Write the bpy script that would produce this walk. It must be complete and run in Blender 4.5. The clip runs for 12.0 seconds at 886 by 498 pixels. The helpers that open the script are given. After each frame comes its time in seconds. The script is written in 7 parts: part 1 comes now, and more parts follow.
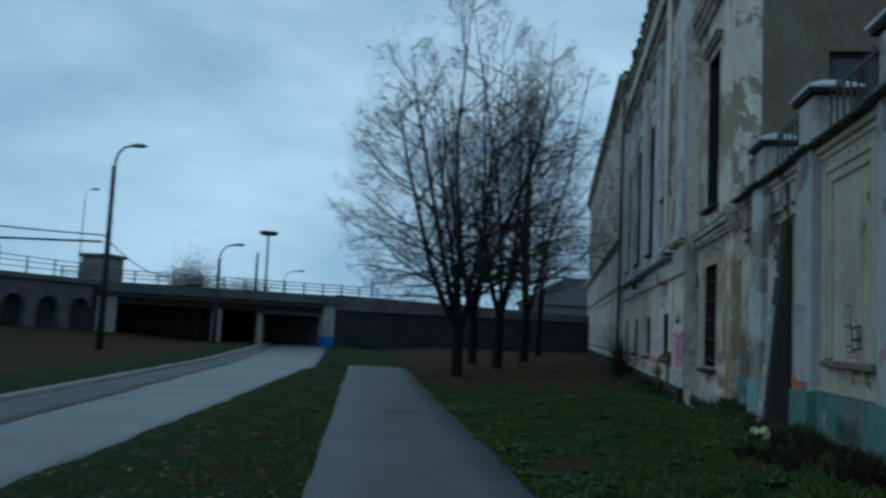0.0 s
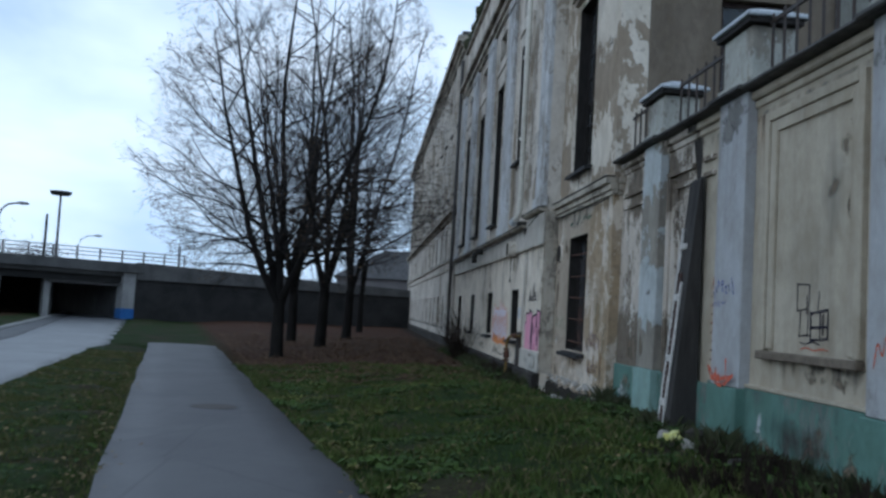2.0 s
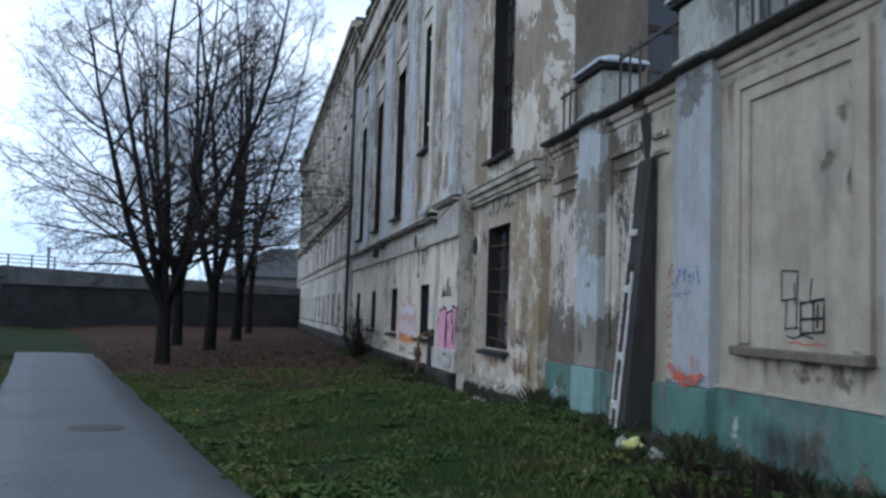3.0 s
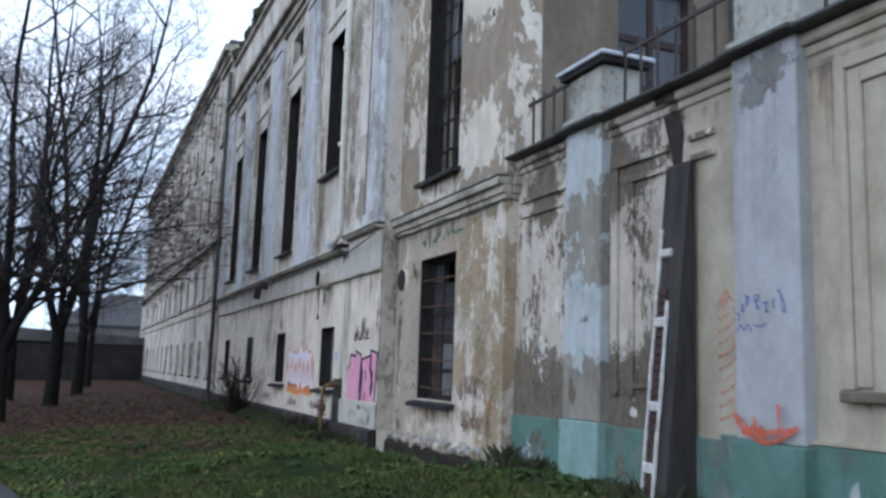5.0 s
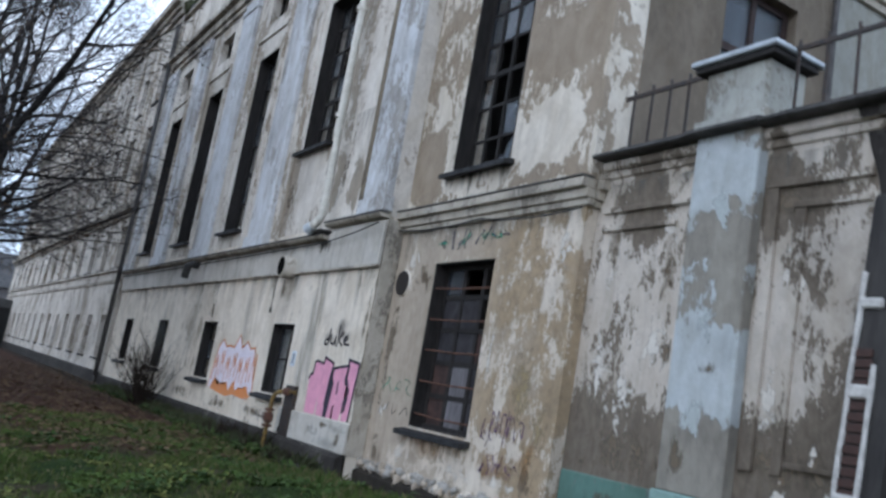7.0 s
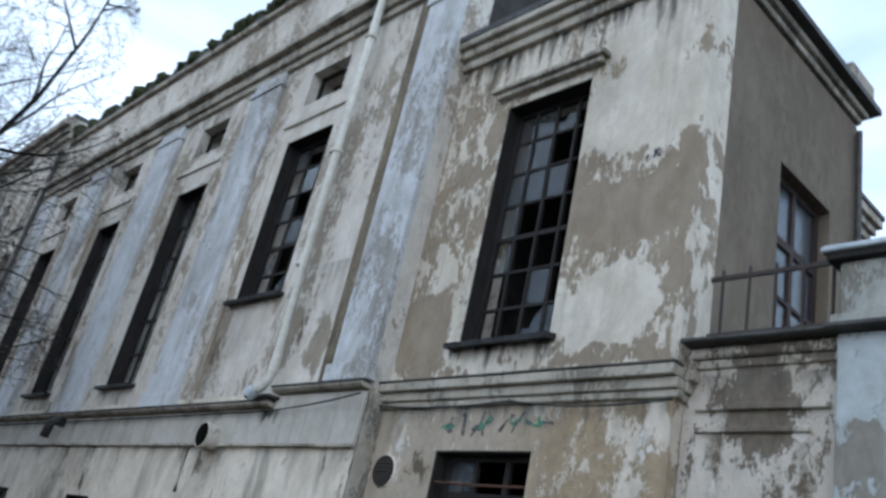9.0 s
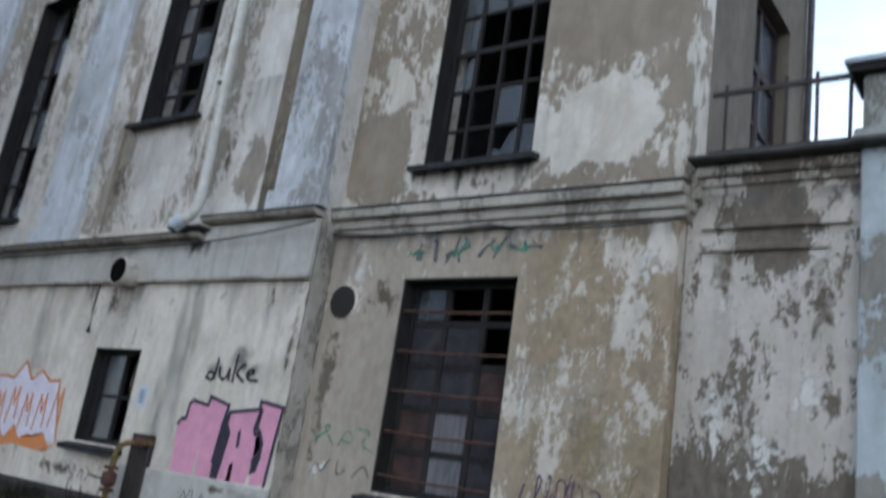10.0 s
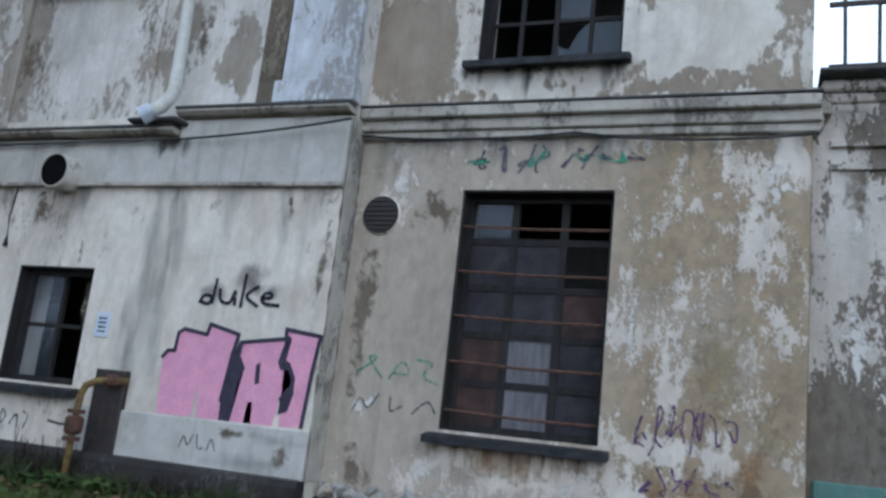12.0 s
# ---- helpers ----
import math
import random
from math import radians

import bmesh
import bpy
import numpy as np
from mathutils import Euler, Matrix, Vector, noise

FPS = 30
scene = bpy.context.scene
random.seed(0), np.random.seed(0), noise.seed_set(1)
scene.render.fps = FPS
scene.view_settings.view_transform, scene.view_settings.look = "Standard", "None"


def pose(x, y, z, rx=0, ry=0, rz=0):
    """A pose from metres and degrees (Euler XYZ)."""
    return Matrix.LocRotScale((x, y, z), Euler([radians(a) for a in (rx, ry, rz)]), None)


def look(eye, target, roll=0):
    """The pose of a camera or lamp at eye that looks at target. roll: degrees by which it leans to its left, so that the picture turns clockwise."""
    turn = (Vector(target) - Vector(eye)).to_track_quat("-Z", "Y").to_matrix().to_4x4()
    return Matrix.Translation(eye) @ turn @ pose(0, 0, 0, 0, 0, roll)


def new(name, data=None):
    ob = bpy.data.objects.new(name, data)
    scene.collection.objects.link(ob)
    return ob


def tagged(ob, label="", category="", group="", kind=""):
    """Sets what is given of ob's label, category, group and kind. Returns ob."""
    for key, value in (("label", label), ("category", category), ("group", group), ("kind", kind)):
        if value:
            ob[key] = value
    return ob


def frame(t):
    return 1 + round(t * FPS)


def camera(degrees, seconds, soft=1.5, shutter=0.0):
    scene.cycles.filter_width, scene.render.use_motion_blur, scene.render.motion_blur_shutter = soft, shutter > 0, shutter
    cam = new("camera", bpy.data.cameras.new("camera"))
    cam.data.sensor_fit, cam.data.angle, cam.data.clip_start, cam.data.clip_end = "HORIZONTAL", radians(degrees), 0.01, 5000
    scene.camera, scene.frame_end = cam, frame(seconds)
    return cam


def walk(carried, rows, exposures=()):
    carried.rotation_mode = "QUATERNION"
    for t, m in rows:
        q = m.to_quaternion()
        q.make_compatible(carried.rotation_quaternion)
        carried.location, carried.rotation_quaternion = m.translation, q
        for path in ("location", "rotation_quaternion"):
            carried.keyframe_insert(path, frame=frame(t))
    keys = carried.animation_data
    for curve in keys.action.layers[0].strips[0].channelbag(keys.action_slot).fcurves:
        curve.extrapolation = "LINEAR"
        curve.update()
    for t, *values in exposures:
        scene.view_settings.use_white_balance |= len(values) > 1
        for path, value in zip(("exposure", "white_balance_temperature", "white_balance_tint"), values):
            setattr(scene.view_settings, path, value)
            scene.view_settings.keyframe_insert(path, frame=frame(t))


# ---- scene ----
cam = camera(54.6, 12.0, 2.7, 0.5)
PATH = [
    (0, (0.205, 0.238, 1.605), (-0.057, 2.213, 1.790), 2.7),
    (0.5, (0.017, 0.988, 1.629), (-0.078, 2.978, 1.803), 1.9),
    (1, (-0.184, 1.73, 1.636), (-0.221, 3.722, 1.805), 4.6),
    (1.5, (-0.351, 2.513, 1.639), (-0.269, 4.505, 1.794), 3.9),
    (2, (-0.458, 3.275, 1.642), (-0.287, 5.262, 1.788), 3.4),
    (2.5, (-0.539, 4.032, 1.665), (-0.272, 6.006, 1.84), 3.1),
    (3, (-0.779, 4.686, 1.653), (-0.345, 6.633, 1.802), 1.9),
    (3.5, (-0.941, 5.333, 1.602), (-0.468, 7.26, 1.853), 3.8),
    (3.7, (-1.004, 5.631, 1.585), (-0.403, 7.524, 1.812), 3.8),
    (5.3, (-1.603, 7.75, 1.466), (-0.788, 9.544, 1.809), 2.3),
    (5.5, (-1.632, 8.054, 1.48), (-0.721, 9.782, 1.909), 4.0),
    (6, (-1.769, 8.823, 1.416), (-0.755, 10.509, 1.773), 4.2),
    (6.5, (-2.026, 9.528, 1.389), (-1.067, 11.258, 1.688), 5.5),
    (7, (-2.296, 10.228, 1.412), (-1.299, 11.927, 1.762), 9.9),
    (7.5, (-2.509, 10.88, 1.529), (-1.487, 12.504, 2.094), 14.3),
    (7.7, (-2.576, 11.168, 1.54), (-1.557, 12.72, 2.285), 15.6),
    (9.3, (-3.142, 13.49, 1.335), (-1.884, 14.837, 2.111), 9.9),
    (9.5, (-3.199, 13.795, 1.311), (-1.856, 15.092, 2.028), 7.9),
    (10, (-3.327, 14.564, 1.226), (-1.801, 15.746, 1.749), 8.7),
    (10.5, (-3.398, 15.316, 1.137), (-1.764, 16.406, 1.514), 6.3),
    (11, (-3.519, 16.106, 1.113), (-1.811, 17.098, 1.432), 9.9),
    (11.5, (-3.684, 16.849, 1.1), (-1.905, 17.702, 1.435), 8.2),
    (12, (-3.751, 17.631, 1.03), (-1.931, 18.348, 1.444), 6.3),
]
EXPOSURE = [(0.0, -1.15, 4850, -8), (0.3, -1.07, 5050, -2), (0.7, -0.92, 5200, 4), (1.5, -0.57, 5400, 7), (2.5, -0.17, 5400, 9), (3.5, 0.20, 5500, 12), (5.5, 0.46, 5600, 13), (7.0, 0.44, 5650, 13), (7.6, 0.56, 5500, 12), (9.5, 0.24, 5650, 9), (10.0, 0.22, 5600, 11), (10.5, 0.20, 5550, 11), (11.0, 0.25, 5550, 11), (12.0, 0.40, 5350, 11)]
walk(cam, [(t, look(eye, target, roll)) for t, eye, target, roll in PATH], EXPOSURE)

# ---- world and light: an overcast sky, low light ----
world = bpy.data.worlds.new("overcast_sky")
scene.world = world
world.use_nodes = True
wn, wl = world.node_tree.nodes, world.node_tree.links
wn.clear()
w_out = wn.new("ShaderNodeOutputWorld")
w_bg = wn.new("ShaderNodeBackground")
w_sky = wn.new("ShaderNodeTexSky")
w_sky.sky_type = "NISHITA"
w_sky.sun_disc = False
w_sky.sun_elevation = radians(14)
w_sky.sun_rotation = radians(250)
w_scale = wn.new("ShaderNodeVectorMath")
w_scale.operation = "SCALE"
w_scale.inputs["Scale"].default_value = 0.10
w_co = wn.new("ShaderNodeTexCoord")
w_map = wn.new("ShaderNodeMapping")
w_map.inputs["Scale"].default_value = (1.0, 1.0, 2.6)
w_noise = wn.new("ShaderNodeTexNoise")
w_noise.inputs["Scale"].default_value = 2.3
w_noise.inputs["Detail"].default_value = 5.0
w_noise.inputs["Roughness"].default_value = 0.5
w_noise.inputs["Distortion"].default_value = 0.4
w_ramp = wn.new("ShaderNodeValToRGB")
w_ramp.color_ramp.elements[0].position = 0.34
w_ramp.color_ramp.elements[0].color = (0.68, 0.83, 0.98, 1)
w_ramp.color_ramp.elements[1].position = 0.66
w_ramp.color_ramp.elements[1].color = (1.30, 1.38, 1.45, 1)
w_mix = wn.new("ShaderNodeMix")
w_mix.data_type = "RGBA"
w_mix.inputs["Factor"].default_value = 0.86
wl.new(w_sky.outputs["Color"], w_scale.inputs[0])
wl.new(w_co.outputs["Generated"], w_map.inputs["Vector"])
wl.new(w_map.outputs["Vector"], w_noise.inputs["Vector"])
wl.new(w_noise.outputs["Fac"], w_ramp.inputs["Fac"])
wl.new(w_scale.outputs["Vector"], w_mix.inputs["A"])
w_sep = wn.new("ShaderNodeSeparateXYZ")
w_high = wn.new("ShaderNodeMapRange")
w_high.inputs["From Min"].default_value = 0.0
w_high.inputs["From Max"].default_value = 0.9
w_high.inputs["To Min"].default_value = 1.28
w_high.inputs["To Max"].default_value = 0.85
w_dim = wn.new("ShaderNodeVectorMath")
w_dim.operation = "SCALE"
wl.new(w_co.outputs["Generated"], w_sep.inputs[0])
wl.new(w_sep.outputs["Z"], w_high.inputs["Value"])
wl.new(w_ramp.outputs["Color"], w_dim.inputs[0])
wl.new(w_high.outputs["Result"], w_dim.inputs["Scale"])
wl.new(w_dim.outputs["Vector"], w_mix.inputs["B"])
wl.new(w_mix.outputs["Result"], w_bg.inputs["Color"])
w_bg.inputs["Strength"].default_value = 1.0
wl.new(w_bg.outputs["Background"], w_out.inputs["Surface"])

sun_data = bpy.data.lights.new("sun", "SUN")
sun_data.energy = 0.25
sun_data.angle = radians(30)
sun_data.color = (1.0, 0.97, 0.93)
sun = new("sun", sun_data)
sun.matrix_world = look((-30, -10, 28), (3, 20, 3))


# ---- materials ----
def nodes_of(name):
    m = bpy.data.materials.new(name)
    m.use_nodes = True
    return m, m.node_tree.nodes, m.node_tree.links, m.node_tree.nodes["Principled BSDF"]


def coords(n, l, scale=(1, 1, 1), generated=False):
    c = n.new("ShaderNodeTexCoord")
    mp = n.new("ShaderNodeMapping")
    mp.inputs["Scale"].default_value = scale
    l.new(c.outputs["Object"], mp.inputs["Vector"])
    return mp.outputs["Vector"]


def noise_tex(n, l, vec, scale, detail=4.0, rough=0.55, distort=0.0):
    t = n.new("ShaderNodeTexNoise")
    t.inputs["Scale"].default_value = scale
    t.inputs["Detail"].default_value = detail
    t.inputs["Roughness"].default_value = rough
    t.inputs["Distortion"].default_value = distort
    l.new(vec, t.inputs["Vector"])
    return t.outputs["Fac"]


def ramp(n, l, fac, a, b, va=0.0, vb=1.0):
    r = n.new("ShaderNodeMapRange")
    r.inputs["From Min"].default_value = a
    r.inputs["From Max"].default_value = b
    r.inputs["To Min"].default_value = va
    r.inputs["To Max"].default_value = vb
    l.new(fac, r.inputs["Value"])
    return r.outputs["Result"]


def mix(n, l, fac, a, b, blend="MIX"):
    m = n.new("ShaderNodeMix")
    m.data_type = "RGBA"
    m.blend_type = blend
    if isinstance(fac, (int, float)):
        m.inputs["Factor"].default_value = fac
    else:
        l.new(fac, m.inputs["Factor"])
    for key, v in (("A", a), ("B", b)):
        if isinstance(v, tuple):
            m.inputs[key].default_value = (*v, 1)
        else:
            l.new(v, m.inputs[key])
    return m.outputs["Result"]


def times(n, l, a, b):
    m = n.new("ShaderNodeMath")
    m.operation = "MULTIPLY"
    for i, v in enumerate((a, b)):
        if isinstance(v, (int, float)):
            m.inputs[i].default_value = v
        else:
            l.new(v, m.inputs[i])
    return m.outputs[0]


def bump(n, l, bsdf, height, strength=0.4, distance=0.02):
    b = n.new("ShaderNodeBump")
    b.inputs["Strength"].default_value = strength
    b.inputs["Distance"].default_value = distance
    l.new(height, b.inputs["Height"])
    l.new(b.outputs["Normal"], bsdf.inputs["Normal"])


def plaster(name, paint, render, worn, amount=0.5, size=1.0, dirt=0.5, streak=0.5, seed=0.0, third=None, third_amount=0.5, barer=None, third_from=None, crisp=0.022, zones=()):
    """Old lime paint over render: paint where it holds, bare render where it has flaked, darker worn spots, streaks and soot."""
    if paint[2] <= paint[1]:
        paint, render, worn = ((p[0] * 1.035, p[1], p[2] * 0.945) for p in (paint, render, worn))
    m, n, l, b = nodes_of(name)
    c = n.new("ShaderNodeTexCoord")
    mp = n.new("ShaderNodeMapping")
    mp.inputs["Location"].default_value = (seed * 3.1, seed * 7.7, seed * 1.3)
    l.new(c.outputs["Object"], mp.inputs["Vector"])
    v = mp.outputs["Vector"]
    mp2 = n.new("ShaderNodeMapping")
    mp2.inputs["Scale"].default_value = (1, 1, 0.55)
    l.new(v, mp2.inputs["Vector"])
    vs = mp2.outputs["Vector"]
    mp3 = n.new("ShaderNodeMapping")
    mp3.inputs["Scale"].default_value = (1, 3.2, 0.16)
    l.new(v, mp3.inputs["Vector"])
    streaks = mp3.outputs["Vector"]
    big = noise_tex(n, l, vs, 0.85 / size, 3.0, 0.5, 0.3)
    mid = noise_tex(n, l, vs, 4.6 / size, 10.0, 0.66, 0.25)
    speck = noise_tex(n, l, vs, 19.0 / size, 4.0, 0.6)
    add = n.new("ShaderNodeMath")
    add.operation = "MULTIPLY_ADD"
    add.inputs[1].default_value = 0.40
    l.new(mid, add.inputs[0])
    l.new(times(n, l, big, 0.40), add.inputs[2])
    add2 = n.new("ShaderNodeMath")
    add2.operation = "MULTIPLY_ADD"
    add2.inputs[1].default_value = 0.20
    l.new(speck, add2.inputs[0])
    l.new(add.outputs[0], add2.inputs[2])
    held = add2.outputs[0]
    if barer:
        along_wall = n.new("ShaderNodeSeparateXYZ")
        l.new(c.outputs["Object"], along_wall.inputs[0])
        less = n.new("ShaderNodeMath")
        less.operation = "ADD"
        l.new(held, less.inputs[0])
        l.new(ramp(n, l, along_wall.outputs[barer[0]], barer[1], barer[2], 0.0, -barer[3]), less.inputs[1])
        held = less.outputs[0]
    if zones:
        bend = n.new("ShaderNodeTexNoise")
        bend.inputs["Scale"].default_value = 2.2
        bend.inputs["Detail"].default_value = 4.0
        bent = n.new("ShaderNodeVectorMath")
        bent.operation = "MULTIPLY_ADD"
        bent.inputs[1].default_value = (0.0, 0.7, 0.7)
        l.new(c.outputs["Object"], bend.inputs["Vector"])
        l.new(bend.outputs["Color"], bent.inputs[0])
        l.new(c.outputs["Object"], bent.inputs[2])
        for zy, zz, ry, rz, gain in zones:
            local = n.new("ShaderNodeMapping")
            local.inputs["Location"].default_value = (0.0, -(zy + 0.35) / ry, -(zz + 0.35) / rz)
            local.inputs["Scale"].default_value = (0.0, 1 / ry, 1 / rz)
            far = n.new("ShaderNodeVectorMath")
            far.operation = "LENGTH"
            l.new(bent.outputs["Vector"], local.inputs["Vector"])
            l.new(local.outputs["Vector"], far.inputs[0])
            sum_up = n.new("ShaderNodeMath")
            l.new(held, sum_up.inputs[0])
            l.new(ramp(n, l, far.outputs["Value"], 1.15, 0.65, 0.0, gain), sum_up.inputs[1])
            held = sum_up.outputs[0]
    flake = ramp(n, l, held, amount + crisp, amount - crisp)
    fine = noise_tex(n, l, v, 9.0, 6.0, 0.65)
    grain = noise_tex(n, l, v, 90.0, 3.0, 0.6)
    cloud = noise_tex(n, l, vs, 2.6, 7.0, 0.7, 0.3)
    tone = mix(n, l, ramp(n, l, fine, 0.35, 0.7), paint, tuple(p * 0.86 for p in paint))
    tone = mix(n, l, ramp(n, l, cloud, 0.42, 0.66, 0.0, 0.8), tone, tuple(p * q for p, q in zip(paint, (0.70, 0.67, 0.62))))
    under = mix(n, l, ramp(n, l, mid, 0.3, 0.65), render, worn)
    if third:
        pick = noise_tex(n, l, v, 0.9, 4.0, 0.55, 0.6)
        share = ramp(n, l, pick, third_amount - 0.12, third_amount + 0.16, 0.0, 0.72)
        if third_from:
            where = n.new("ShaderNodeSeparateXYZ")
            l.new(c.outputs["Object"], where.inputs[0])
            share = times(n, l, share, ramp(n, l, where.outputs["Y"], third_from[0], third_from[1], 0.15, 1.0))
        under = mix(n, l, share, under, mix(n, l, ramp(n, l, fine, 0.4, 0.62), third, tuple(p * 0.62 for p in third)))
    col = mix(n, l, flake, tone, under)
    st = noise_tex(n, l, streaks, 1.6, 5.0, 0.6)
    col = mix(n, l, ramp(n, l, st, 0.52, 0.78, 0.0, streak), col, (0.55, 0.53, 0.50), "MULTIPLY")
    soot = noise_tex(n, l, v, 0.55, 6.0, 0.65, 0.5)
    col = mix(n, l, ramp(n, l, soot, 0.50, 0.72, 0.0, dirt), col, (0.36, 0.35, 0.34), "MULTIPLY")
    col = mix(n, l, ramp(n, l, grain, 0.35, 0.75, 0.0, 0.25), col, (0.6, 0.6, 0.6), "MULTIPLY")
    l.new(col, b.inputs["Base Color"])
    b.inputs["Roughness"].default_value = 0.93
    b.inputs["Specular IOR Level"].default_value = 0.2
    h = n.new("ShaderNodeMath")
    h.operation = "MULTIPLY_ADD"
    h.inputs[1].default_value = -1.0
    l.new(flake, h.inputs[0])
    l.new(times(n, l, grain, 0.6), h.inputs[2])
    bump(n, l, b, h.outputs[0], 0.55, 0.012)
    return m


def rough_mat(name, a, b_col, scale=8.0, roughness=0.85, metallic=0.0, bumpy=0.3, fine=60.0, spec=0.3, stretch=(1, 1, 1), dist=0.01):
    """A surface of two tones at two scales with a little relief."""
    m, n, l, b = nodes_of(name)
    v = coords(n, l, stretch)
    f = noise_tex(n, l, v, scale, 6.0, 0.6, 0.3)
    g = noise_tex(n, l, v, fine, 4.0, 0.6)
    col = mix(n, l, ramp(n, l, f, 0.35, 0.65), a, b_col)
    col = mix(n, l, ramp(n, l, g, 0.35, 0.7, 0.0, 0.45), col, (0.55, 0.55, 0.55), "MULTIPLY")
    l.new(col, b.inputs["Base Color"])
    b.inputs["Roughness"].default_value = roughness
    b.inputs["Metallic"].default_value = metallic
    b.inputs["Specular IOR Level"].default_value = spec
    l.new(ramp(n, l, f, 0.2, 0.8, max(0.05, roughness - 0.12), min(1.0, roughness + 0.1)), b.inputs["Roughness"])
    if bumpy:
        bump(n, l, b, g, bumpy, dist)
    return m


# where the wash holds (+) or has gone (-): along the wall, height, half width, half height, how much
BAY_LOW_WEAR = ((17.52, 3.55, 0.24, 0.32, 0.14), (17.95, 2.6, 0.42, 0.8, 0.02), (17.9, 1.75, 0.5, 0.45, -0.03), (17.75, 2.75, 0.35, 0.3, 0.04), (17.45, 2.1, 0.15, 0.95, -0.04), (20.9, 1.95, 0.75, 1.35, -0.16),
                (21.25, 3.02, 0.30, 0.30, 0.10), (21.36, 2.1, 0.18, 0.5, -0.2), (19.7, 0.7, 0.9, 0.12, 0.08), (18.2, 0.55, 0.9, 0.15, 0.08), (18.3, 1.05, 0.5, 0.12, 0.06), (17.7, 0.8, 0.2, 0.3, -0.14), (19.6, 3.5, 1.0, 0.15, -0.08))
BAY_UP_WEAR = ((18.15, 7.35, 0.95, 0.75, 0.16), (18.0, 8.5, 1.0, 0.6, 0.12), (18.15, 5.95, 0.78, 0.42, -0.2), (17.5, 6.5, 0.18, 0.35, -0.15), (18.2, 4.82, 0.55, 0.40, 0.18), (17.5, 5.2, 0.15, 0.6, -0.06),
               (18.2, 4.28, 0.8, 0.14, -0.06), (20.95, 5.6, 0.2, 0.45, 0.10), (21.1, 4.75, 0.5, 0.5, -0.18), (20.0, 4.35, 0.5, 0.12, 0.12), (20.95, 7.2, 0.35, 1.0, 0.03))
FENCE_WEAR = ((16.63, 3.7, 0.42, 0.5, -0.12), (16.6, 2.35, 0.42, 0.7, 0.005), (14.98, 3.75, 0.22, 0.55, -0.15), (14.93, 2.5, 0.25, 0.8, 0.05), (14.4, 3.75, 0.45, 0.35, -0.08))
PILASTER_WEAR = ((15.5, 3.87, 0.6, 0.28, 0.2), (15.45, 3.3, 0.6, 0.28, -0.15), (15.4, 2.0, 0.6, 0.42, 0.15), (15.4, 2.7, 0.6, 0.3, -0.04))
MAIN_UP_WEAR = ((24.95, 4.95, 0.55, 0.6, 0.15), (26.0, 5.0, 0.25, 0.9, -0.12), (23.75, 4.7, 0.22, 0.6, -0.12), (23.0, 6.3, 0.3, 1.2, 0.10), (23.0, 4.75, 0.3, 0.45, -0.15), (25.05, 9.2, 1.0, 0.3, 0.10), (29.2, 9.2, 1.0, 0.3, 0.08))
OCHRE = (0.37, 0.265, 0.145)
mat_bay_low = plaster("plaster_flaked_ochre", (0.70, 0.645, 0.57), (0.50, 0.445, 0.38), (0.39, 0.34, 0.285), 0.524, 0.34, 0.45, 0.45, 1.0, OCHRE, 0.32, None, (19.6, 18.6), 0.014, BAY_LOW_WEAR)
mat_bay_up = plaster("plaster_flaked_tan", (0.74, 0.70, 0.63), (0.36, 0.31, 0.25), (0.27, 0.225, 0.175), 0.50, 1.0, 0.45, 0.45, 2.4, (0.33, 0.26, 0.18), 0.56, None, None, 0.016, BAY_UP_WEAR)
mat_main_low = plaster("plaster_cream_streaked", (0.77, 0.72, 0.64), (0.45, 0.40, 0.33), (0.28, 0.25, 0.21), 0.425, 1.0, 0.5, 0.5, 3.7)
mat_main_up = plaster("plaster_white_worn", (0.71, 0.685, 0.645), (0.39, 0.345, 0.29), (0.26, 0.23, 0.19), 0.475, 1.0, 0.5, 0.4, 5.1, zones=MAIN_UP_WEAR)
mat_pilaster = plaster("plaster_pale_blue", (0.66, 0.675, 0.69), (0.42, 0.40, 0.37), (0.29, 0.275, 0.255), 0.45, 1.0, 0.55, 0.75, 6.3)
mat_band = plaster("plaster_band_white", (0.56, 0.55, 0.52), (0.40, 0.38, 0.34), (0.28, 0.26, 0.23), 0.41, 0.8, 0.45, 0.7, 7.9)
mat_mould = plaster("plaster_moulding_grey", (0.52, 0.49, 0.435), (0.30, 0.275, 0.24), (0.16, 0.15, 0.135), 0.48, 0.5, 0.65, 0.7, 8.2)
mat_side = plaster("render_smooth_brown", (0.205, 0.178, 0.145), (0.178, 0.155, 0.126), (0.125, 0.105, 0.085), 0.45, 2.5, 0.35, 0.4, 9.4)
# dark concrete, deepened further to hold the shadow at the wall foot
mat_plinth = plaster("plinth_concrete_dark", (0.095, 0.09, 0.084), (0.05, 0.046, 0.043), (0.025, 0.023, 0.022), 0.55, 0.7, 0.5, 0.4, 10.6)
mat_fence = plaster("fence_render_cream", (0.47, 0.434, 0.362), (0.39, 0.352, 0.29), (0.25, 0.24, 0.20), 0.40, 1.6, 0.4, 0.5, 11.2)
mat_fence_worn = plaster("fence_render_flaked", (0.60, 0.56, 0.51), (0.215, 0.185, 0.15), (0.12, 0.102, 0.084), 0.485, 0.42, 0.55, 0.55, 12.9, None, 0.5, ("Z", 1.95, 1.35, 0.2), None, 0.016, FENCE_WEAR)
mat_fence_pil = plaster("fence_pilaster_blue_grey", (0.44, 0.447, 0.455), (0.36, 0.35, 0.335), (0.24, 0.24, 0.24), 0.44, 1.4, 0.4, 0.5, 13.7)
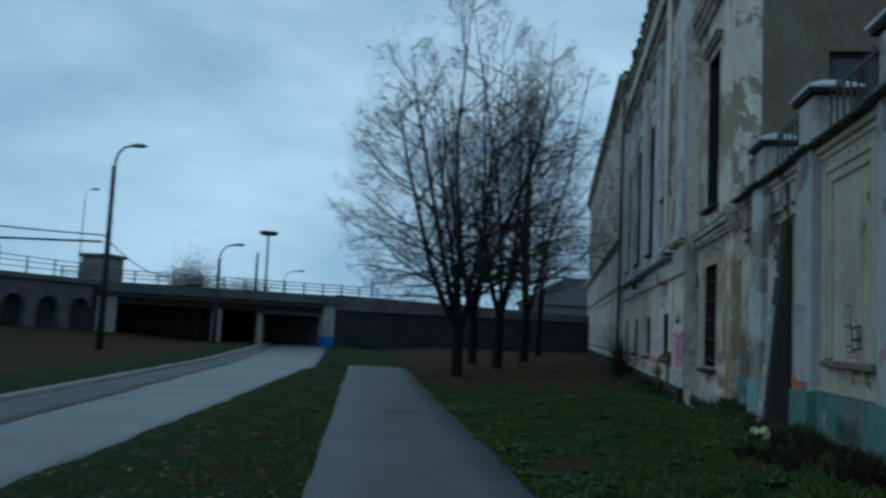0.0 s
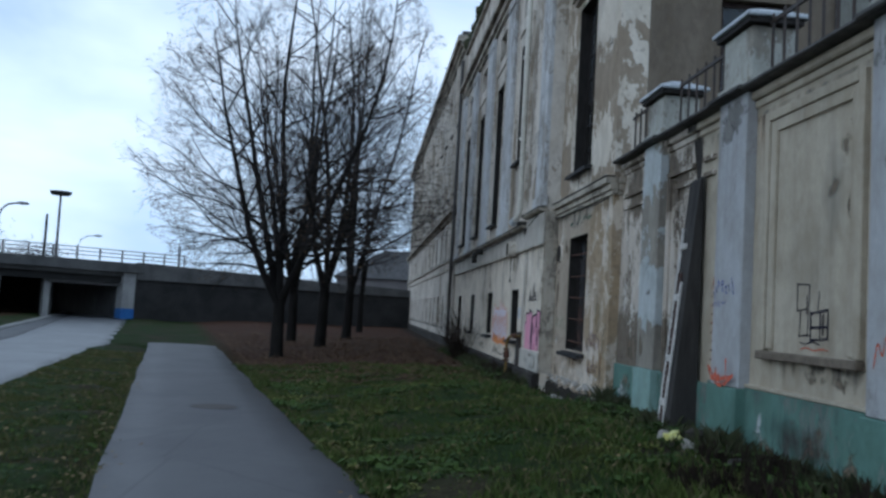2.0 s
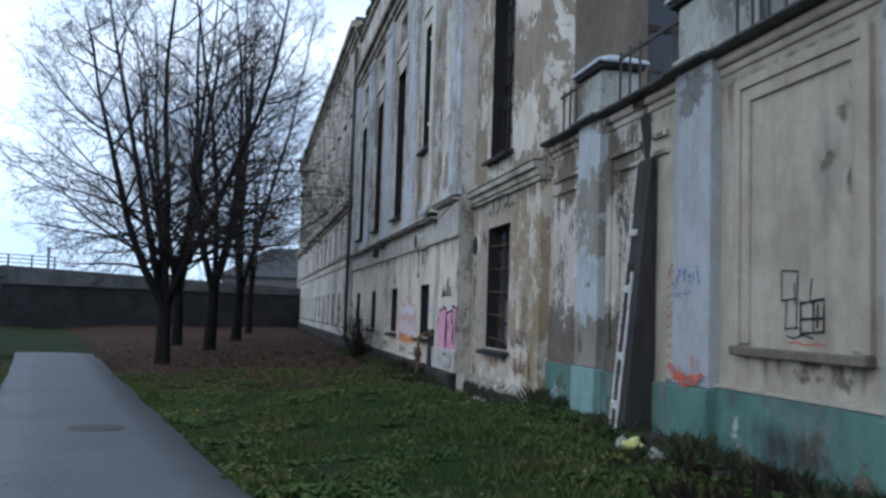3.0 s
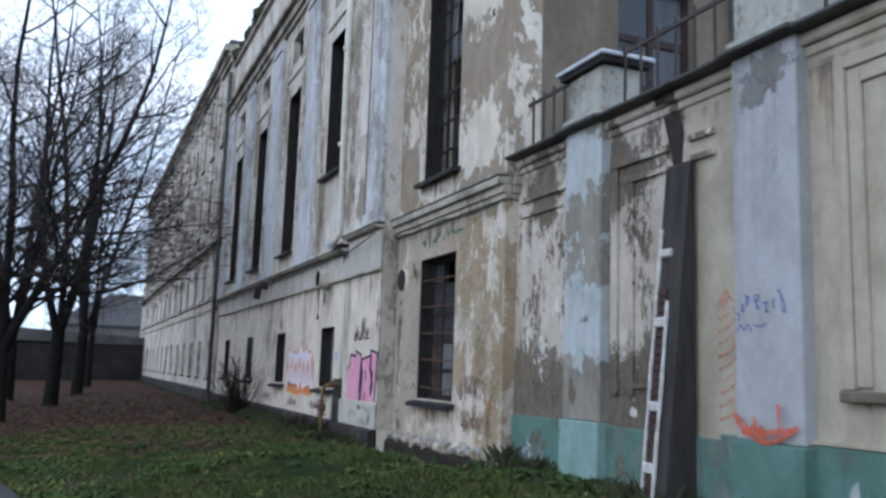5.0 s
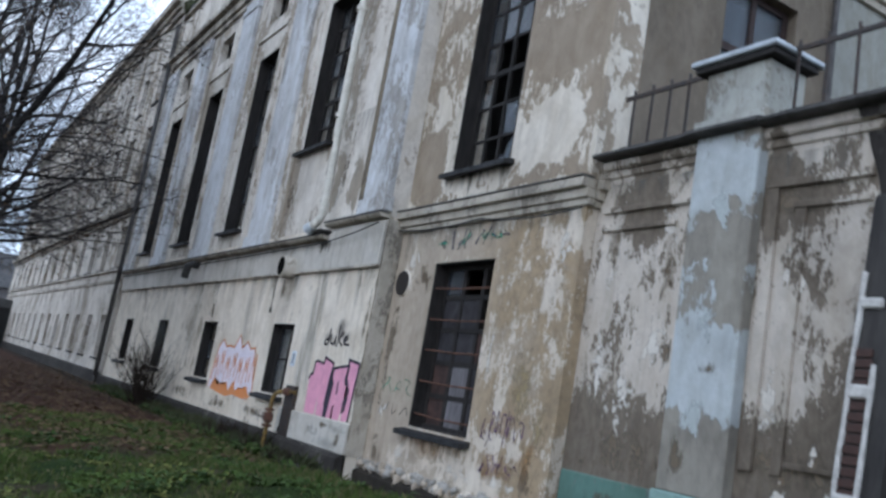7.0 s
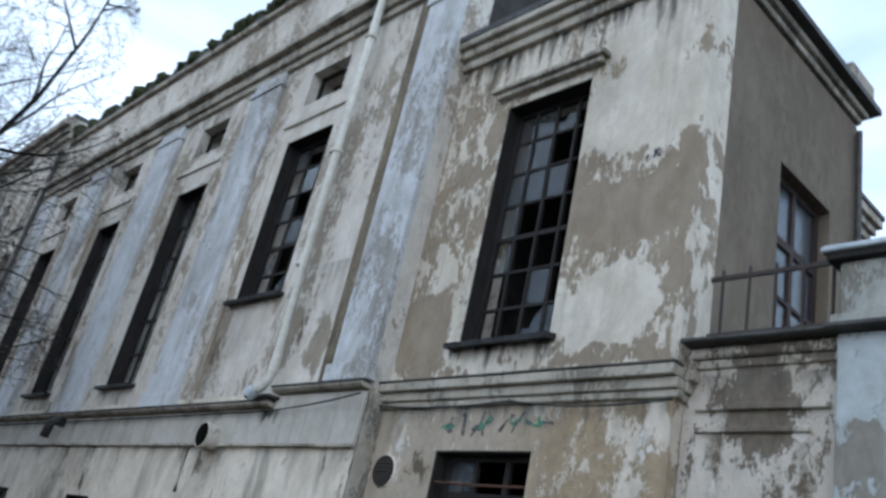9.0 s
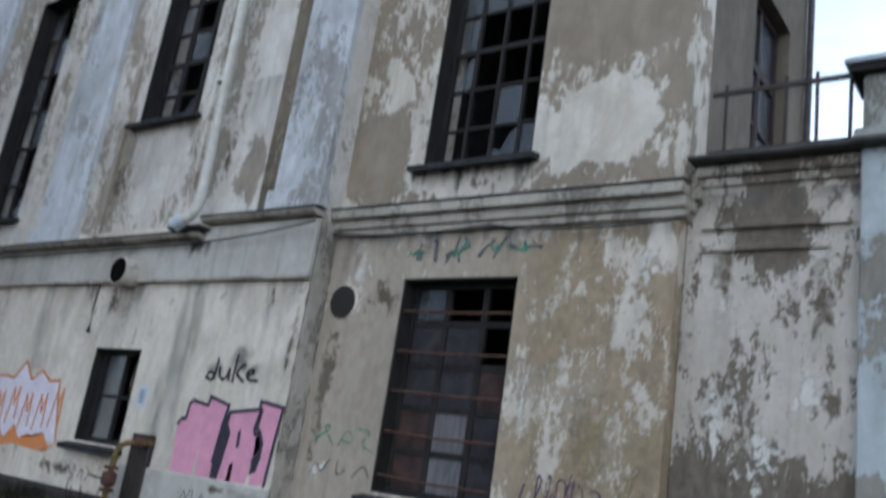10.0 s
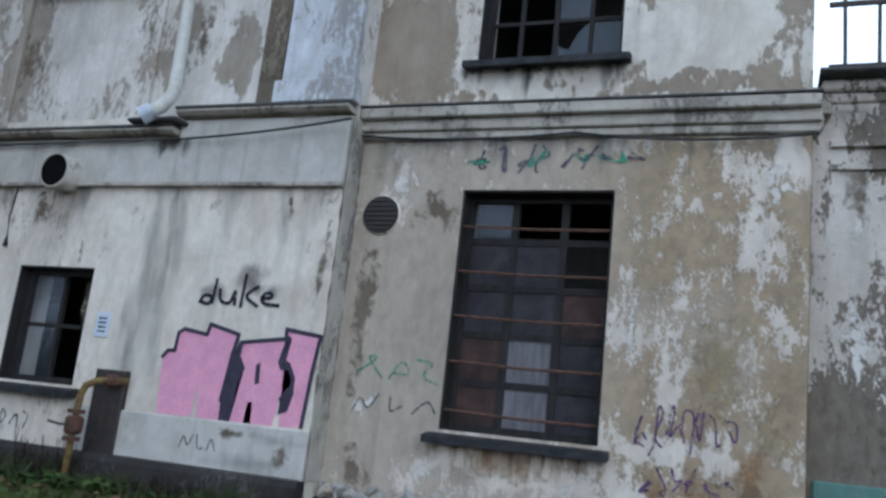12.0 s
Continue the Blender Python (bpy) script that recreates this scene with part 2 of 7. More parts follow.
mat_fence_pil_worn = plaster("fence_pilaster_flaked", (0.51, 0.545, 0.547), (0.34, 0.315, 0.265), (0.21, 0.19, 0.16), 0.465, 1.0, 0.55, 0.5, 16.4, None, 0.5, ("Z", 1.9, 1.35, 0.25), None, 0.016, PILASTER_WEAR)
mat_pillar = plaster("pillar_render_mottled", (0.47, 0.49, 0.47), (0.31, 0.30, 0.265), (0.17, 0.16, 0.145), 0.49, 0.6, 0.6, 0.5, 18.8)
mat_wing = plaster("wing_pale_mint", (0.34, 0.35, 0.33), (0.27, 0.27, 0.25), (0.2, 0.195, 0.18), 0.42, 1.5, 0.4, 0.5, 19.6)
mat_strip = plaster("plaster_strip_brown", (0.33, 0.29, 0.22), (0.22, 0.19, 0.145), (0.13, 0.11, 0.085), 0.55, 0.8, 0.7, 0.7, 17.2)
mat_teal = plaster("plinth_teal_paint", (0.125, 0.235, 0.21), (0.19, 0.24, 0.225), (0.085, 0.105, 0.10), 0.44, 1.0, 0.5, 0.5, 14.1)
mat_teal_light = plaster("plinth_pale_teal_paint", (0.27, 0.41, 0.40), (0.21, 0.28, 0.27), (0.12, 0.145, 0.14), 0.44, 1.0, 0.4, 0.5, 15.5)
mat_coping = rough_mat("coping_dark_sheet", (0.10, 0.095, 0.09), (0.05, 0.048, 0.045), 5.0, 0.7, 0.0, 0.3)
mat_cap = rough_mat("cap_zinc_pale", (0.56, 0.60, 0.63), (0.40, 0.43, 0.46), 6.0, 0.45, 0.1, 0.15)
mat_iron = rough_mat("iron_black_paint", (0.035, 0.033, 0.032), (0.07, 0.05, 0.04), 14.0, 0.6, 0.3, 0.2)
mat_rust = rough_mat("iron_rusty_red", (0.15, 0.07, 0.045), (0.07, 0.042, 0.03), 18.0, 0.85, 0.1, 0.3)
mat_frame = rough_mat("wood_dark_and_reveal_shade", (0.014, 0.012, 0.011), (0.034, 0.03, 0.027), 14.0, 0.8, 0.0, 0.3, 80.0, 0.3, (1, 1, 0.2))
mat_frame_side = rough_mat("wood_red_brown", (0.05, 0.03, 0.025), (0.03, 0.02, 0.018), 14.0, 0.7, 0.0, 0.3)
mat_sill = rough_mat("sill_grey_tin", (0.045, 0.044, 0.045), (0.02, 0.02, 0.021), 9.0, 0.7, 0.3, 0.2)
mat_board = rough_mat("board_grey_fibre", (0.048, 0.044, 0.047), (0.025, 0.023, 0.025), 5.0, 0.85, 0.0, 0.15)
mat_board_brown = rough_mat("board_red_brown", (0.078, 0.044, 0.036), (0.04, 0.026, 0.022), 5.0, 0.85, 0.0, 0.15)
mat_board_pale = rough_mat("curtain_pale_grey", (0.20, 0.188, 0.192), (0.12, 0.112, 0.118), 6.0, 0.9, 0.0, 0.1, 40.0, 0.2, (1, 3, 0.3))
mat_inside = rough_mat("room_shade_dark", (0.06, 0.056, 0.052), (0.035, 0.032, 0.03), 2.0, 0.95, 0.0, 0.0)
mat_pipe = rough_mat("pipe_pale_paint", (0.74, 0.71, 0.63), (0.60, 0.57, 0.49), 7.0, 0.5, 0.0, 0.15)
mat_pipe_dark = rough_mat("pipe_dark_tin", (0.10, 0.095, 0.09), (0.06, 0.055, 0.055), 7.0, 0.6, 0.2, 0.15)
mat_yellow = rough_mat("gas_pipe_yellow", (0.24, 0.155, 0.04), (0.09, 0.06, 0.03), 9.0, 0.6, 0.0, 0.2)
mat_vent = rough_mat("vent_dark_iron", (0.03, 0.029, 0.027), (0.06, 0.056, 0.052), 12.0, 0.7, 0.1, 0.2)
mat_roof = rough_mat("roof_tin_dark", (0.09, 0.085, 0.085), (0.05, 0.05, 0.05), 3.0, 0.6, 0.2, 0.2)
mat_moss = rough_mat("roof_moss", (0.032, 0.046, 0.016), (0.06, 0.058, 0.03), 9.0, 0.95)
mat_cable = rough_mat("cable_black", (0.02, 0.02, 0.02), (0.035, 0.035, 0.035), 9.0, 0.7)
mat_mouth_shade = rough_mat("mouth_shade_black", (0.006, 0.006, 0.006), (0.01, 0.0095, 0.009), 6.0, 1.0, 0.0, 0.0, 30.0, 0.0)
mat_bark = rough_mat("bark_dark", (0.009, 0.008, 0.0075), (0.019, 0.017, 0.0155), 6.0, 0.95, 0.0, 0.6, 30.0, 0.15, (1, 1, 0.25))
mat_twig = rough_mat("twig_brown", (0.06, 0.054, 0.052), (0.04, 0.037, 0.036), 2.0, 0.95, 0.0, 0.0, 20.0, 0.1)
mat_stalk = rough_mat("stalk_dark_brown", (0.035, 0.026, 0.02), (0.02, 0.015, 0.012), 2.0, 0.95, 0.0, 0.0, 20.0, 0.1)
mat_dryleaf = rough_mat("leaf_dry_brown", (0.16, 0.10, 0.045), (0.09, 0.06, 0.035), 3.0, 0.9, 0.0, 0.0)
mat_concrete = rough_mat("bridge_concrete", (0.14, 0.138, 0.135), (0.08, 0.08, 0.08), 0.7, 0.9, 0.0, 0.3, 8.0)
mat_concrete_dark = rough_mat("concrete_sooty_and_shaded", (0.042, 0.041, 0.04), (0.022, 0.022, 0.022), 0.5, 0.92, 0.0, 0.3, 6.0)
mat_pier = rough_mat("pier_pale_concrete", (0.42, 0.42, 0.41), (0.30, 0.30, 0.30), 0.9, 0.9, 0.0, 0.3, 8.0)
mat_blue = rough_mat("pier_blue_paint", (0.04, 0.14, 0.42), (0.06, 0.20, 0.50), 1.5, 0.7, 0.0, 0.2, 8.0)
mat_pole = rough_mat("lamp_post_dark", (0.025, 0.025, 0.026), (0.045, 0.045, 0.045), 3.0, 0.6, 0.3, 0.1)
mat_lamp_head = rough_mat("lamp_head_grey", (0.25, 0.25, 0.25), (0.18, 0.18, 0.18), 5.0, 0.5, 0.3, 0.1)
mat_kerb = rough_mat("kerb_concrete", (0.30, 0.30, 0.29), (0.20, 0.20, 0.195), 3.0, 0.9, 0.0, 0.3)
mat_stone = rough_mat("rubble_plaster", (0.45, 0.43, 0.39), (0.26, 0.24, 0.21), 6.0, 0.95, 0.0, 0.4)
mat_yellow_scrap = rough_mat("scrap_yellow_plastic", (0.75, 0.72, 0.22), (0.62, 0.62, 0.30), 8.0, 0.5, 0.0, 0.1)
mat_white_wood = rough_mat("timber_white_flaking", (0.62, 0.60, 0.56), (0.42, 0.40, 0.37), 16.0, 0.8, 0.0, 0.3)
mat_brick = rough_mat("brick_dark_red", (0.085, 0.045, 0.036), (0.045, 0.032, 0.028), 7.0, 0.92, 0.0, 0.4)
mat_plank = rough_mat("plank_tarred_dark", (0.058, 0.054, 0.05), (0.03, 0.028, 0.027), 5.0, 0.85, 0.0, 0.4, 50.0, 0.2, (1, 1, 0.2))
mat_pink = rough_mat("spray_pink", (0.80, 0.37, 0.49), (0.68, 0.32, 0.43), 5.0, 0.85, 0.0, 0.1)
mat_ink = rough_mat("spray_black", (0.035, 0.03, 0.05), (0.06, 0.05, 0.07), 6.0, 0.8, 0.0, 0.0)
mat_ink_orange = rough_mat("spray_orange", (0.75, 0.25, 0.06), (0.66, 0.30, 0.14), 10.0, 0.85, 0.0, 0.0)
mat_spray_white = rough_mat("spray_white", (0.84, 0.78, 0.84), (0.74, 0.68, 0.74), 5.0, 0.85, 0.0, 0.0)
mat_far_house = rough_mat("far_house_wall", (0.20, 0.19, 0.19), (0.15, 0.14, 0.145), 0.3, 0.9, 0.0, 0.0)
mat_sign = rough_mat("sign_pale_plastic", (0.62, 0.68, 0.74), (0.55, 0.60, 0.66), 20.0, 0.5, 0.0, 0.0)


def stain_mat(name, colour, low_edge, high_edge, most, scale=6.0, stretch=(1, 3.0, 0.5)):
    """Dirt or thin paint that lies on a wall in broken patches, the wall showing through between."""
    m, n, l, b = nodes_of(name)
    v = coords(n, l, stretch)
    f = noise_tex(n, l, v, scale, 6.0, 0.65, 0.3)
    g = noise_tex(n, l, v, scale * 6, 3.0, 0.6)
    b.inputs["Base Color"].default_value = (*colour, 1)
    b.inputs["Roughness"].default_value = 0.95
    b.inputs["Specular IOR Level"].default_value = 0.1
    clear = n.new("ShaderNodeBsdfTransparent")
    mx = n.new("ShaderNodeMixShader")
    both = n.new("ShaderNodeMath")
    both.operation = "MULTIPLY_ADD"
    both.inputs[1].default_value = 0.3
    l.new(g, both.inputs[0])
    l.new(times(n, l, f, 0.7), both.inputs[2])
    l.new(ramp(n, l, both.outputs[0], low_edge, high_edge, 0.0, most), mx.inputs[0])
    l.new(clear.outputs[0], mx.inputs[1])
    l.new(b.outputs[0], mx.inputs[2])
    l.new(mx.outputs[0], n["Material Output"].inputs["Surface"])
    return m


def soft_stain(name, colour, most, scale=5.0, stretch=(1, 2.0, 0.4), edge=0.5):
    """Dirt that thins out towards its rim: the mesh's UV says how thick it lies, noise breaks it up."""
    m, n, l, b = nodes_of(name)
    v = coords(n, l, stretch)
    f = noise_tex(n, l, v, scale, 8.0, 0.68, 0.3)
    uv = n.new("ShaderNodeUVMap")
    uv.uv_map = "thickness"
    sep = n.new("ShaderNodeSeparateXYZ")
    l.new(uv.outputs["UV"], sep.inputs[0])
    both = n.new("ShaderNodeMath")
    both.operation = "MULTIPLY_ADD"
    both.inputs[1].default_value = 0.55
    l.new(sep.outputs["X"], both.inputs[0])
    l.new(f, both.inputs[2])
    b.inputs["Base Color"].default_value = (*colour, 1)
    b.inputs["Roughness"].default_value = 0.95
    b.inputs["Specular IOR Level"].default_value = 0.1
    clear = n.new("ShaderNodeBsdfTransparent")
    mx = n.new("ShaderNodeMixShader")
    fac = ramp(n, l, both.outputs[0], 0.62, 0.62 + edge, 0.0, most)
    l.new(times(n, l, fac, ramp(n, l, sep.outputs["X"], 0.0, 0.3)), mx.inputs[0])
    l.new(clear.outputs[0], mx.inputs[1])
    l.new(b.outputs[0], mx.inputs[2])
    l.new(mx.outputs[0], n["Material Output"].inputs["Surface"])
    return m


mat_stain_dark = soft_stain("stain_soot", (0.06, 0.057, 0.052), 0.8)
mat_overspray = soft_stain("spray_black_haze", (0.05, 0.048, 0.06), 0.75, 7.0, (1, 1.0, 0.8), 0.6)
mat_stain_grey = soft_stain("stain_grey_green", (0.20, 0.21, 0.20), 0.5, 3.0, (1, 2.0, 0.4), 0.7)
mat_stain_rust = soft_stain("stain_rust", (0.30, 0.17, 0.085), 0.55, 8.0)


def broken_patch(name, colour, second, most, scale=9.0, stretch=(1, 1.0, 0.8), need=0.72, edge=0.03, weight=0.30):
    """Old wash or damp that holds in fragments, close in the patch's middle and sparse at its rim."""
    m, n, l, b = nodes_of(name)
    v = coords(n, l, stretch)
    f = noise_tex(n, l, v, scale, 10.0, 0.68, 0.35)
    g = noise_tex(n, l, v, scale * 0.45, 5.0, 0.6)
    h = noise_tex(n, l, v, scale * 7, 3.0, 0.6)
    uv = n.new("ShaderNodeUVMap")
    uv.uv_map = "thickness"
    sep = n.new("ShaderNodeSeparateXYZ")
    l.new(uv.outputs["UV"], sep.inputs[0])
    both = n.new("ShaderNodeMath")
    both.operation = "MULTIPLY_ADD"
    both.inputs[1].default_value = weight
    l.new(sep.outputs["X"], both.inputs[0])
    l.new(f, both.inputs[2])
    col = mix(n, l, ramp(n, l, g, 0.38, 0.64), colour, second)
    col = mix(n, l, ramp(n, l, h, 0.4, 0.7, 0.0, 0.4), col, (0.6, 0.58, 0.55), "MULTIPLY")
    l.new(col, b.inputs["Base Color"])
    b.inputs["Roughness"].default_value = 0.95
    b.inputs["Specular IOR Level"].default_value = 0.1
    clear = n.new("ShaderNodeBsdfTransparent")
    mx = n.new("ShaderNodeMixShader")
    fac = ramp(n, l, both.outputs[0], need, need + edge, 0.0, most)
    l.new(times(n, l, fac, ramp(n, l, sep.outputs["X"], 0.0, 0.12)), mx.inputs[0])
    l.new(clear.outputs[0], mx.inputs[1])
    l.new(b.outputs[0], mx.inputs[2])
    l.new(mx.outputs[0], n["Material Output"].inputs["Surface"])
    return m


mat_patch_white = broken_patch("patch_old_whitewash", (0.72, 0.68, 0.61), (0.58, 0.54, 0.475), 0.95)
mat_patch_mint = broken_patch("patch_pale_mint_wash", (0.50, 0.54, 0.53), (0.42, 0.45, 0.44), 0.85, 5.0)
mat_patch_ochre = broken_patch("patch_ochre_wash", (0.40, 0.31, 0.16), (0.34, 0.27, 0.17), 0.75, 7.0, (1, 1.0, 0.8), 0.66, 0.2, 0.34)
mat_patch_brown = broken_patch("patch_damp_brown", (0.17, 0.135, 0.095), (0.22, 0.18, 0.135), 0.8, 6.0, (1, 1.0, 0.8), 0.68, 0.16, 0.34)
mat_patch_rustwash = broken_patch("patch_orange_damp", (0.38, 0.23, 0.11), (0.32, 0.22, 0.13), 0.65, 6.0, (1, 1.0, 0.8), 0.66, 0.25, 0.34)
mat_patch_grey = broken_patch("patch_grey_damp", (0.20, 0.195, 0.185), (0.27, 0.265, 0.25), 0.85, 5.0, (1, 1.0, 0.8), 0.62, 0.10, 0.40)
mat_ink_tag = stain_mat("spray_black_worn", (0.03, 0.028, 0.04), 0.34, 0.48, 0.95, 14.0, (1, 1, 1))
mat_ink_faint = stain_mat("spray_grey_worn", (0.12, 0.11, 0.13), 0.36, 0.55, 0.75, 14.0, (1, 1, 1))
mat_ink_violet = stain_mat("spray_violet_worn", (0.12, 0.065, 0.15), 0.38, 0.56, 0.9, 14.0, (1, 1, 1))
mat_ink_blue = stain_mat("spray_blue_worn", (0.15, 0.18, 0.45), 0.38, 0.56, 0.75, 12.0, (1, 1, 1))
mat_ink_green = stain_mat("spray_green_worn", (0.08, 0.34, 0.22), 0.40, 0.58, 0.65, 12.0, (1, 1, 1))
mat_ink_red = stain_mat("spray_red_worn", (0.60, 0.14, 0.08), 0.34, 0.54, 0.75, 12.0, (1, 1, 1))
mat_ink_red_faint = stain_mat("spray_red_faded", (0.62, 0.22, 0.13), 0.40, 0.62, 0.55, 12.0, (1, 1, 1))
mat_weed = rough_mat("weed_leaf", (0.028, 0.058, 0.012), (0.070, 0.110, 0.020), 1.6, 0.8, 0.0, 0.0, 25.0, 0.25)
mat_weed_pale = rough_mat("weed_leaf_pale", (0.10, 0.13, 0.025), (0.15, 0.15, 0.04), 1.6, 0.8, 0.0, 0.0, 25.0, 0.25)
mat_undercut_shade = rough_mat("undercut_shade_dark", (0.035, 0.028, 0.02), (0.02, 0.017, 0.013), 7.0, 0.97, 0.0, 0.5)


def glass_mat(name, tint, dust, rough=0.08):
    """Old window glass: clear sheet under a film of dust."""
    m, n, l, b = nodes_of(name)
    v = coords(n, l)
    f = noise_tex(n, l, v, 5.0, 5.0, 0.6, 0.4)
    b.inputs["Base Color"].default_value = (*tint, 1)
    b.inputs["Transmission Weight"].default_value = 1.0
    b.inputs["IOR"].default_value = 1.3
    b.inputs["Roughness"].default_value = rough
    d = n.new("ShaderNodeBsdfDiffuse")
    d.inputs["Color"].default_value = (0.42, 0.45, 0.50, 1)
    mx = n.new("ShaderNodeMixShader")
    l.new(ramp(n, l, f, 0.3, 0.7, dust * 0.6, dust * 1.3), mx.inputs[0])
    l.new(b.outputs[0], mx.inputs[1])
    l.new(d.outputs[0], mx.inputs[2])
    l.new(mx.outputs[0], n["Material Output"].inputs["Surface"])
    return m


mat_glass = glass_mat("window_glass_dusty", (0.80, 0.86, 0.92), 0.03)
mat_glass_dull = glass_mat("window_glass_grimed", (0.6, 0.68, 0.76), 0.04, 0.15)


def ground_mat():
    """Grass turf with worn earth and, under the trees, a litter of dead leaves."""
    m, n, l, b = nodes_of("turf_and_leaf_litter")
    v = coords(n, l)
    f = noise_tex(n, l, v, 0.7, 6.0, 0.6, 0.3)
    g = noise_tex(n, l, v, 9.0, 5.0, 0.65)
    h = noise_tex(n, l, v, 70.0, 3.0, 0.7)
    grass = mix(n, l, ramp(n, l, g, 0.35, 0.65), (0.028, 0.052, 0.011), (0.015, 0.027, 0.008))
    earth = mix(n, l, ramp(n, l, g, 0.35, 0.65), (0.060, 0.050, 0.028), (0.034, 0.030, 0.018))
    col = mix(n, l, ramp(n, l, f, 0.47, 0.62), grass, earth)
    litter = mix(n, l, ramp(n, l, h, 0.35, 0.65), (0.085, 0.041, 0.024), (0.038, 0.023, 0.017))
    sep = n.new("ShaderNodeSeparateXYZ")
    l.new(v, sep.inputs[0])
    wob = n.new("ShaderNodeMath")
    wob.operation = "MULTIPLY_ADD"
    wob.inputs[1].default_value = 9.0
    l.new(f, wob.inputs[0])
    l.new(sep.outputs["Y"], wob.inputs[2])
    side = n.new("ShaderNodeMath")
    side.operation = "MULTIPLY_ADD"
    side.inputs[1].default_value = 0.22
    l.new(sep.outputs["Y"], side.inputs[0])
    l.new(sep.outputs["X"], side.inputs[2])
    fac = times(n, l, ramp(n, l, wob.outputs[0], 26.0, 29.0), ramp(n, l, side.outputs[0], 1.8, 2.6))
    col = mix(n, l, fac, col, litter)
    col = mix(n, l, ramp(n, l, side.outputs[0], -9.2, -9.8, 0.0, 0.75), col, litter)
    foot = n.new("ShaderNodeMath")
    foot.operation = "MULTIPLY_ADD"
    foot.inputs[1].default_value = 1.6
    l.new(f, foot.inputs[0])
    l.new(sep.outputs["X"], foot.inputs[2])
    col = mix(n, l, ramp(n, l, foot.outputs[0], 2.9, 3.5, 0.0, 0.9), col, mix(n, l, ramp(n, l, g, 0.35, 0.65), (0.04, 0.032, 0.022), (0.02, 0.017, 0.013)))
    col = mix(n, l, ramp(n, l, h, 0.4, 0.7, 0.0, 0.5), col, (0.5, 0.5, 0.45), "MULTIPLY")
    l.new(col, b.inputs["Base Color"])
    b.inputs["Roughness"].default_value = 0.97
    b.inputs["Specular IOR Level"].default_value = 0.1
    bump(n, l, b, h, 0.8, 0.03)
    return m


mat_ground = ground_mat()


def asphalt(name, a, b_col, rough, spec):
    m, n, l, b = nodes_of(name)
    v = coords(n, l)
    big = noise_tex(n, l, v, 0.6, 5.0, 0.6, 0.4)
    mid = noise_tex(n, l, v, 4.0, 6.0, 0.6)
    grit = noise_tex(n, l, v, 160.0, 2.0, 0.6)
    vor = n.new("ShaderNodeTexVoronoi")
    vor.feature = "DISTANCE_TO_EDGE"
    vor.inputs["Scale"].default_value = 0.45
    l.new(v, vor.inputs["Vector"])
    crack = ramp(n, l, vor.outputs["Distance"], 0.0, 0.010, 0.35, 0.0)
    col = mix(n, l, ramp(n, l, big, 0.35, 0.65), a, b_col)
    col = mix(n, l, ramp(n, l, mid, 0.45, 0.75, 0.0, 0.18), col, (0.6, 0.6, 0.6), "MULTIPLY")
    col = mix(n, l, ramp(n, l, grit, 0.3, 0.75, 0.0, 0.5), col, (0.6, 0.6, 0.6), "MULTIPLY")
    col = mix(n, l, crack, col, (0.03, 0.03, 0.03))
    l.new(col, b.inputs["Base Color"])
    l.new(ramp(n, l, big, 0.3, 0.7, rough - 0.03, rough + 0.03), b.inputs["Roughness"])
    b.inputs["Specular IOR Level"].default_value = spec
    bump(n, l, b, grit, 0.35, 0.006)
    return m


mat_path = asphalt("asphalt_path", (0.105, 0.104, 0.108), (0.090, 0.089, 0.094), 0.66, 0.35)
mat_road = asphalt("asphalt_road_damp", (0.11, 0.114, 0.122), (0.094, 0.097, 0.104), 0.45, 0.55)
mat_road_old = asphalt("asphalt_road_old", (0.062, 0.064, 0.068), (0.048, 0.050, 0.054), 0.6, 0.4)
mat_blade = rough_mat("grass_blade", (0.046, 0.082, 0.016), (0.088, 0.108, 0.027), 1.2, 0.85, 0.0, 0.0, 30.0, 0.2)
mat_blade_dry = rough_mat("grass_blade_dry", (0.15, 0.13, 0.06), (0.10, 0.095, 0.045), 1.2, 0.9, 0.0, 0.0, 30.0, 0.2)
mat_fallen = rough_mat("fallen_leaf", (0.22, 0.165, 0.07), (0.12, 0.075, 0.04), 1.7, 0.85, 0.0, 0.0)


# ---- mesh helpers ----
def to_mesh(name, bm, material, smooth=False):
    me = bpy.data.meshes.new(name)
    bm.normal_update()
    bm.to_mesh(me)
    bm.free()
    me.materials.append(material)
    if smooth:
        for p in me.polygons:
            p.use_smooth = True
    return me


def part(name, bm, material, parent=None, label="", smooth=False):
    ob = new(name, to_mesh(name, bm, material, smooth))
    if parent is not None:
        ob.parent = parent
        if parent.type == "EMPTY":
            ob.matrix_parent_inverse = Matrix.Translation(-parent.location)
    if label:
        ob["label"] = label
    return ob


def thing(name, label, category, group="", kind="", at=(0, 0, 0)):
    ob = new(name)
    ob.empty_display_size = 0.2
    ob.location = at
    return tagged(ob, label, category, group, kind)


def box(x0, x1, y0, y1, z0, z1, bevel=0.0, bm=None):
    own = bm or bmesh.new()
    made = bmesh.ops.create_cube(own, size=1.0)["verts"]
    bmesh.ops.transform(own, matrix=Matrix.Translation(((x0 + x1) / 2, (y0 + y1) / 2, (z0 + z1) / 2)) @ Matrix.Diagonal((x1 - x0, y1 - y0, z1 - z0, 1)), verts=made)
    if bevel:
        edges = list({e for v in made for e in v.link_edges})
        bmesh.ops.bevel(own, geom=edges, offset=bevel, segments=1, affect="EDGES", profile=0.5)
    return own


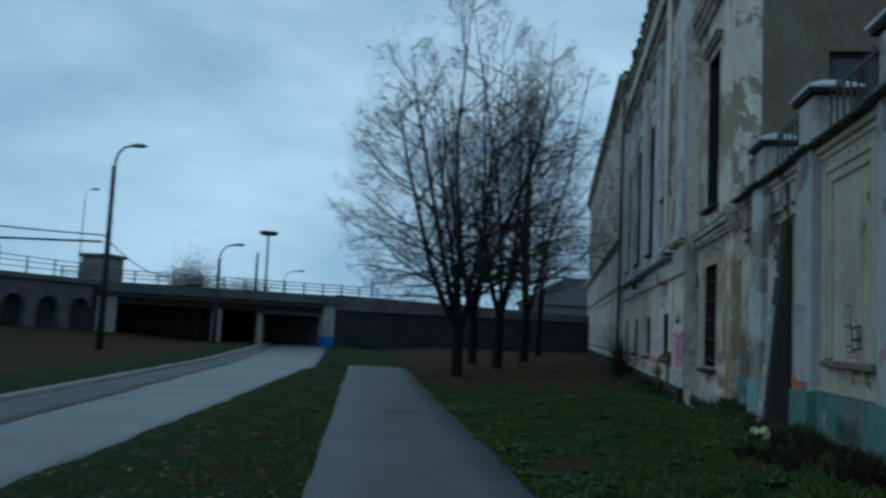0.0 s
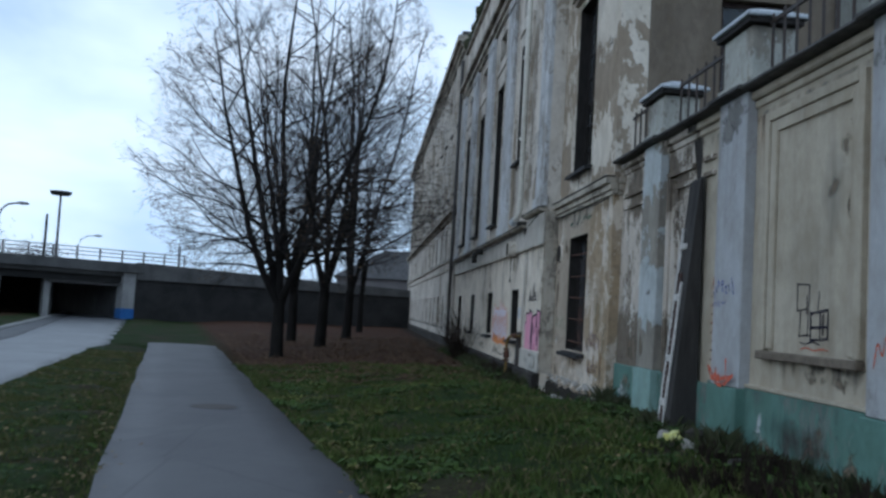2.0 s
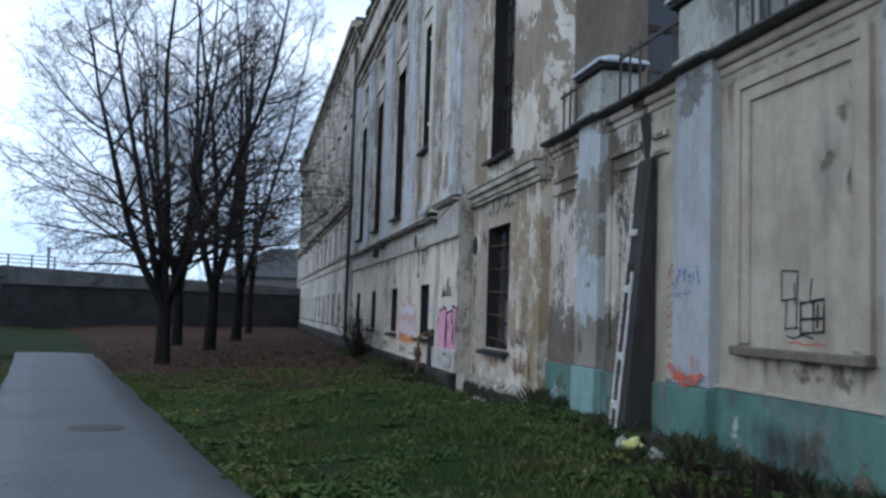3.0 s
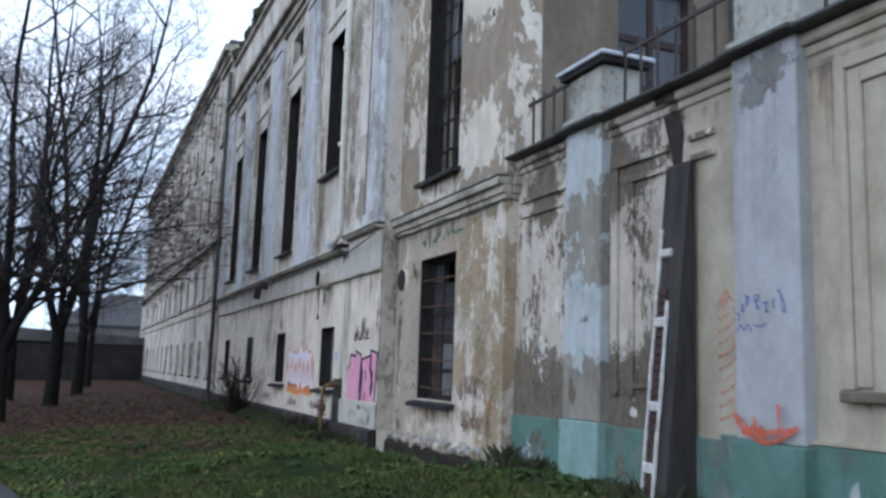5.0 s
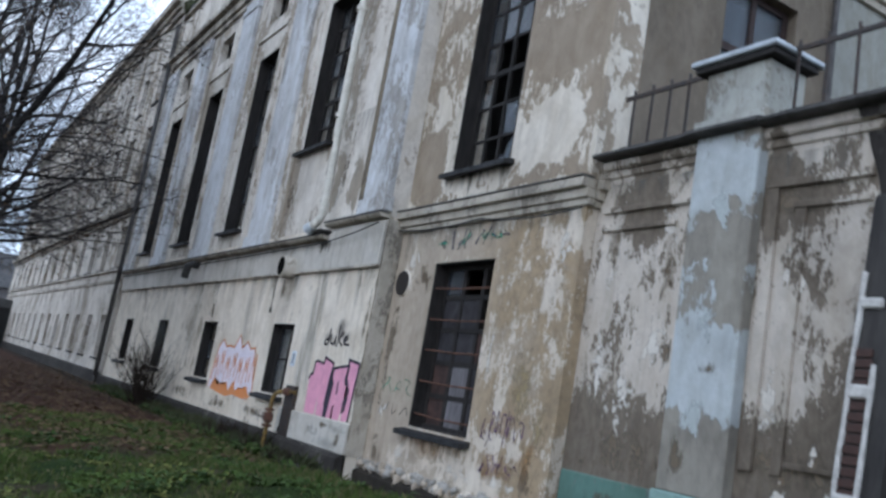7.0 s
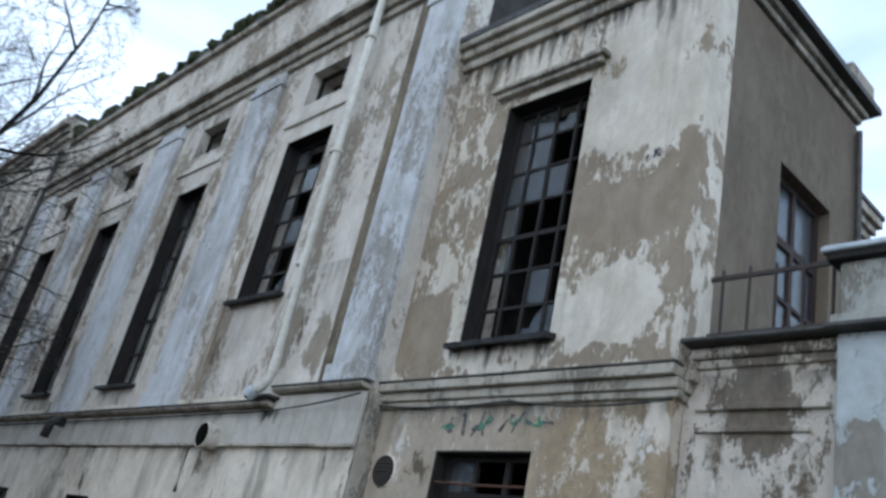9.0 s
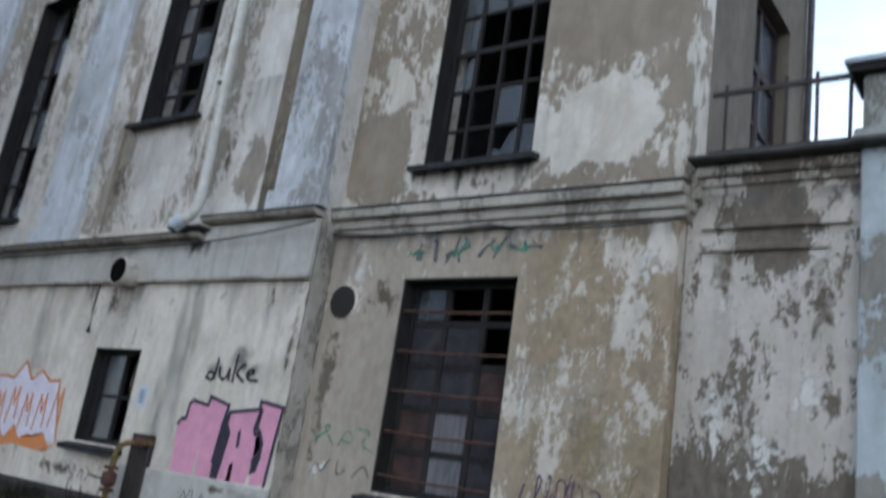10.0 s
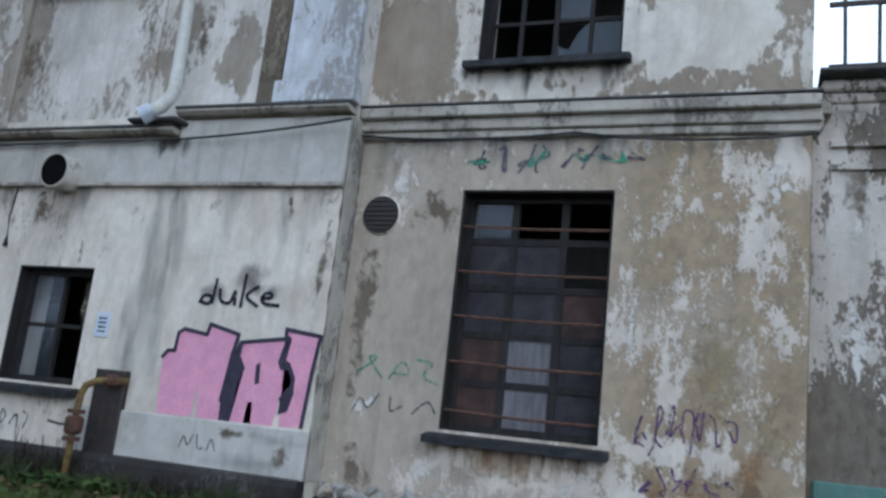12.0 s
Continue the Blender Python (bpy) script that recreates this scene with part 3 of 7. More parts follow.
def tube(points, radius, sides=8, bm=None, caps=True):
    """A round bar along a line of points; radius a number or one for each point."""
    own = bm or bmesh.new()
    pts = [Vector(p) for p in points]
    rs = radius if isinstance(radius, (list, tuple)) else [radius] * len(pts)
    rings = []
    up = Vector((0.03, 0.05, 1)).normalized()
    for i, p in enumerate(pts):
        d = (pts[min(i + 1, len(pts) - 1)] - pts[max(i - 1, 0)]).normalized()
        side = d.cross(up)
        if side.length < 0.05:
            side = d.cross(Vector((1, 0.1, 0)))
        side.normalize()
        over = side.cross(d)
        rings.append([own.verts.new(p + (side * math.cos(a) + over * math.sin(a)) * rs[i]) for a in [2 * math.pi * k / sides for k in range(sides)]])
    for a, b in zip(rings, rings[1:]):
        for k in range(sides):
            own.faces.new((a[k], a[(k + 1) % sides], b[(k + 1) % sides], b[k]))
    if caps and sides > 2:
        own.faces.new(list(reversed(rings[0])))
        own.faces.new(rings[-1])
    return own


def prism(profile, axis_points, bm=None):
    """A profile of (out, up) pairs swept along y from y0 to y1, at a wall x: out is towards the street."""
    own = bm or bmesh.new()
    x, y0, y1 = axis_points
    ends = [[own.verts.new((x - o, y, z)) for o, z in profile] for y in (y0, y1)]
    k = len(profile)
    for i in range(k):
        own.faces.new((ends[0][i], ends[1][i], ends[1][(i + 1) % k], ends[0][(i + 1) % k]))
    own.faces.new(list(reversed(ends[0])))
    own.faces.new(ends[1])
    bmesh.ops.recalc_face_normals(own, faces=own.faces)
    return own


def panel_with_openings(u0, u1, z0, z1, near, far, openings, across="y", rough=0.0):
    """A wall slab in the plane across x (across="y") or across y (across="x"), from depth near to depth far, with openings (u0, u1, z0, z1) right through it."""
    own = bmesh.new()
    us = sorted({u0, u1, *[v for o in openings for v in o[:2] if u0 < v < u1]})
    zs = sorted({z0, z1, *[v for o in openings for v in o[2:] if z0 < v < z1]})

    def solid(i, j):
        if not (0 <= i < len(us) - 1 and 0 <= j < len(zs) - 1):
            return False
        u, z = (us[i] + us[i + 1]) / 2, (zs[j] + zs[j + 1]) / 2
        return not any(o[0] < u < o[1] and o[2] < z < o[3] for o in openings)

    seen = {}

    def vert(i, j, d):
        if (i, j, d) not in seen:
            p = (d, us[i], zs[j]) if across == "y" else (us[i], d, zs[j])
            seen[i, j, d] = own.verts.new(p)
        return seen[i, j, d]

    for i in range(len(us) - 1):
        for j in range(len(zs) - 1):
            if not solid(i, j):
                continue
            for d in (near, far):
                own.faces.new((vert(i, j, d), vert(i + 1, j, d), vert(i + 1, j + 1, d), vert(i, j + 1, d)))
            for (di, dj, a, b) in ((-1, 0, (0, 0), (0, 1)), (1, 0, (1, 0), (1, 1)), (0, -1, (0, 0), (1, 0)), (0, 1, (0, 1), (1, 1))):
                if not solid(i + di, j + dj):
                    own.faces.new((vert(i + a[0], j + a[1], near), vert(i + b[0], j + b[1], near), vert(i + b[0], j + b[1], far), vert(i + a[0], j + a[1], far)))
    bmesh.ops.recalc_face_normals(own, faces=own.faces)
    return own


# ---- ground, path and road ----
def smooth(a, b, v):
    s = max(0.0, min(1.0, (v - a) / (b - a)))
    return s * s * (3 - 2 * s)


def path_mid(y):
    return 0.98 - 0.2248 * y


def low(y):
    """Height of path and road along the walk."""
    return -0.04 - 0.004 * max(-40.0, min(y, 18.0)) - 0.05 * smooth(18, 60, y)


def ground_z(x, y):
    right = path_mid(y) + 1.25
    wide = max(2.6, min(4.2, 3.3 - right))
    rise = smooth(right + 0.1, right + wide, x)
    top = 0.30 - 0.16 * smooth(19, 22, y) - 0.10 * smooth(28, 44, y) * smooth(2.0, -3.0, x)
    dip = 0.20 * smooth(2.55, 3.05, x) * smooth(17.1, 17.6, y) * smooth(22.3, 21.3, y)
    return low(y) * (1 - rise) + top * rise - dip


def on_ground(x, y, up=0.0):
    return (x, y, ground_z(x, y) + up)


def strip_mesh(name, left, right, y0, y1, step, lift, thick, material, cols=4, ragged=0.0):
    """A paved strip laid on the ground, with its own thickness and an uneven edge."""
    own = bmesh.new()
    rows = []
    count = int((y1 - y0) / step)
    for i in range(count + 1):
        y = y0 + (y1 - y0) * i / count
        a, b = left(y), right(y)
        a += ragged * noise.noise((y * 0.45, 3.3, 0.0))
        b += ragged * noise.noise((y * 0.45, 9.1, 0.0))
        rows.append([own.verts.new((a + (b - a) * k / cols, y, low(y) + lift + 0.02 * math.sin(math.pi * k / cols))) for k in range(cols + 1)])
    for a, b in zip(rows, rows[1:]):
        for k in range(cols):
            own.faces.new((a[k], a[k + 1], b[k + 1], b[k]))
    edge = bmesh.ops.extrude_face_region(own, geom=list(own.faces))
    bmesh.ops.translate(own, vec=(0, 0, -thick), verts=[v for v in edge["geom"] if isinstance(v, bmesh.types.BMVert)])
    bmesh.ops.recalc_face_normals(own, faces=own.faces)
    return new(name, to_mesh(name, own, material, True))


def build_ground():
    xs = sorted({*np.arange(-40, 14.01, 1.0), *np.arange(-9, 4.01, 0.25), -2000, -800, -300, -120, -70, -55, 20, 40, 90, 200, 600, 2000})
    ys = sorted({*np.arange(-20, 100.1, 2.0), *np.arange(2, 34.01, 0.4), -2000, -600, -200, -80, -40, 130, 200, 350, 800, 2500})
    own = bmesh.new()
    grid = []
    for y in ys:
        line = []
        for x in xs:
            z = ground_z(x, y)
            off = x - path_mid(y)
            near_edge = -3.58 - 0.171 * y + 1.4 * -0.055 * max(0.0, y - 36.0)
            away = -6.95 - 0.204 * y - 0.055 * max(0.0, y - 36.0)
            road = smooth(near_edge + 0.1, near_edge - 0.4, x) * smooth(away - 0.9, away - 0.4, x)
            near = abs(off) < 1.5
            if -9 < x < 3.3 and 0 < y < 34 and not near:
                z += 0.06 * noise.noise((x * 1.1, y * 1.1, 0)) + 0.03 * noise.noise((x * 4, y * 4, 2))
            z -= 0.10 if near else 0.0
            z -= 0.22 * road
            left = smooth(-12.0, -24.0, off) * smooth(20, 40, y)
            z += 0.75 * left
            line.append(own.verts.new((float(x), float(y), z)))
        grid.append(line)
    for a, b in zip(grid, grid[1:]):
        for k in range(len(xs) - 1):
            own.faces.new((a[k], a[k + 1], b[k + 1], b[k]))
    return tagged(new("ground", to_mesh("ground", own, mat_ground, True)), "green-brown turf with worn earth and dead leaf litter", "ground", kind="structure")


build_ground()
tagged(strip_mesh("pavement", lambda y: path_mid(y) - 1.22, lambda y: path_mid(y) + 1.22, -14, 36, 0.25, 0.012, 0.12, mat_path, 4, 0.07),
       "grey worn asphalt footpath with uneven grassy edges", "footpath", kind="structure")


def bend(y):
    """How far the road swings towards the underpass at its far end."""
    return -0.055 * max(0.0, y - 36.0)


def lane_edge(y):
    """Where the newer carriageway meets the old dark strip along the far side."""
    return -5.54 - 0.215 * y + bend(y)


def far_edge(y):
    return -6.95 - 0.204 * y + bend(y)


tagged(strip_mesh("road", lane_edge, lambda y: -3.58 - 0.171 * y + 1.4 * bend(y), -30, 104, 1.0, -0.07, 0.15, mat_road, 6, 0.10),
       "damp grey asphalt road running down to an underpass", "road", kind="structure")
tagged(strip_mesh("road_old_lane", far_edge, lambda y: lane_edge(y) + 0.15, -30, 104, 1.0, -0.055, 0.15, mat_road_old, 4, 0.10),
       "older dark patched asphalt along the far road edge", "road", kind="structure")
tagged(strip_mesh("kerb", lambda y: far_edge(y) - 0.42, lambda y: far_edge(y) - 0.02, -30, 90, 1.0, 0.0, 0.2, mat_kerb, 2, 0.10),
       "low pale worn kerb of the road", "kerb", kind="structure")


# ---- the old factory building ----
FACE, BAY, FARFACE = 3.30, 3.59, 3.20
factory = thing("factory_building", "long derelict factory with flaking cream plaster and broken windows", "building", at=(3.3, 40.0, 0.3))

bay_low = [(18.95, 20.38, 1.05, 3.28)]
bay_up = [(18.98, 20.38, 4.60, 8.02)]
mids = [25.05, 29.25, 33.45, 37.6]
small = [(m - 0.52, m + 0.52, 1.08, 2.32) for m in (24.84, *mids[1:])]
tall = [(24.35, 25.75, 5.70, 8.85)] + [(m - 0.65, m + 0.65, 4.42, 8.72) for m in mids[1:]]
attic = [(m - 0.58, m + 0.58, 9.62, 10.38) for m in mids]
far_mid = [41.3 + 2.75 * k for k in range(14)]
far_low = [(y - 0.45, y + 0.45, 0.95, 2.40) for y in far_mid]
far_first = [(y - 0.5, y + 0.5, 4.05, 5.55) for y in far_mid]
far_second = [(y - 0.5, y + 0.5, 7.0, 9.2) for y in far_mid]
far_third = [(y - 0.45, y + 0.45, 10.1, 11.6) for y in far_mid]

part("wall", panel_with_openings(17.35, 21.5, 0.0, 4.0, BAY, BAY + 0.5, bay_low), mat_bay_low, factory, "flaking ochre and white plaster wall")
part("wall", panel_with_openings(17.35, 21.5, 4.0, 9.15, BAY + 0.003, BAY + 0.5, bay_up), mat_bay_up, factory, "flaking tan and white plaster wall")
part("wall", panel_with_openings(21.5, 39.9, 0.0, 4.0, FACE, FACE + 0.5, small), mat_main_low, factory, "cream plaster wall with water streaks")
part("wall", panel_with_openings(21.5, 39.9, 4.0, 13.0, FACE + 0.003, FACE + 0.5, tall + attic), mat_main_up, factory, "worn white plaster wall")
part("wall", panel_with_openings(39.9, 80.0, 0.0, 13.8, FARFACE, FARFACE + 0.6, far_low + far_first + far_second + far_third), mat_main_up, factory, "grey worn plaster wall")
side_open = [(5.35, 6.72, 5.05, 7.35)]
part("wall", panel_with_openings(BAY + 0.5, 7.5, 0.0, 9.15, 17.35, 17.85, side_open, "x"), mat_side, factory, "smooth brown rendered gable wall")
part("wall", box(7.0, 7.5, 17.85, 18.55, 0, 9.15), mat_side, factory)
part("wall", box(7.0, 10.85, 18.55, 18.95, 0, 9.3), mat_wing, factory, "pale mint rendered wing set back from the gable")
part("wall", box(10.35, 10.85, 18.95, 21.5, 0, 9.3), mat_wing, factory)
# mat_inside pieces: added, mostly unseen, coloured dark so the windows look unlit
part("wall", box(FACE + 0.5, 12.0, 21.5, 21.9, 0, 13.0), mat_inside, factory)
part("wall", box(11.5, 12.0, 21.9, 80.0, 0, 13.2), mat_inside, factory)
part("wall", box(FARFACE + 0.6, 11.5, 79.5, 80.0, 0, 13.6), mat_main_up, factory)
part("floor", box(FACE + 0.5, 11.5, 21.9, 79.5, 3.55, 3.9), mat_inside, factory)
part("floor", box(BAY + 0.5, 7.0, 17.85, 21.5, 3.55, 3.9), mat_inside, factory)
part("room_light_block", box(6.5, 6.7, 21.9, 79.5, 0, 12.9), mat_inside, factory)


def cornice(x, y0, y1, steps, material, label=""):
    """A run of moulding: steps of (bottom, top, how far it stands out)."""
    own = bmesh.new()
    for z0, z1, out in steps:
        box(x - out, x + 0.05, y0, y1, z0, z1, 0.012, own)
    return part("moulding", own, material, factory, label)


# roofs
part("roof", box(BAY - 0.25, 7.75, 17.1, 21.5, 9.42, 9.52), mat_roof, factory, "dark tin roof")
part("roof", box(7.76, 11.1, 18.3, 21.5, 9.62, 9.70), mat_roof, factory, "dark tin roof of the wing")
part("corner_block", box(6.85, 7.6, 17.14, 17.7, 9.523, 9.83, 0.03), mat_mould, factory, "sooty block on the roof corner")
wing_eaves = bmesh.new()
for z0, z1, out in ((9.15, 9.3, 0.07), (9.3, 9.45, 0.14), (9.45, 9.62, 0.22)):
    box(7.52, 10.85 + out, 18.55 - out, 18.62, z0, z1, 0.012, wing_eaves)
part("moulding", wing_eaves, mat_mould, factory)
cornice(BAY, 17.25, 21.5, ((9.0, 9.16, 0.08), (9.16, 9.3, 0.16), (9.3, 9.42, 0.24)), mat_mould, "sooty grey eaves moulding")
gable = bmesh.new()
for z0, z1, out in ((9.2, 9.31, 0.05), (9.31, 9.418, 0.12)):
    box(BAY + 0.06, 7.5 + out, 17.35 - out, 17.418, z0, z1, 0.012, gable)
part("moulding", gable, mat_mould, factory)
part("roof", box(3.2, 12.0, 21.5, 39.9, 13.0, 13.12), mat_roof, factory, "dark tin roof with moss")
part("roof", box(3.0, 12.0, 39.9, 80.1, 13.8, 13.95), mat_roof, factory)
cornice(FACE, 21.5, 39.9, ((10.75, 10.9, 0.08), (10.9, 11.15, 0.16), (11.15, 11.3, 0.30), (12.86, 12.98, 0.12)), mat_mould, "sooty moulded cornice")
cornice(FARFACE, 39.9, 80.0, ((13.1, 13.3, 0.12), (13.3, 13.5, 0.22), (13.5, 13.78, 0.38)), mat_mould)
cornice(FARFACE, 39.9, 80.0, ((5.85, 6.0, 0.10), (6.0, 6.22, 0.28)), mat_mould)
cornice(FARFACE, 39.9, 80.0, ((3.5, 3.62, 0.05), (3.9, 4.0, 0.10)), mat_mould)

# mossy, crumbling roof edge
rnd = random.Random(4)
moss = bmesh.new()
for k in range(260):
    y = 21.6 + 18.2 * rnd.random()
    s = 0.05 + 0.16 * rnd.random() ** 2
    m = Matrix.Translation((3.2 + 0.25 * rnd.random(), y, 13.12 + s * 0.3)) @ Euler((rnd.random() * 3, rnd.random() * 3, rnd.random() * 3)).to_matrix().to_4x4() @ Matrix.Diagonal((s * 1.6, s * 1.4, s, 1))
    bmesh.ops.create_icosphere(moss, subdivisions=1, radius=1.0, matrix=m)
for k in range(240):
    y = 21.6 + 18.2 * rnd.random()
    h = 0.15 + 0.4 * rnd.random() ** 2
    x = 3.2 + 0.2 * rnd.random()
    a, b = rnd.uniform(-0.1, 0.1), rnd.uniform(-0.15, 0.15)
    moss.faces.new([moss.verts.new(p) for p in ((x, y, 13.1), (x, y + 0.012, 13.1), (x + a, y + b, 13.1 + h))])
tagged(part("moss", moss, mat_moss, factory, "moss and dry weeds on the roof edge"), kind="stuff")

# band and ledge under the upper windows
part("moulding", box(FACE - 0.05, FACE + 0.02, 21.5, 23.5, 3.25, 3.93, 0.008), mat_band, factory, "white plaster band")
part("moulding", box(FACE - 0.05, FACE + 0.02, 23.502, 39.8, 3.25, 3.74, 0.008), mat_band, factory, "white plaster band")
part("moulding", box(FACE - 0.075, FACE + 0.02, 21.5, 39.8, 3.21, 3.248, 0.006), mat_mould, factory)
for a, b, z in ((21.48, 23.5, 3.96), (23.502, 39.8, 3.77)):
    part("moulding", prism(((-0.03, z), (0.12, z), (0.17, z + 0.03), (0.17, z + 0.055), (-0.03, z + 0.11)), (FACE, a, b)), mat_mould, factory, "dark weathered ledge")
    part("moulding", box(FACE - 0.19, FACE - 0.01, a - 0.005, b, z + 0.058, z + 0.082), mat_coping, factory, "dark tin drip edge")
cornice(BAY, 17.28, 21.5, ((3.78, 3.86, 0.05), (3.86, 3.97, 0.09), (3.97, 4.08, 0.16)), mat_mould, "grey double moulding")
part("moulding", box(BAY - 0.175, BAY - 0.01, 17.27, 21.5, 4.084, 4.10), mat_coping, factory)
gable2 = bmesh.new()
for z0, z1, out in ((3.78, 3.86, 0.05), (3.86, 3.97, 0.09), (3.97, 4.08, 0.15)):
    box(BAY + 0.06, 4.2, 17.35 - out, 17.40, z0, z1, 0.01, gable2)
part("moulding", gable2, mat_mould, factory)


def pilaster(y0, y1, out=0.10, z1=10.75, z0=3.86):
    own = box(FACE - out, FACE + 0.02, y0, y1, z0, z1, 0.015)
    box(FACE - out - 0.04, FACE + 0.02, y0 - 0.04, y1 + 0.04, z1 - 0.35, z1 - 0.2, 0.012, own)
    box(FACE - out - 0.05, FACE + 0.02, y0 - 0.05, y1 + 0.05, z0, z0 + 0.24, 0.012, own)
    return part("pilaster", own, mat_pilaster, factory, "pale blue-grey plaster pilaster")


pilaster(21.5, 22.32, 0.10, z0=4.056)
for m in (27.15, 31.35, 35.52):
    pilaster(m - 0.55, m + 0.55)
pilaster(38.8, 39.75)
for m in mids:
    mould_bm = bmesh.new()
    for (a, b) in ((m - 1.05, m - 0.95), (m + 0.95, m + 1.05)):
        box(FACE - 0.05, FACE + 0.02, a, b, 3.89, 9.2, 0.01, mould_bm)
    box(FACE - 0.05, FACE + 0.02, m - 1.05, m + 1.05, 9.2, 9.3, 0.01, mould_bm)
    part("moulding", mould_bm, mat_main_up, factory)
# brown strip stands slightly proud in place of a recess
part("downpipe_recess", box(FACE - 0.03, FACE + 0.02, 22.37, 22.64, 4.056, 10.7, 0.005), mat_strip, factory, "dark brown plaster strip")
for m in far_mid[:-1]:
    part("pilaster", box(FARFACE - 0.08, FARFACE + 0.02, m + 1.1, m + 1.65, 6.25, 13.1, 0.015), mat_main_up, factory)

part("crumbled_return", box(FACE + 0.012, BAY - 0.002, 21.487, 21.4985, 0.46, 3.95), mat_mould, factory, "grey crumbling return of the wall")

# plinths at the foot of the walls
part("plinth", box(FACE - 0.05, FACE + 0.02, 21.5, 24.2, 0.46, 0.90, 0.012), mat_band, factory, "patched white skirting band")
part("plinth", prism(((-0.03, -0.3), (0.14, -0.3), (0.13, 0.40), (0.08, 0.46), (-0.03, 0.46)), (FACE, 21.5, 39.9)), mat_plinth, factory, "dark concrete plinth")
# stands proud of the bay; near-black colour paints the shade of an undercut
part("plinth", prism(((-0.03, -0.3), (0.13, -0.3), (0.12, 0.28), (0.05, 0.33), (-0.03, 0.33)), (BAY, 17.35, 21.5)), mat_undercut_shade, factory, "proud plinth coloured as the dark of an undercut")
part("plinth", prism(((-0.03, -0.3), (0.14, -0.3), (0.10, 0.50), (-0.03, 0.55)), (FARFACE, 39.9, 80.0)), mat_plinth, factory)


def bars_at(a, b, count):
    return [a + (b - a) * (k + 1) / count for k in range(count - 1)]


def window(y0, y1, z0, z1, x, cols, rows, wood=mat_frame, depth=0.16, sill=True, missing=(), boards=None, dull=(), thin=0.022, transom=None, label=""):
    """A window set back in its opening: outer frame, bars, each remaining pane, sill."""
    boards = boards or {}
    xf = x + depth
    win = part("window", panel_with_openings(y0, y1, z0, z1, xf, xf + 0.07, [(y0 + 0.06, y1 - 0.06, z0 + 0.07, z1 - 0.07)]), wood, factory, label)
    # near-black facing added over the reveal to paint its shade
    part("reveal_shade", panel_with_openings(y0, y1, z0, z1, x + 0.012, xf, [(y0 + 0.018, y1 - 0.018, z0 + 0.012, z1 - 0.018)]), wood, win, "dark facing for the shade in the reveal")
    for y in bars_at(y0, y1, cols):
        part("mullion", box(xf + 0.01, xf + 0.06, y - thin, y + thin, z0 + 0.07, z1 - 0.07), wood, win)
    for z in bars_at(z0, z1, rows):
        fat = 1.8 if transom and abs(z - transom) < 0.25 else 1.0
        part("glazing_bar", box(xf + 0.015, xf + 0.055, y0 + 0.06, y1 - 0.06, z - thin * 0.9 * fat, z + thin * 0.9 * fat), wood, win)
    ys = [y0 + 0.03, *bars_at(y0, y1, cols), y1 - 0.03]
    zs = [z0 + 0.04, *bars_at(z0, z1, rows), z1 - 0.04]
    for i in range(cols):
        for j in range(rows):
            if (i, j) in missing:
                continue
            if (i, j) in boards:
                part("board", box(xf + 0.028, xf + 0.045, ys[i], ys[i + 1], zs[j], zs[j + 1]), boards[i, j], win)
                continue
            own = bmesh.new()
            x0 = xf + 0.032
            a, b, c, d = ys[i], ys[i + 1], zs[j], zs[j + 1]
            if (i * 7 + j * 5) % 6 == 1 and rows > 2:
                w, h = b - a, d - c
                pts = [(a, c), (b, c), (b, c + 0.45 * h), (a + 0.62 * w, c + 0.30 * h), (a + 0.38 * w, c + 0.72 * h), (a, d)]
            else:
                pts = [(a, c), (b, c), (b, d), (a, d)]
            f = own.faces.new([own.verts.new((x0, p, q)) for p, q in pts])
            ext = bmesh.ops.extrude_face_region(own, geom=[f])
            bmesh.ops.translate(own, vec=(0.004, 0, 0), verts=[v for v in ext["geom"] if isinstance(v, bmesh.types.BMVert)])
            bmesh.ops.recalc_face_normals(own, faces=own.faces)
            pane = part("pane", own, mat_glass_dull if (i, j) in dull else mat_glass, win)
            pane.visible_shadow = False
    if sill:
        s = prism(((-depth, z0 + 0.01), (0.15, z0 - 0.06), (0.15, z0 - 0.125), (-0.0, z0 - 0.10), (-depth, z0 - 0.02)), (x, y0 - 0.10, y1 + 0.10))
        part("sill", s, mat_sill, win, "bent grey tin sill")
    return win


# barred ground-floor window of the corner bay; columns run from its far side (small y is the right-hand side from the street)
w = window(18.95, 20.38, 1.05, 3.28, BAY, 3, 5, depth=0.20, missing=((0, 4), (1, 4), (0, 3)),
           boards={(1, 0): mat_board_pale, (1, 1): mat_board_pale, (0, 0): mat_board, (0, 1): mat_board, (2, 0): mat_board_brown, (2, 1): mat_board_brown, (1, 2): mat_board, (0, 2): mat_board_brown, (2, 2): mat_board, (1, 3): mat_board, (2, 3): mat_board}, dull=((2, 4),), thin=0.035,
           label="dark wooden window, part boarded, glass broken")
for z in (2.93, 2.50, 2.08, 1.66, 1.22):
    part("security_bar", tube(((BAY + 0.06, 18.90, z - 0.01), (BAY + 0.05, 19.65, z - 0.015), (BAY + 0.06, 20.42, z + 0.01)), 0.014, 6), mat_rust, w, "rusty iron bar")

# tall window over it
window(18.98, 20.38, 4.60, 8.02, BAY, 4, 7, depth=0.22, missing=((0, 1), (2, 1), (3, 1), (0, 2), (1, 2), (2, 2), (1, 3), (2, 3), (0, 4), (1, 5), (0, 5), (0, 6), (3, 0), (2, 0), (0, 3)), dull=((1, 0), (3, 4)), thin=0.02, transom=6.06,
       label="tall dark wooden window with many broken panes")
hood = bmesh.new()
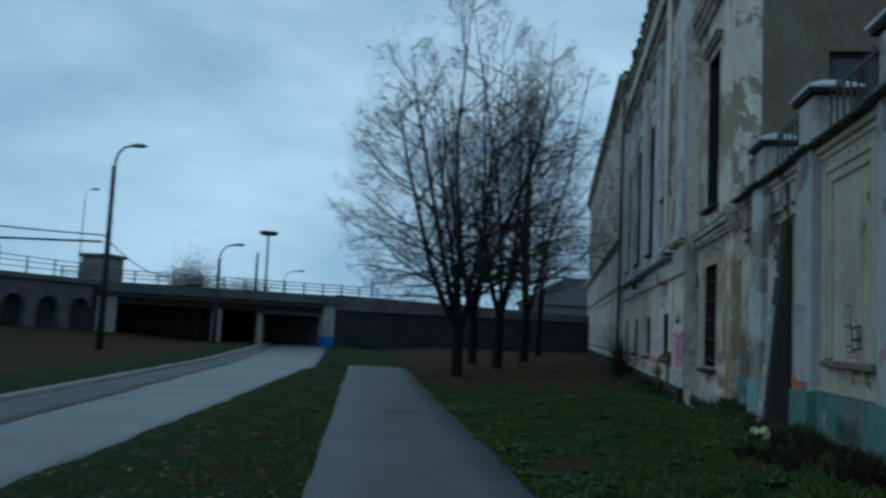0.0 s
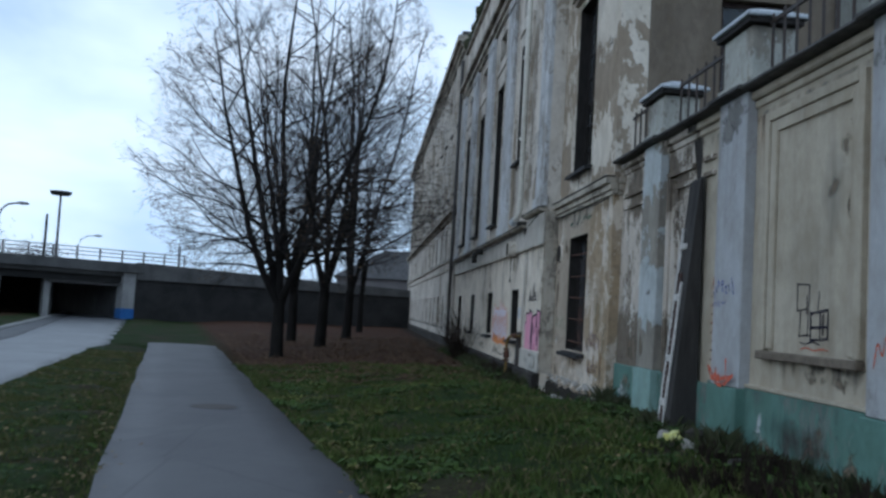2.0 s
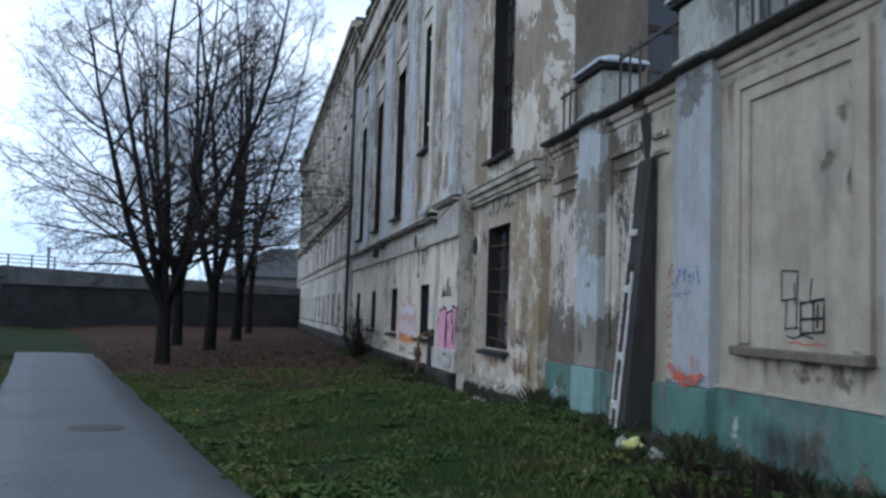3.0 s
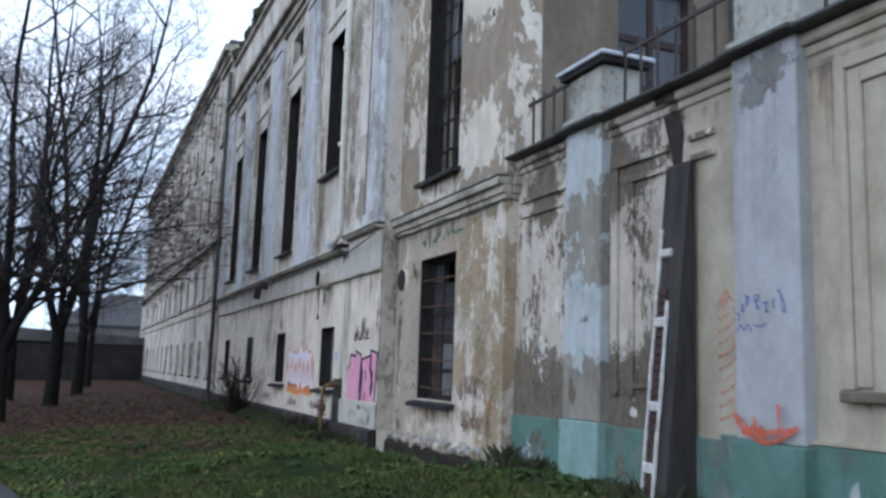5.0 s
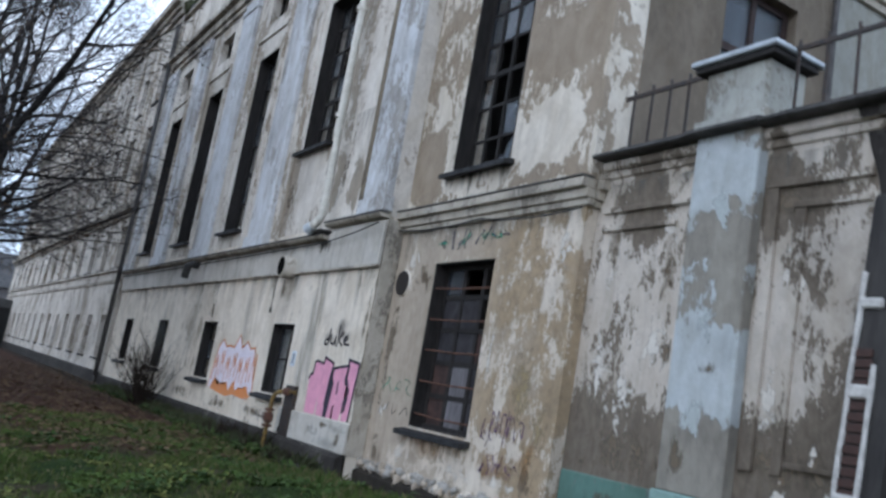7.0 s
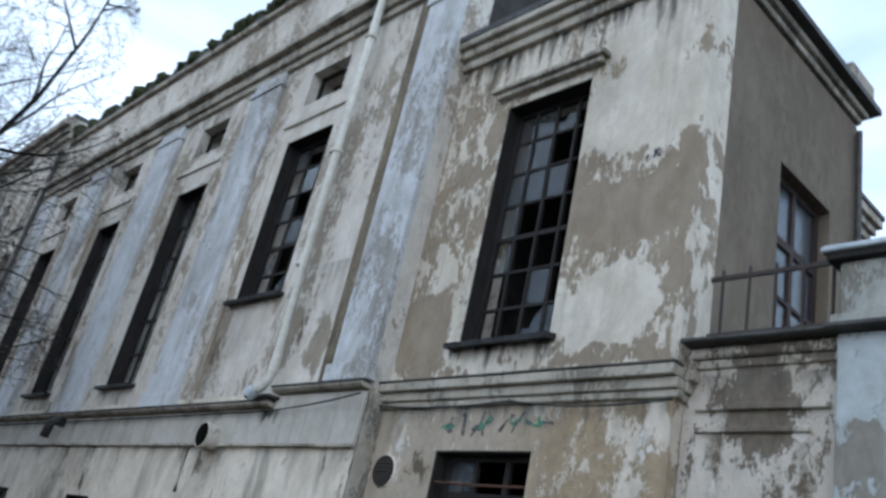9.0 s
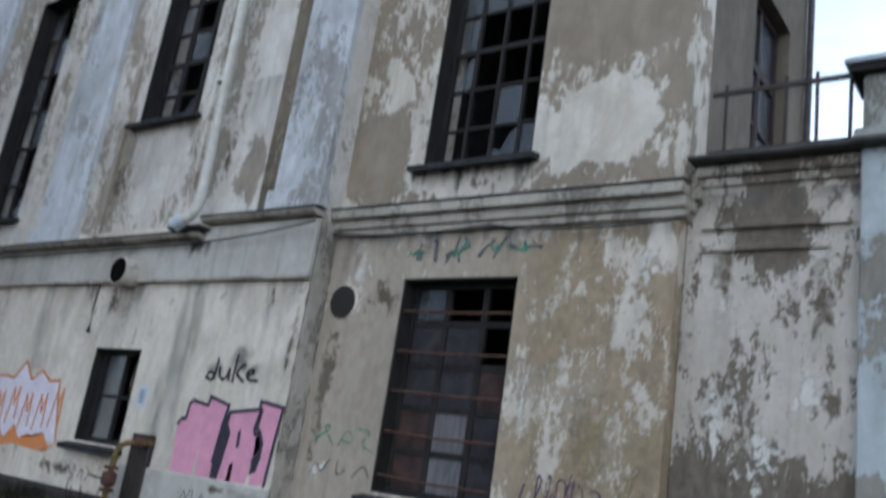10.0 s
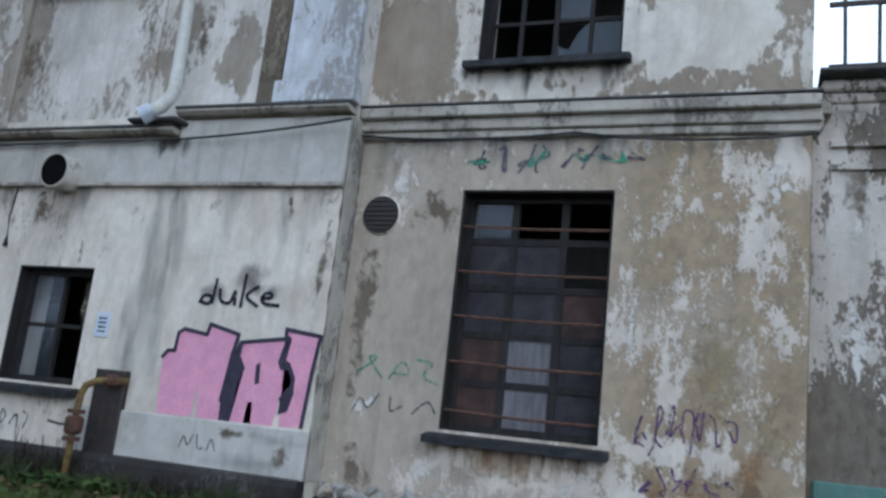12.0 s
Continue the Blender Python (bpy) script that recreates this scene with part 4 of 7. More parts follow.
box(BAY - 0.10, BAY + 0.05, 18.80, 20.58, 8.16, 8.24, 0.01, hood)
box(BAY - 0.16, BAY + 0.05, 18.74, 20.64, 8.24, 8.31, 0.01, hood)
part("moulding", hood, mat_mould, factory, "crumbling window hood")

for k, (o, name) in enumerate(zip(tall, mids)):
    gone = {(i, j) for i in range(3) for j in range(6) if (i * 5 + j * 3 + k * 4) % 4 in (0, 2)}
    window(*o, FACE, 3, 6, depth=0.24, missing=gone, thin=0.025, transom=o[2] + (o[3] - o[2]) / 3, label="tall dark factory window with broken panes")
for k, o in enumerate(small):
    window(*o, FACE, 2, 3 if k else 2, depth=0.16, missing=((0, 0), (0, 1)) if k % 2 == 0 else ((1, 0), (1, 2), (0, 1)), dull=(), boards={(0, 0): mat_board} if k else {(0, 0): mat_plank, (0, 1): mat_plank},
           label="small dark ground-floor window, glass mostly gone")
for k, o in enumerate(attic):
    own = panel_with_openings(*o, FACE + 0.2, FACE + 0.26, [(o[0] + 0.06, o[1] - 0.06, o[2] + 0.06, o[3] - 0.06)])
    part("window", own, mat_frame, factory, "empty attic window frame")
for k, o in enumerate(far_low + far_first + far_second + far_third):
    m = (o[0] + o[1]) / 2
    own = panel_with_openings(*o, FARFACE + 0.2, FARFACE + 0.26, [(o[0] + 0.06, m - 0.03, o[2] + 0.06, o[3] - 0.06), (m + 0.03, o[1] - 0.06, o[2] + 0.06, o[3] - 0.06)])
    win = part("window", own, mat_frame, factory)
    if k % 3 == 1:
        pane = part("pane", box(FARFACE + 0.225, FARFACE + 0.23, o[0] + 0.05, m - 0.03, o[2] + 0.05, o[3] - 0.05), mat_glass_dull, win)
        pane.visible_shadow = False
    part("sill", box(FARFACE - 0.08, FARFACE + 0.2, o[0] - 0.06, o[1] + 0.06, o[2] - 0.06, o[2] - 0.003), mat_sill, win)

# window in the gable wall
sx0, sx1, sz0, sz1 = side_open[0]
lights = [(a, b, c, d) for a, b in ((sx0 + 0.09, 5.99), (6.08, sx1 - 0.09)) for c, d in ((sz0 + 0.09, 5.72), (5.77, 6.42), (6.53, sz1 - 0.09))]
own = panel_with_openings(sx0, sx1, sz0, sz1, 17.50, 17.57, lights, "x")
side_win = part("window", own, mat_frame_side, factory, "red-brown casement window with blue-grey panes")
for (a, b) in ((sx0 + 0.09, 5.99), (6.08, sx1 - 0.09)):
    for (c, d) in ((sz0 + 0.09, 5.72), (5.77, 6.42), (6.53, sz1 - 0.09)):
        pane = part("pane", box(a, b, 17.53, 17.535, c, d), mat_glass_dull, side_win)
        pane.visible_shadow = False
part("downpipe", tube(((7.40, 17.28, 4.2), (7.42, 17.28, 9.0)), 0.045, 8), mat_pipe_dark, factory)

# downpipes, vents, cables on the street front
pipe = tube(((3.08, 23.60, 11.2), (3.08, 23.60, 8.5), (3.08, 23.56, 6.3), (3.08, 23.52, 4.24), (3.07, 23.55, 4.12), (3.03, 23.62, 4.00), (2.99, 23.70, 3.94)), 0.072, 14)
dp = part("downpipe", pipe, mat_pipe, factory, "pale painted downpipe ending above the ledge", True)
for z in (10.2, 7.9, 5.9):
    part("pipe_collar", tube(((3.08, 23.60, z), (3.08, 23.60, z + 0.07)), 0.10, 14), mat_pipe, dp)
part("pipe_shoe", tube(((3.0, 23.68, 3.95), (2.96, 23.78, 3.88)), [0.092, 0.10], 14), mat_cap, dp)
part("gutter_box", box(3.04, 3.30, 23.40, 24.05, 3.864, 3.91, 0.02), mat_pipe_dark, factory, "dark tin tray on the ledge")
dp2 = part("downpipe", tube(((3.08, 39.85, 0.4), (3.08, 39.85, 6.0), (3.08, 39.85, 12.6)), 0.075, 10), mat_pipe_dark, factory, "dark downpipe at the joint of the blocks", True)


def stub(y, z, r=0.16):
    """A short round vent pipe sticking out of the wall, a black plug near its end painting the dark bore."""
    own = bmesh.new()
    xs = (FACE, FACE - 0.26)
    rings = []
    for x, rr in ((xs[0], r), (xs[1], r), (xs[1], r * 0.9), (xs[0] - 0.03, r * 0.88)):
        rings.append([own.verts.new((x, y + rr * math.cos(a) + (FACE - x) * 0.0, z + rr * math.sin(a))) for a in [2 * math.pi * k / 20 for k in range(20)]])
    for a, b in zip(rings, rings[1:]):
        for k in range(20):
            own.faces.new((a[k], a[(k + 1) % 20], b[(k + 1) % 20], b[k]))
    bmesh.ops.recalc_face_normals(own, faces=own.faces)
    v = part("vent_pipe", own, mat_mould, factory, "short round vent pipe, dark inside", True)
    part("vent_mouth_plug", tube(((FACE - 0.03, y, z), (FACE - 0.252, y, z)), r * 0.895, 20), mat_mouth_shade, v, "black plug painting the dark of the mouth")


stub(24.9, 3.33, 0.2)
elbow = tube(((3.30, 31.1, 3.66), (3.08, 31.1, 3.66), (3.0, 31.12, 3.60), (2.98, 31.14, 3.30)), 0.09, 10)
part("vent_elbow", elbow, mat_vent, factory, "dark bent vent pipe", True)
own = tube(((BAY + 0.01, 21.20, 3.02), (BAY - 0.03, 21.20, 3.02)), 0.185, 24)
vent = part("vent_grille", own, mat_vent, factory, "round dark slatted vent in a pale rim")
for k in range(7):
    z = 3.02 - 0.14 + 0.047 * k
    half = math.sqrt(max(0.0, 0.17 ** 2 - (z - 3.02) ** 2))
    part("slat", box(BAY - 0.045, BAY - 0.032, 21.20 - half, 21.20 + half, z - 0.012, z + 0.010), mat_iron, vent)
rim = bmesh.new()
bmesh.ops.create_cone(rim, cap_ends=False, segments=28, radius1=0.205, radius2=0.19, depth=0.03, matrix=Matrix.Translation((BAY - 0.012, 21.20, 3.02)) @ Euler((0, radians(-90), 0)).to_matrix().to_4x4())
part("rim", rim, mat_bay_up, vent)


def sag(a, b, drop, steps=12):
    a, b = Vector(a), Vector(b)
    return [a.lerp(b, t / steps) - Vector((0, 0, 4 * drop * (t / steps) * (1 - t / steps))) for t in range(steps + 1)]


part("cable", tube(sag((BAY - 0.10, 17.3, 3.74), (BAY - 0.08, 19.3, 3.80), 0.06) + sag((BAY - 0.08, 19.4, 3.80), (BAY - 0.08, 21.5, 3.82), 0.05), 0.012, 5), mat_cable, factory)
part("cable", tube(sag((FACE - 0.2, 21.4, 3.84), (FACE - 0.1, 24.2, 3.70), 0.05) + sag((FACE - 0.1, 24.3, 3.70), (FACE - 0.1, 39.8, 3.68), 0.02), 0.013, 5), mat_cable, factory, "black cable slung along the band")
part("cable", tube(((FACE - 0.012, 25.62, 3.30), (FACE - 0.015, 25.66, 2.85), (FACE - 0.015, 25.63, 2.62)), 0.009, 5), mat_cable, factory)
part("plug", tube(((FACE - 0.02, 25.63, 2.62), (FACE - 0.02, 25.63, 2.52)), [0.012, 0.03], 6), mat_cable, factory)
part("notice", box(FACE - 0.015, FACE, 23.98, 24.16, 1.60, 1.86, 0.004), mat_sign, factory, "small pale blue notice plate")
bars_bm = bmesh.new()
for k in range(4):
    box(FACE - 0.017, FACE - 0.0155, 24.02, 24.12, 1.65 + 0.045 * k, 1.67 + 0.045 * k, 0.0, bars_bm)
part("notice_lines", bars_bm, mat_ink_faint, factory)
part("meter_plate", box(FACE - 0.075, FACE, 23.60, 23.98, 0.42, 1.28, 0.01), mat_iron, factory, "dark iron meter hatch by the gas pipe")

gas = thing("gas_pipe", "bent yellow gas pipe with a valve rising beside the wall", "gas pipe", at=(3.0, 23.88, 0.3))
part("pipe", tube(((3.0, 23.92, 0.0), (3.0, 23.92, 0.55), (3.0, 23.91, 1.0), (3.02, 23.88, 1.10), (3.06, 23.80, 1.15), (3.12, 23.68, 1.17), (3.27, 23.60, 1.18)), 0.036, 10), mat_yellow, gas, "", True)
part("valve", box(2.93, 3.07, 23.84, 24.00, 0.62, 0.80, 0.03), mat_rust, gas)
part("flange", tube(((3.0, 23.92, 0.56), (3.0, 23.92, 0.60)), 0.085, 12), mat_rust, gas)
part("flange", tube(((3.0, 23.92, 0.82), (3.0, 23.92, 0.86)), 0.085, 12), mat_rust, gas)
part("valve_handle", tube(((2.93, 23.92, 0.71), (2.85, 23.94, 0.71), (2.83, 24.08, 0.73)), 0.014, 6), mat_iron, gas)
part("union", tube(((3.10, 23.71, 1.165), (3.17, 23.64, 1.175)), 0.065, 10), mat_rust, gas)


# ---- the boundary wall with its pillars and railing ----
fence = thing("boundary_wall", "high cream rendered boundary wall with teal plinth and pilasters", "wall", at=(3.75, 5.0, 0.0))
WALLX = 3.75
CENTRES = [15.53, 12.73, 9.60, 6.40, 3.20, 0.0, -3.2, -6.4]
part("wall", box(WALLX, WALLX + 0.5, 13.9, 17.34, -0.3, 4.26), mat_fence_worn, fence, "flaked grey-white render")
part("wall", box(WALLX, WALLX + 0.5, -9.0, 13.9, -0.3, 4.26), mat_fence, fence, "cream render")
part("plinth", box(WALLX - 0.05, WALLX + 0.02, 13.4, 17.30, -0.3, 0.97, 0.012), mat_teal, fence, "faded teal plinth")
part("plinth", box(WALLX - 0.05, WALLX + 0.02, -9.0, 13.40, -0.3, 1.02, 0.012), mat_teal, fence, "teal painted plinth")
part("plinth_cap", box(WALLX - 0.062, WALLX + 0.02, -9.0, 12.40, 1.02, 1.06, 0.008), mat_fence, fence)
coping = prism(((-0.55, 4.295), (0.20, 4.295), (0.23, 4.31), (0.23, 4.335), (-0.55, 4.40)), (WALLX, -9.0, 17.30))
part("coping", coping, mat_coping, fence, "dark sheet-metal coping")
for a, b, m in ((13.98, 17.28, mat_fence_worn), (-9.0, 13.97, mat_fence)):
    part("moulding", box(WALLX - 0.08, WALLX + 0.02, a, b, 4.19, 4.293, 0.02), m, fence)
    part("moulding", box(WALLX - 0.03, WALLX + 0.02, a, b, 4.10, 4.187, 0.012), m, fence)
for k, c in enumerate(CENTRES):
    worn = k == 0
    part("pilaster", box(WALLX - 0.13, WALLX + 0.02, c - 0.37, c + 0.37, 1.0, 4.293, 0.012), mat_fence_pil_worn if worn else mat_fence_pil, fence, "pale blue-grey pilaster")
    part("pilaster_base", box(WALLX - 0.17, WALLX + 0.02, c - 0.39, c + 0.39, -0.3, 0.997, 0.012), mat_teal_light if worn else mat_teal, fence)
    up = 0.05 if worn else 0.15
    part("coping", prism(((0.10, 4.337), (0.25, 4.297), (0.27, 4.31), (0.27, 4.34), (0.10, 4.385)), (WALLX, c - 0.42, c + 0.42)), mat_coping, fence, "dark sheet-metal coping breaking forward")
    part("pillar_foot", box(WALLX - 0.15, WALLX + 0.46, c - 0.43, c + 0.43, 4.345, 4.47, 0.02), mat_pillar, fence)
    part("pillar", box(WALLX - 0.10, WALLX + 0.42, c - 0.37, c + 0.37, 4.47, 4.914 + up, 0.02), mat_pillar, fence, "square render pillar, stained")
    cap = bmesh.new()
    lo = [cap.verts.new((WALLX + x, c + y, 4.98 + up)) for x, y in ((-0.21, -0.50), (0.52, -0.50), (0.52, 0.50), (-0.21, 0.50))]
    hi = [cap.verts.new((v.co.x, v.co.y, 5.03 + up)) for v in lo]
    pk = [cap.verts.new((WALLX + 0.18 + x, c + y, 5.19 + up)) for x, y in ((-0.1, -0.14), (0.1, -0.14), (0.1, 0.14), (-0.1, 0.14))]
    cap.faces.new(list(reversed(lo)))
    cap.faces.new(pk)
    for i in range(4):
        j = (i + 1) % 4
        cap.faces.new((lo[i], lo[j], hi[j], hi[i]))
        cap.faces.new((hi[i], hi[j], pk[j], pk[i]))
    bmesh.ops.recalc_face_normals(cap, faces=cap.faces)
    bmesh.ops.bevel(cap, geom=list(cap.edges), offset=0.012, segments=1, affect="EDGES")
    part("pillar_cap", cap, mat_cap, fence, "pale zinc pyramid cap")
    # added dark board that darkens the underside of the cap
    part("cap_board", box(WALLX - 0.17, WALLX + 0.47, c - 0.46, c + 0.46, 4.915 + up, 4.978 + up, 0.008), mat_frame, fence, "dark inset board under the cap")


def framed_panel(y0, y1, z0, z1):
    """A plaster frame of two steps round a sunk field."""
    for inset, w, out in ((0.0, 0.10, 0.055), (0.10, 0.13, 0.03)):
        a, b, c, d = y0 + inset, y1 - inset, z0 + inset * 0.2, z1 - inset
        own = bmesh.new()
        box(WALLX - out, WALLX + 0.01, a, a + w, c, d, 0.008, own)
        box(WALLX - out, WALLX + 0.01, b - w, b, c, d, 0.008, own)
        box(WALLX - out - 0.002, WALLX + 0.01, a + w, b - w, d - w, d, 0.008, own)
        part("panel_frame", own, mat_fence, fence)
    own = box(WALLX - 0.09, WALLX + 0.01, y0 - 0.01, y1 + 0.01, z0 - 0.09, z0 - 0.005, 0.012)
    part("panel_sill", own, mat_fence_worn, fence, "mossy stained plaster sill")


for a, b in ((10.2, 12.06), (6.98, 9.02), (3.78, 5.82), (0.58, 2.62)):
    framed_panel(a, b, 1.44, 3.97)
# the broken frame of the bay next to the building
own = bmesh.new()
box(WALLX - 0.05, WALLX + 0.01, 13.45, 13.80, 3.74, 3.80, 0.006, own)
box(WALLX - 0.04, WALLX + 0.01, 13.45, 13.78, 3.54, 3.60, 0.006, own)
box(WALLX - 0.05, WALLX + 0.01, 14.10, 14.68, 1.37, 1.42, 0.006, own)
box(WALLX - 0.05, WALLX + 0.01, 14.12, 15.10, 3.72, 3.79, 0.006, own)
box(WALLX - 0.04, WALLX + 0.01, 14.12, 14.82, 3.52, 3.58, 0.006, own)
box(WALLX - 0.04, WALLX + 0.01, 14.98, 15.10, 1.30, 3.72, 0.006, own)
box(WALLX - 0.03, WALLX + 0.01, 14.70, 14.80, 1.30, 3.52, 0.006, own)
box(WALLX - 0.05, WALLX + 0.01, 15.98, 17.20, 3.70, 3.76, 0.006, own)
box(WALLX - 0.04, WALLX + 0.01, 16.15, 17.20, 3.50, 3.55, 0.006, own)
part("panel_frame", own, mat_fence_worn, fence, "broken plaster frame")
damp = bmesh.new()
damp_face = damp.faces.new([damp.verts.new((WALLX - 0.0835, y, z)) for y, z in ((14.27, 4.29), (13.96, 4.29), (13.95, 4.2), (14.24, 4.195))])
damp_face = damp.faces.new([damp.verts.new((WALLX - 0.003, y, z)) for y, z in ((14.22, 4.10), (13.95, 4.10), (13.90, 3.85), (13.93, 3.55), (14.06, 3.5), (14.10, 3.72), (14.17, 3.92))])
part("damp_streak", damp, mat_plinth, fence, "dark damp patch under the coping")

# brick buttress whose render has come off
buttress = thing("brick_buttress", "sloping brick buttress with dark sides and flaking white edges", "buttress", at=(3.5, 13.93, 0.1))
part("core", prism(((-0.0, -0.3), (0.37, -0.3), (0.36, 0.2), (0.05, 3.5), (0.0, 3.55)), (WALLX - 0.05, 13.70, 14.05)), mat_plank, buttress, "tarred dark core")


def slope_x(z):
    return WALLX - 0.05 - 0.36 + 0.31 * (z - 0.2) / 3.3


brick_bm = bmesh.new()
bmesh.ops.create_cube(brick_bm, size=1.0)
bmesh.ops.bevel(brick_bm, geom=list(brick_bm.edges), offset=0.06, segments=1, affect="EDGES")
brick_me = to_mesh("brick", brick_bm, mat_brick)
for k in range(27):
    z = 0.22 + 0.078 * k
    ob = new("brick", brick_me)
    ob.matrix_basis = Matrix.Translation((slope_x(z) + 0.012, 13.945 + 0.006 * ((k * 7) % 3 - 1), z + 0.035)) @ Euler((0, radians(5.4), 0)).to_matrix().to_4x4() @ Matrix.Diagonal((0.06, 0.13, 0.064, 1))
    ob.parent = buttress
    ob.matrix_parent_inverse = Matrix.Translation(-buttress.location)
for y, z0, z1 in ((14.03, 0.2, 2.9), (13.865, 0.2, 2.2)):
    own = bmesh.new()
    steps = 14
    pts = []
    for k in range(steps + 1):
        z = z0 + (z1 - z0) * k / steps
        pts.append((slope_x(z) - 0.015, y + 0.012 * noise.noise((z * 3, y * 5, 0)), z))
    part("edge_strip", tube(pts, [0.021 + 0.012 * noise.noise((p[2] * 5, 1, y)) for p in pts], 6), mat_white_wood, buttress, "flaking white render edge")
for z, h in ((0.62, 0.10), (1.18, 0.09), (1.95, 0.10), (2.62, 0.08)):
    own = box(slope_x(z) - 0.035, slope_x(z) + 0.03, 13.86, 14.035, z, z + h, 0.015)
    part("patch", own, mat_white_wood, buttress, "white render patch")

# iron railing on top of the wall
railing = thing("iron_railing", "thin black wrought-iron railing between the wall pillars", "railing", at=(4.0, 5.0, 4.4))
ends = [17.22] + [v for c in CENTRES for v in (c + 0.37, c - 0.37)]
for a, b in zip(ends[0::2], ends[1::2]):
    part("rail", box(WALLX + 0.07, WALLX + 0.10, b, a, 5.045, 5.09), mat_iron, railing)
    part("rail", box(WALLX + 0.07, WALLX + 0.10, b, a, 4.47, 4.495), mat_iron, railing)
    count = max(3, int((a - b) / 0.26))
    for k in range(count):
        y = b + (a - b) * (k + 0.5) / count
        part("baluster", tube(((WALLX + 0.085, y, 4.35), (WALLX + 0.085, y + 0.006 * ((k * 5) % 3 - 1), 5.15)), 0.017, 6), mat_iron, railing)
tagged(new("yard_floor", to_mesh("yard_floor", box(WALLX + 0.5, 60, -9, 17.35, 0.0, 0.28), mat_concrete_dark)), "bare concrete yard behind the boundary wall", "yard", kind="structure")

part("footing", box(3.16, 3.72, 13.40, 14.42, -0.25, 0.21, 0.03), mat_plinth, buttress, "dark concrete footing block")


# ---- stains and damage on the walls ----
def drips(y0, y1, z_top, count, long, wide, x, material, parent, seed, label=""):
    """Runs of dirt below an edge, thinning downwards and to the sides."""
    rng = random.Random(seed)
    own = bmesh.new()
    soft = own.loops.layers.uv.new("thickness")
    for k in range(count):
        y = y0 + (y1 - y0) * (k + rng.random()) / count
        w = wide * rng.uniform(0.6, 1.8) / 2
        ln = long * rng.uniform(0.3, 1.2)
        xx = x - 0.0012 - 0.00008 * k
        rows = []
        for i in range(4):
            t = i / 3
            rows.append([(own.verts.new((xx, y + e * w * (1 - 0.45 * t), z_top - ln * t)), (1 - t) * (1 if e == 0 else 0)) for e in (-1, 0, 1)])
        for a, c in zip(rows, rows[1:]):
            for e in range(2):
                q = (a[e], a[e + 1], c[e + 1], c[e])
                f = own.faces.new([v for v, _ in q])
                for loop, (_, fade) in zip(f.loops, q):
                    loop[soft].uv = (fade, 0)
    return tagged(part("stain", own, material, parent, label), kind="stuff")


def blot(y, z, ry, rz, x, material, parent, seed, lift=0.0025):
    """One irregular patch of dirt or bare render, thickest in its middle."""
    own = bmesh.new()
    soft = own.loops.layers.uv.new("thickness")
    mid = own.verts.new((x - lift, y, z))
    rim = []
    for k in range(24):
        a = 2 * math.pi * k / 24
        r = 1.35 * (1 + 0.45 * noise.noise((math.cos(a) * 1.3 + seed, math.sin(a) * 1.3, seed * 1.7)))
        rim.append(own.verts.new((x - lift, y + math.cos(a) * ry * r, z + math.sin(a) * rz * r)))
    for k in range(24):
        f = own.faces.new((mid, rim[k], rim[(k + 1) % 24]))
        for loop, fade in zip(f.loops, (1, 0, 0)):
            loop[soft].uv = (fade, 0)
    return part("stain", own, material, parent)


drips(10.3, 11.9, 1.37, 7, 0.3, 0.34, WALLX, mat_stain_dark, fence, 1, "dark runs under the sill")
drips(7.1, 8.9, 1.37, 14, 0.34, 0.20, WALLX, mat_stain_dark, fence, 2)
drips(10.2, 12.3, 4.04, 14, 0.5, 0.18, WALLX, mat_stain_grey, fence, 3)
drips(13.4, 17.2, 4.04, 22, 0.5, 0.22, WALLX, mat_stain_grey, fence, 4)
drips(12.10, 12.36, 4.0, 4, 1.5, 0.12, WALLX, mat_stain_rust, fence, 7)
drips(9.2, 13.2, 1.0, 9, 0.35, 0.30, WALLX - 0.05, mat_stain_grey, fence, 8)
blot(11.2, 0.6, 0.7, 0.25, WALLX - 0.052, mat_stain_dark, fence, 1.3)
blot(10.75, 2.9, 0.22, 0.55, WALLX, mat_stain_grey, fence, 2.2)
drips(23.4, 23.75, 3.74, 5, 0.5, 0.3, FACE - 0.05, mat_stain_dark, factory, 31)
drips(23.6, 39.5, 3.74, 46, 0.3, 0.4, FACE - 0.05, mat_stain_grey, factory, 11, "soot runs below the ledge")
drips(21.5, 39.5, 3.21, 34, 0.7, 0.45, FACE, mat_stain_grey, factory, 12)
drips(24.75, 25.05, 3.15, 4, 0.35, 0.08, FACE - 0.052, mat_stain_rust, factory, 14)
drips(19.0, 20.4, 0.98, 14, 0.4, 0.22, BAY, mat_stain_rust, factory, 15, "rusty runs below the sill")
drips(17.4, 21.4, 3.78, 26, 0.45, 0.2, BAY, mat_stain_grey, factory, 16)
drips(18.9, 20.5, 4.53, 10, 0.4, 0.16, BAY, mat_stain_dark, factory, 17)
drips(22.7, 39.5, 10.75, 44, 1.1, 0.3, FACE, mat_stain_grey, factory, 18)
drips(22.65, 23.5, 6.0, 4, 1.8, 0.3, FACE, mat_stain_grey, factory, 19)
drips(17.4, 21.4, 9.0, 24, 0.9, 0.25, BAY, mat_stain_dark, factory, 20)
drips(40.0, 79.0, 13.1, 70, 1.8, 0.5, FARFACE, mat_stain_grey, factory, 21)
drips(40.0, 79.0, 5.9, 60, 1.0, 0.4, FARFACE, mat_stain_grey, factory, 22)
for k, (y, z, ry, rz) in enumerate(((23.45, 4.9, 0.12, 0.7), (24.15, 5.0, 0.2, 0.5), (25.9, 4.8, 0.3, 0.5))):
    blot(y, z, ry, rz, FACE, mat_patch_brown, factory, 40.3 + k)
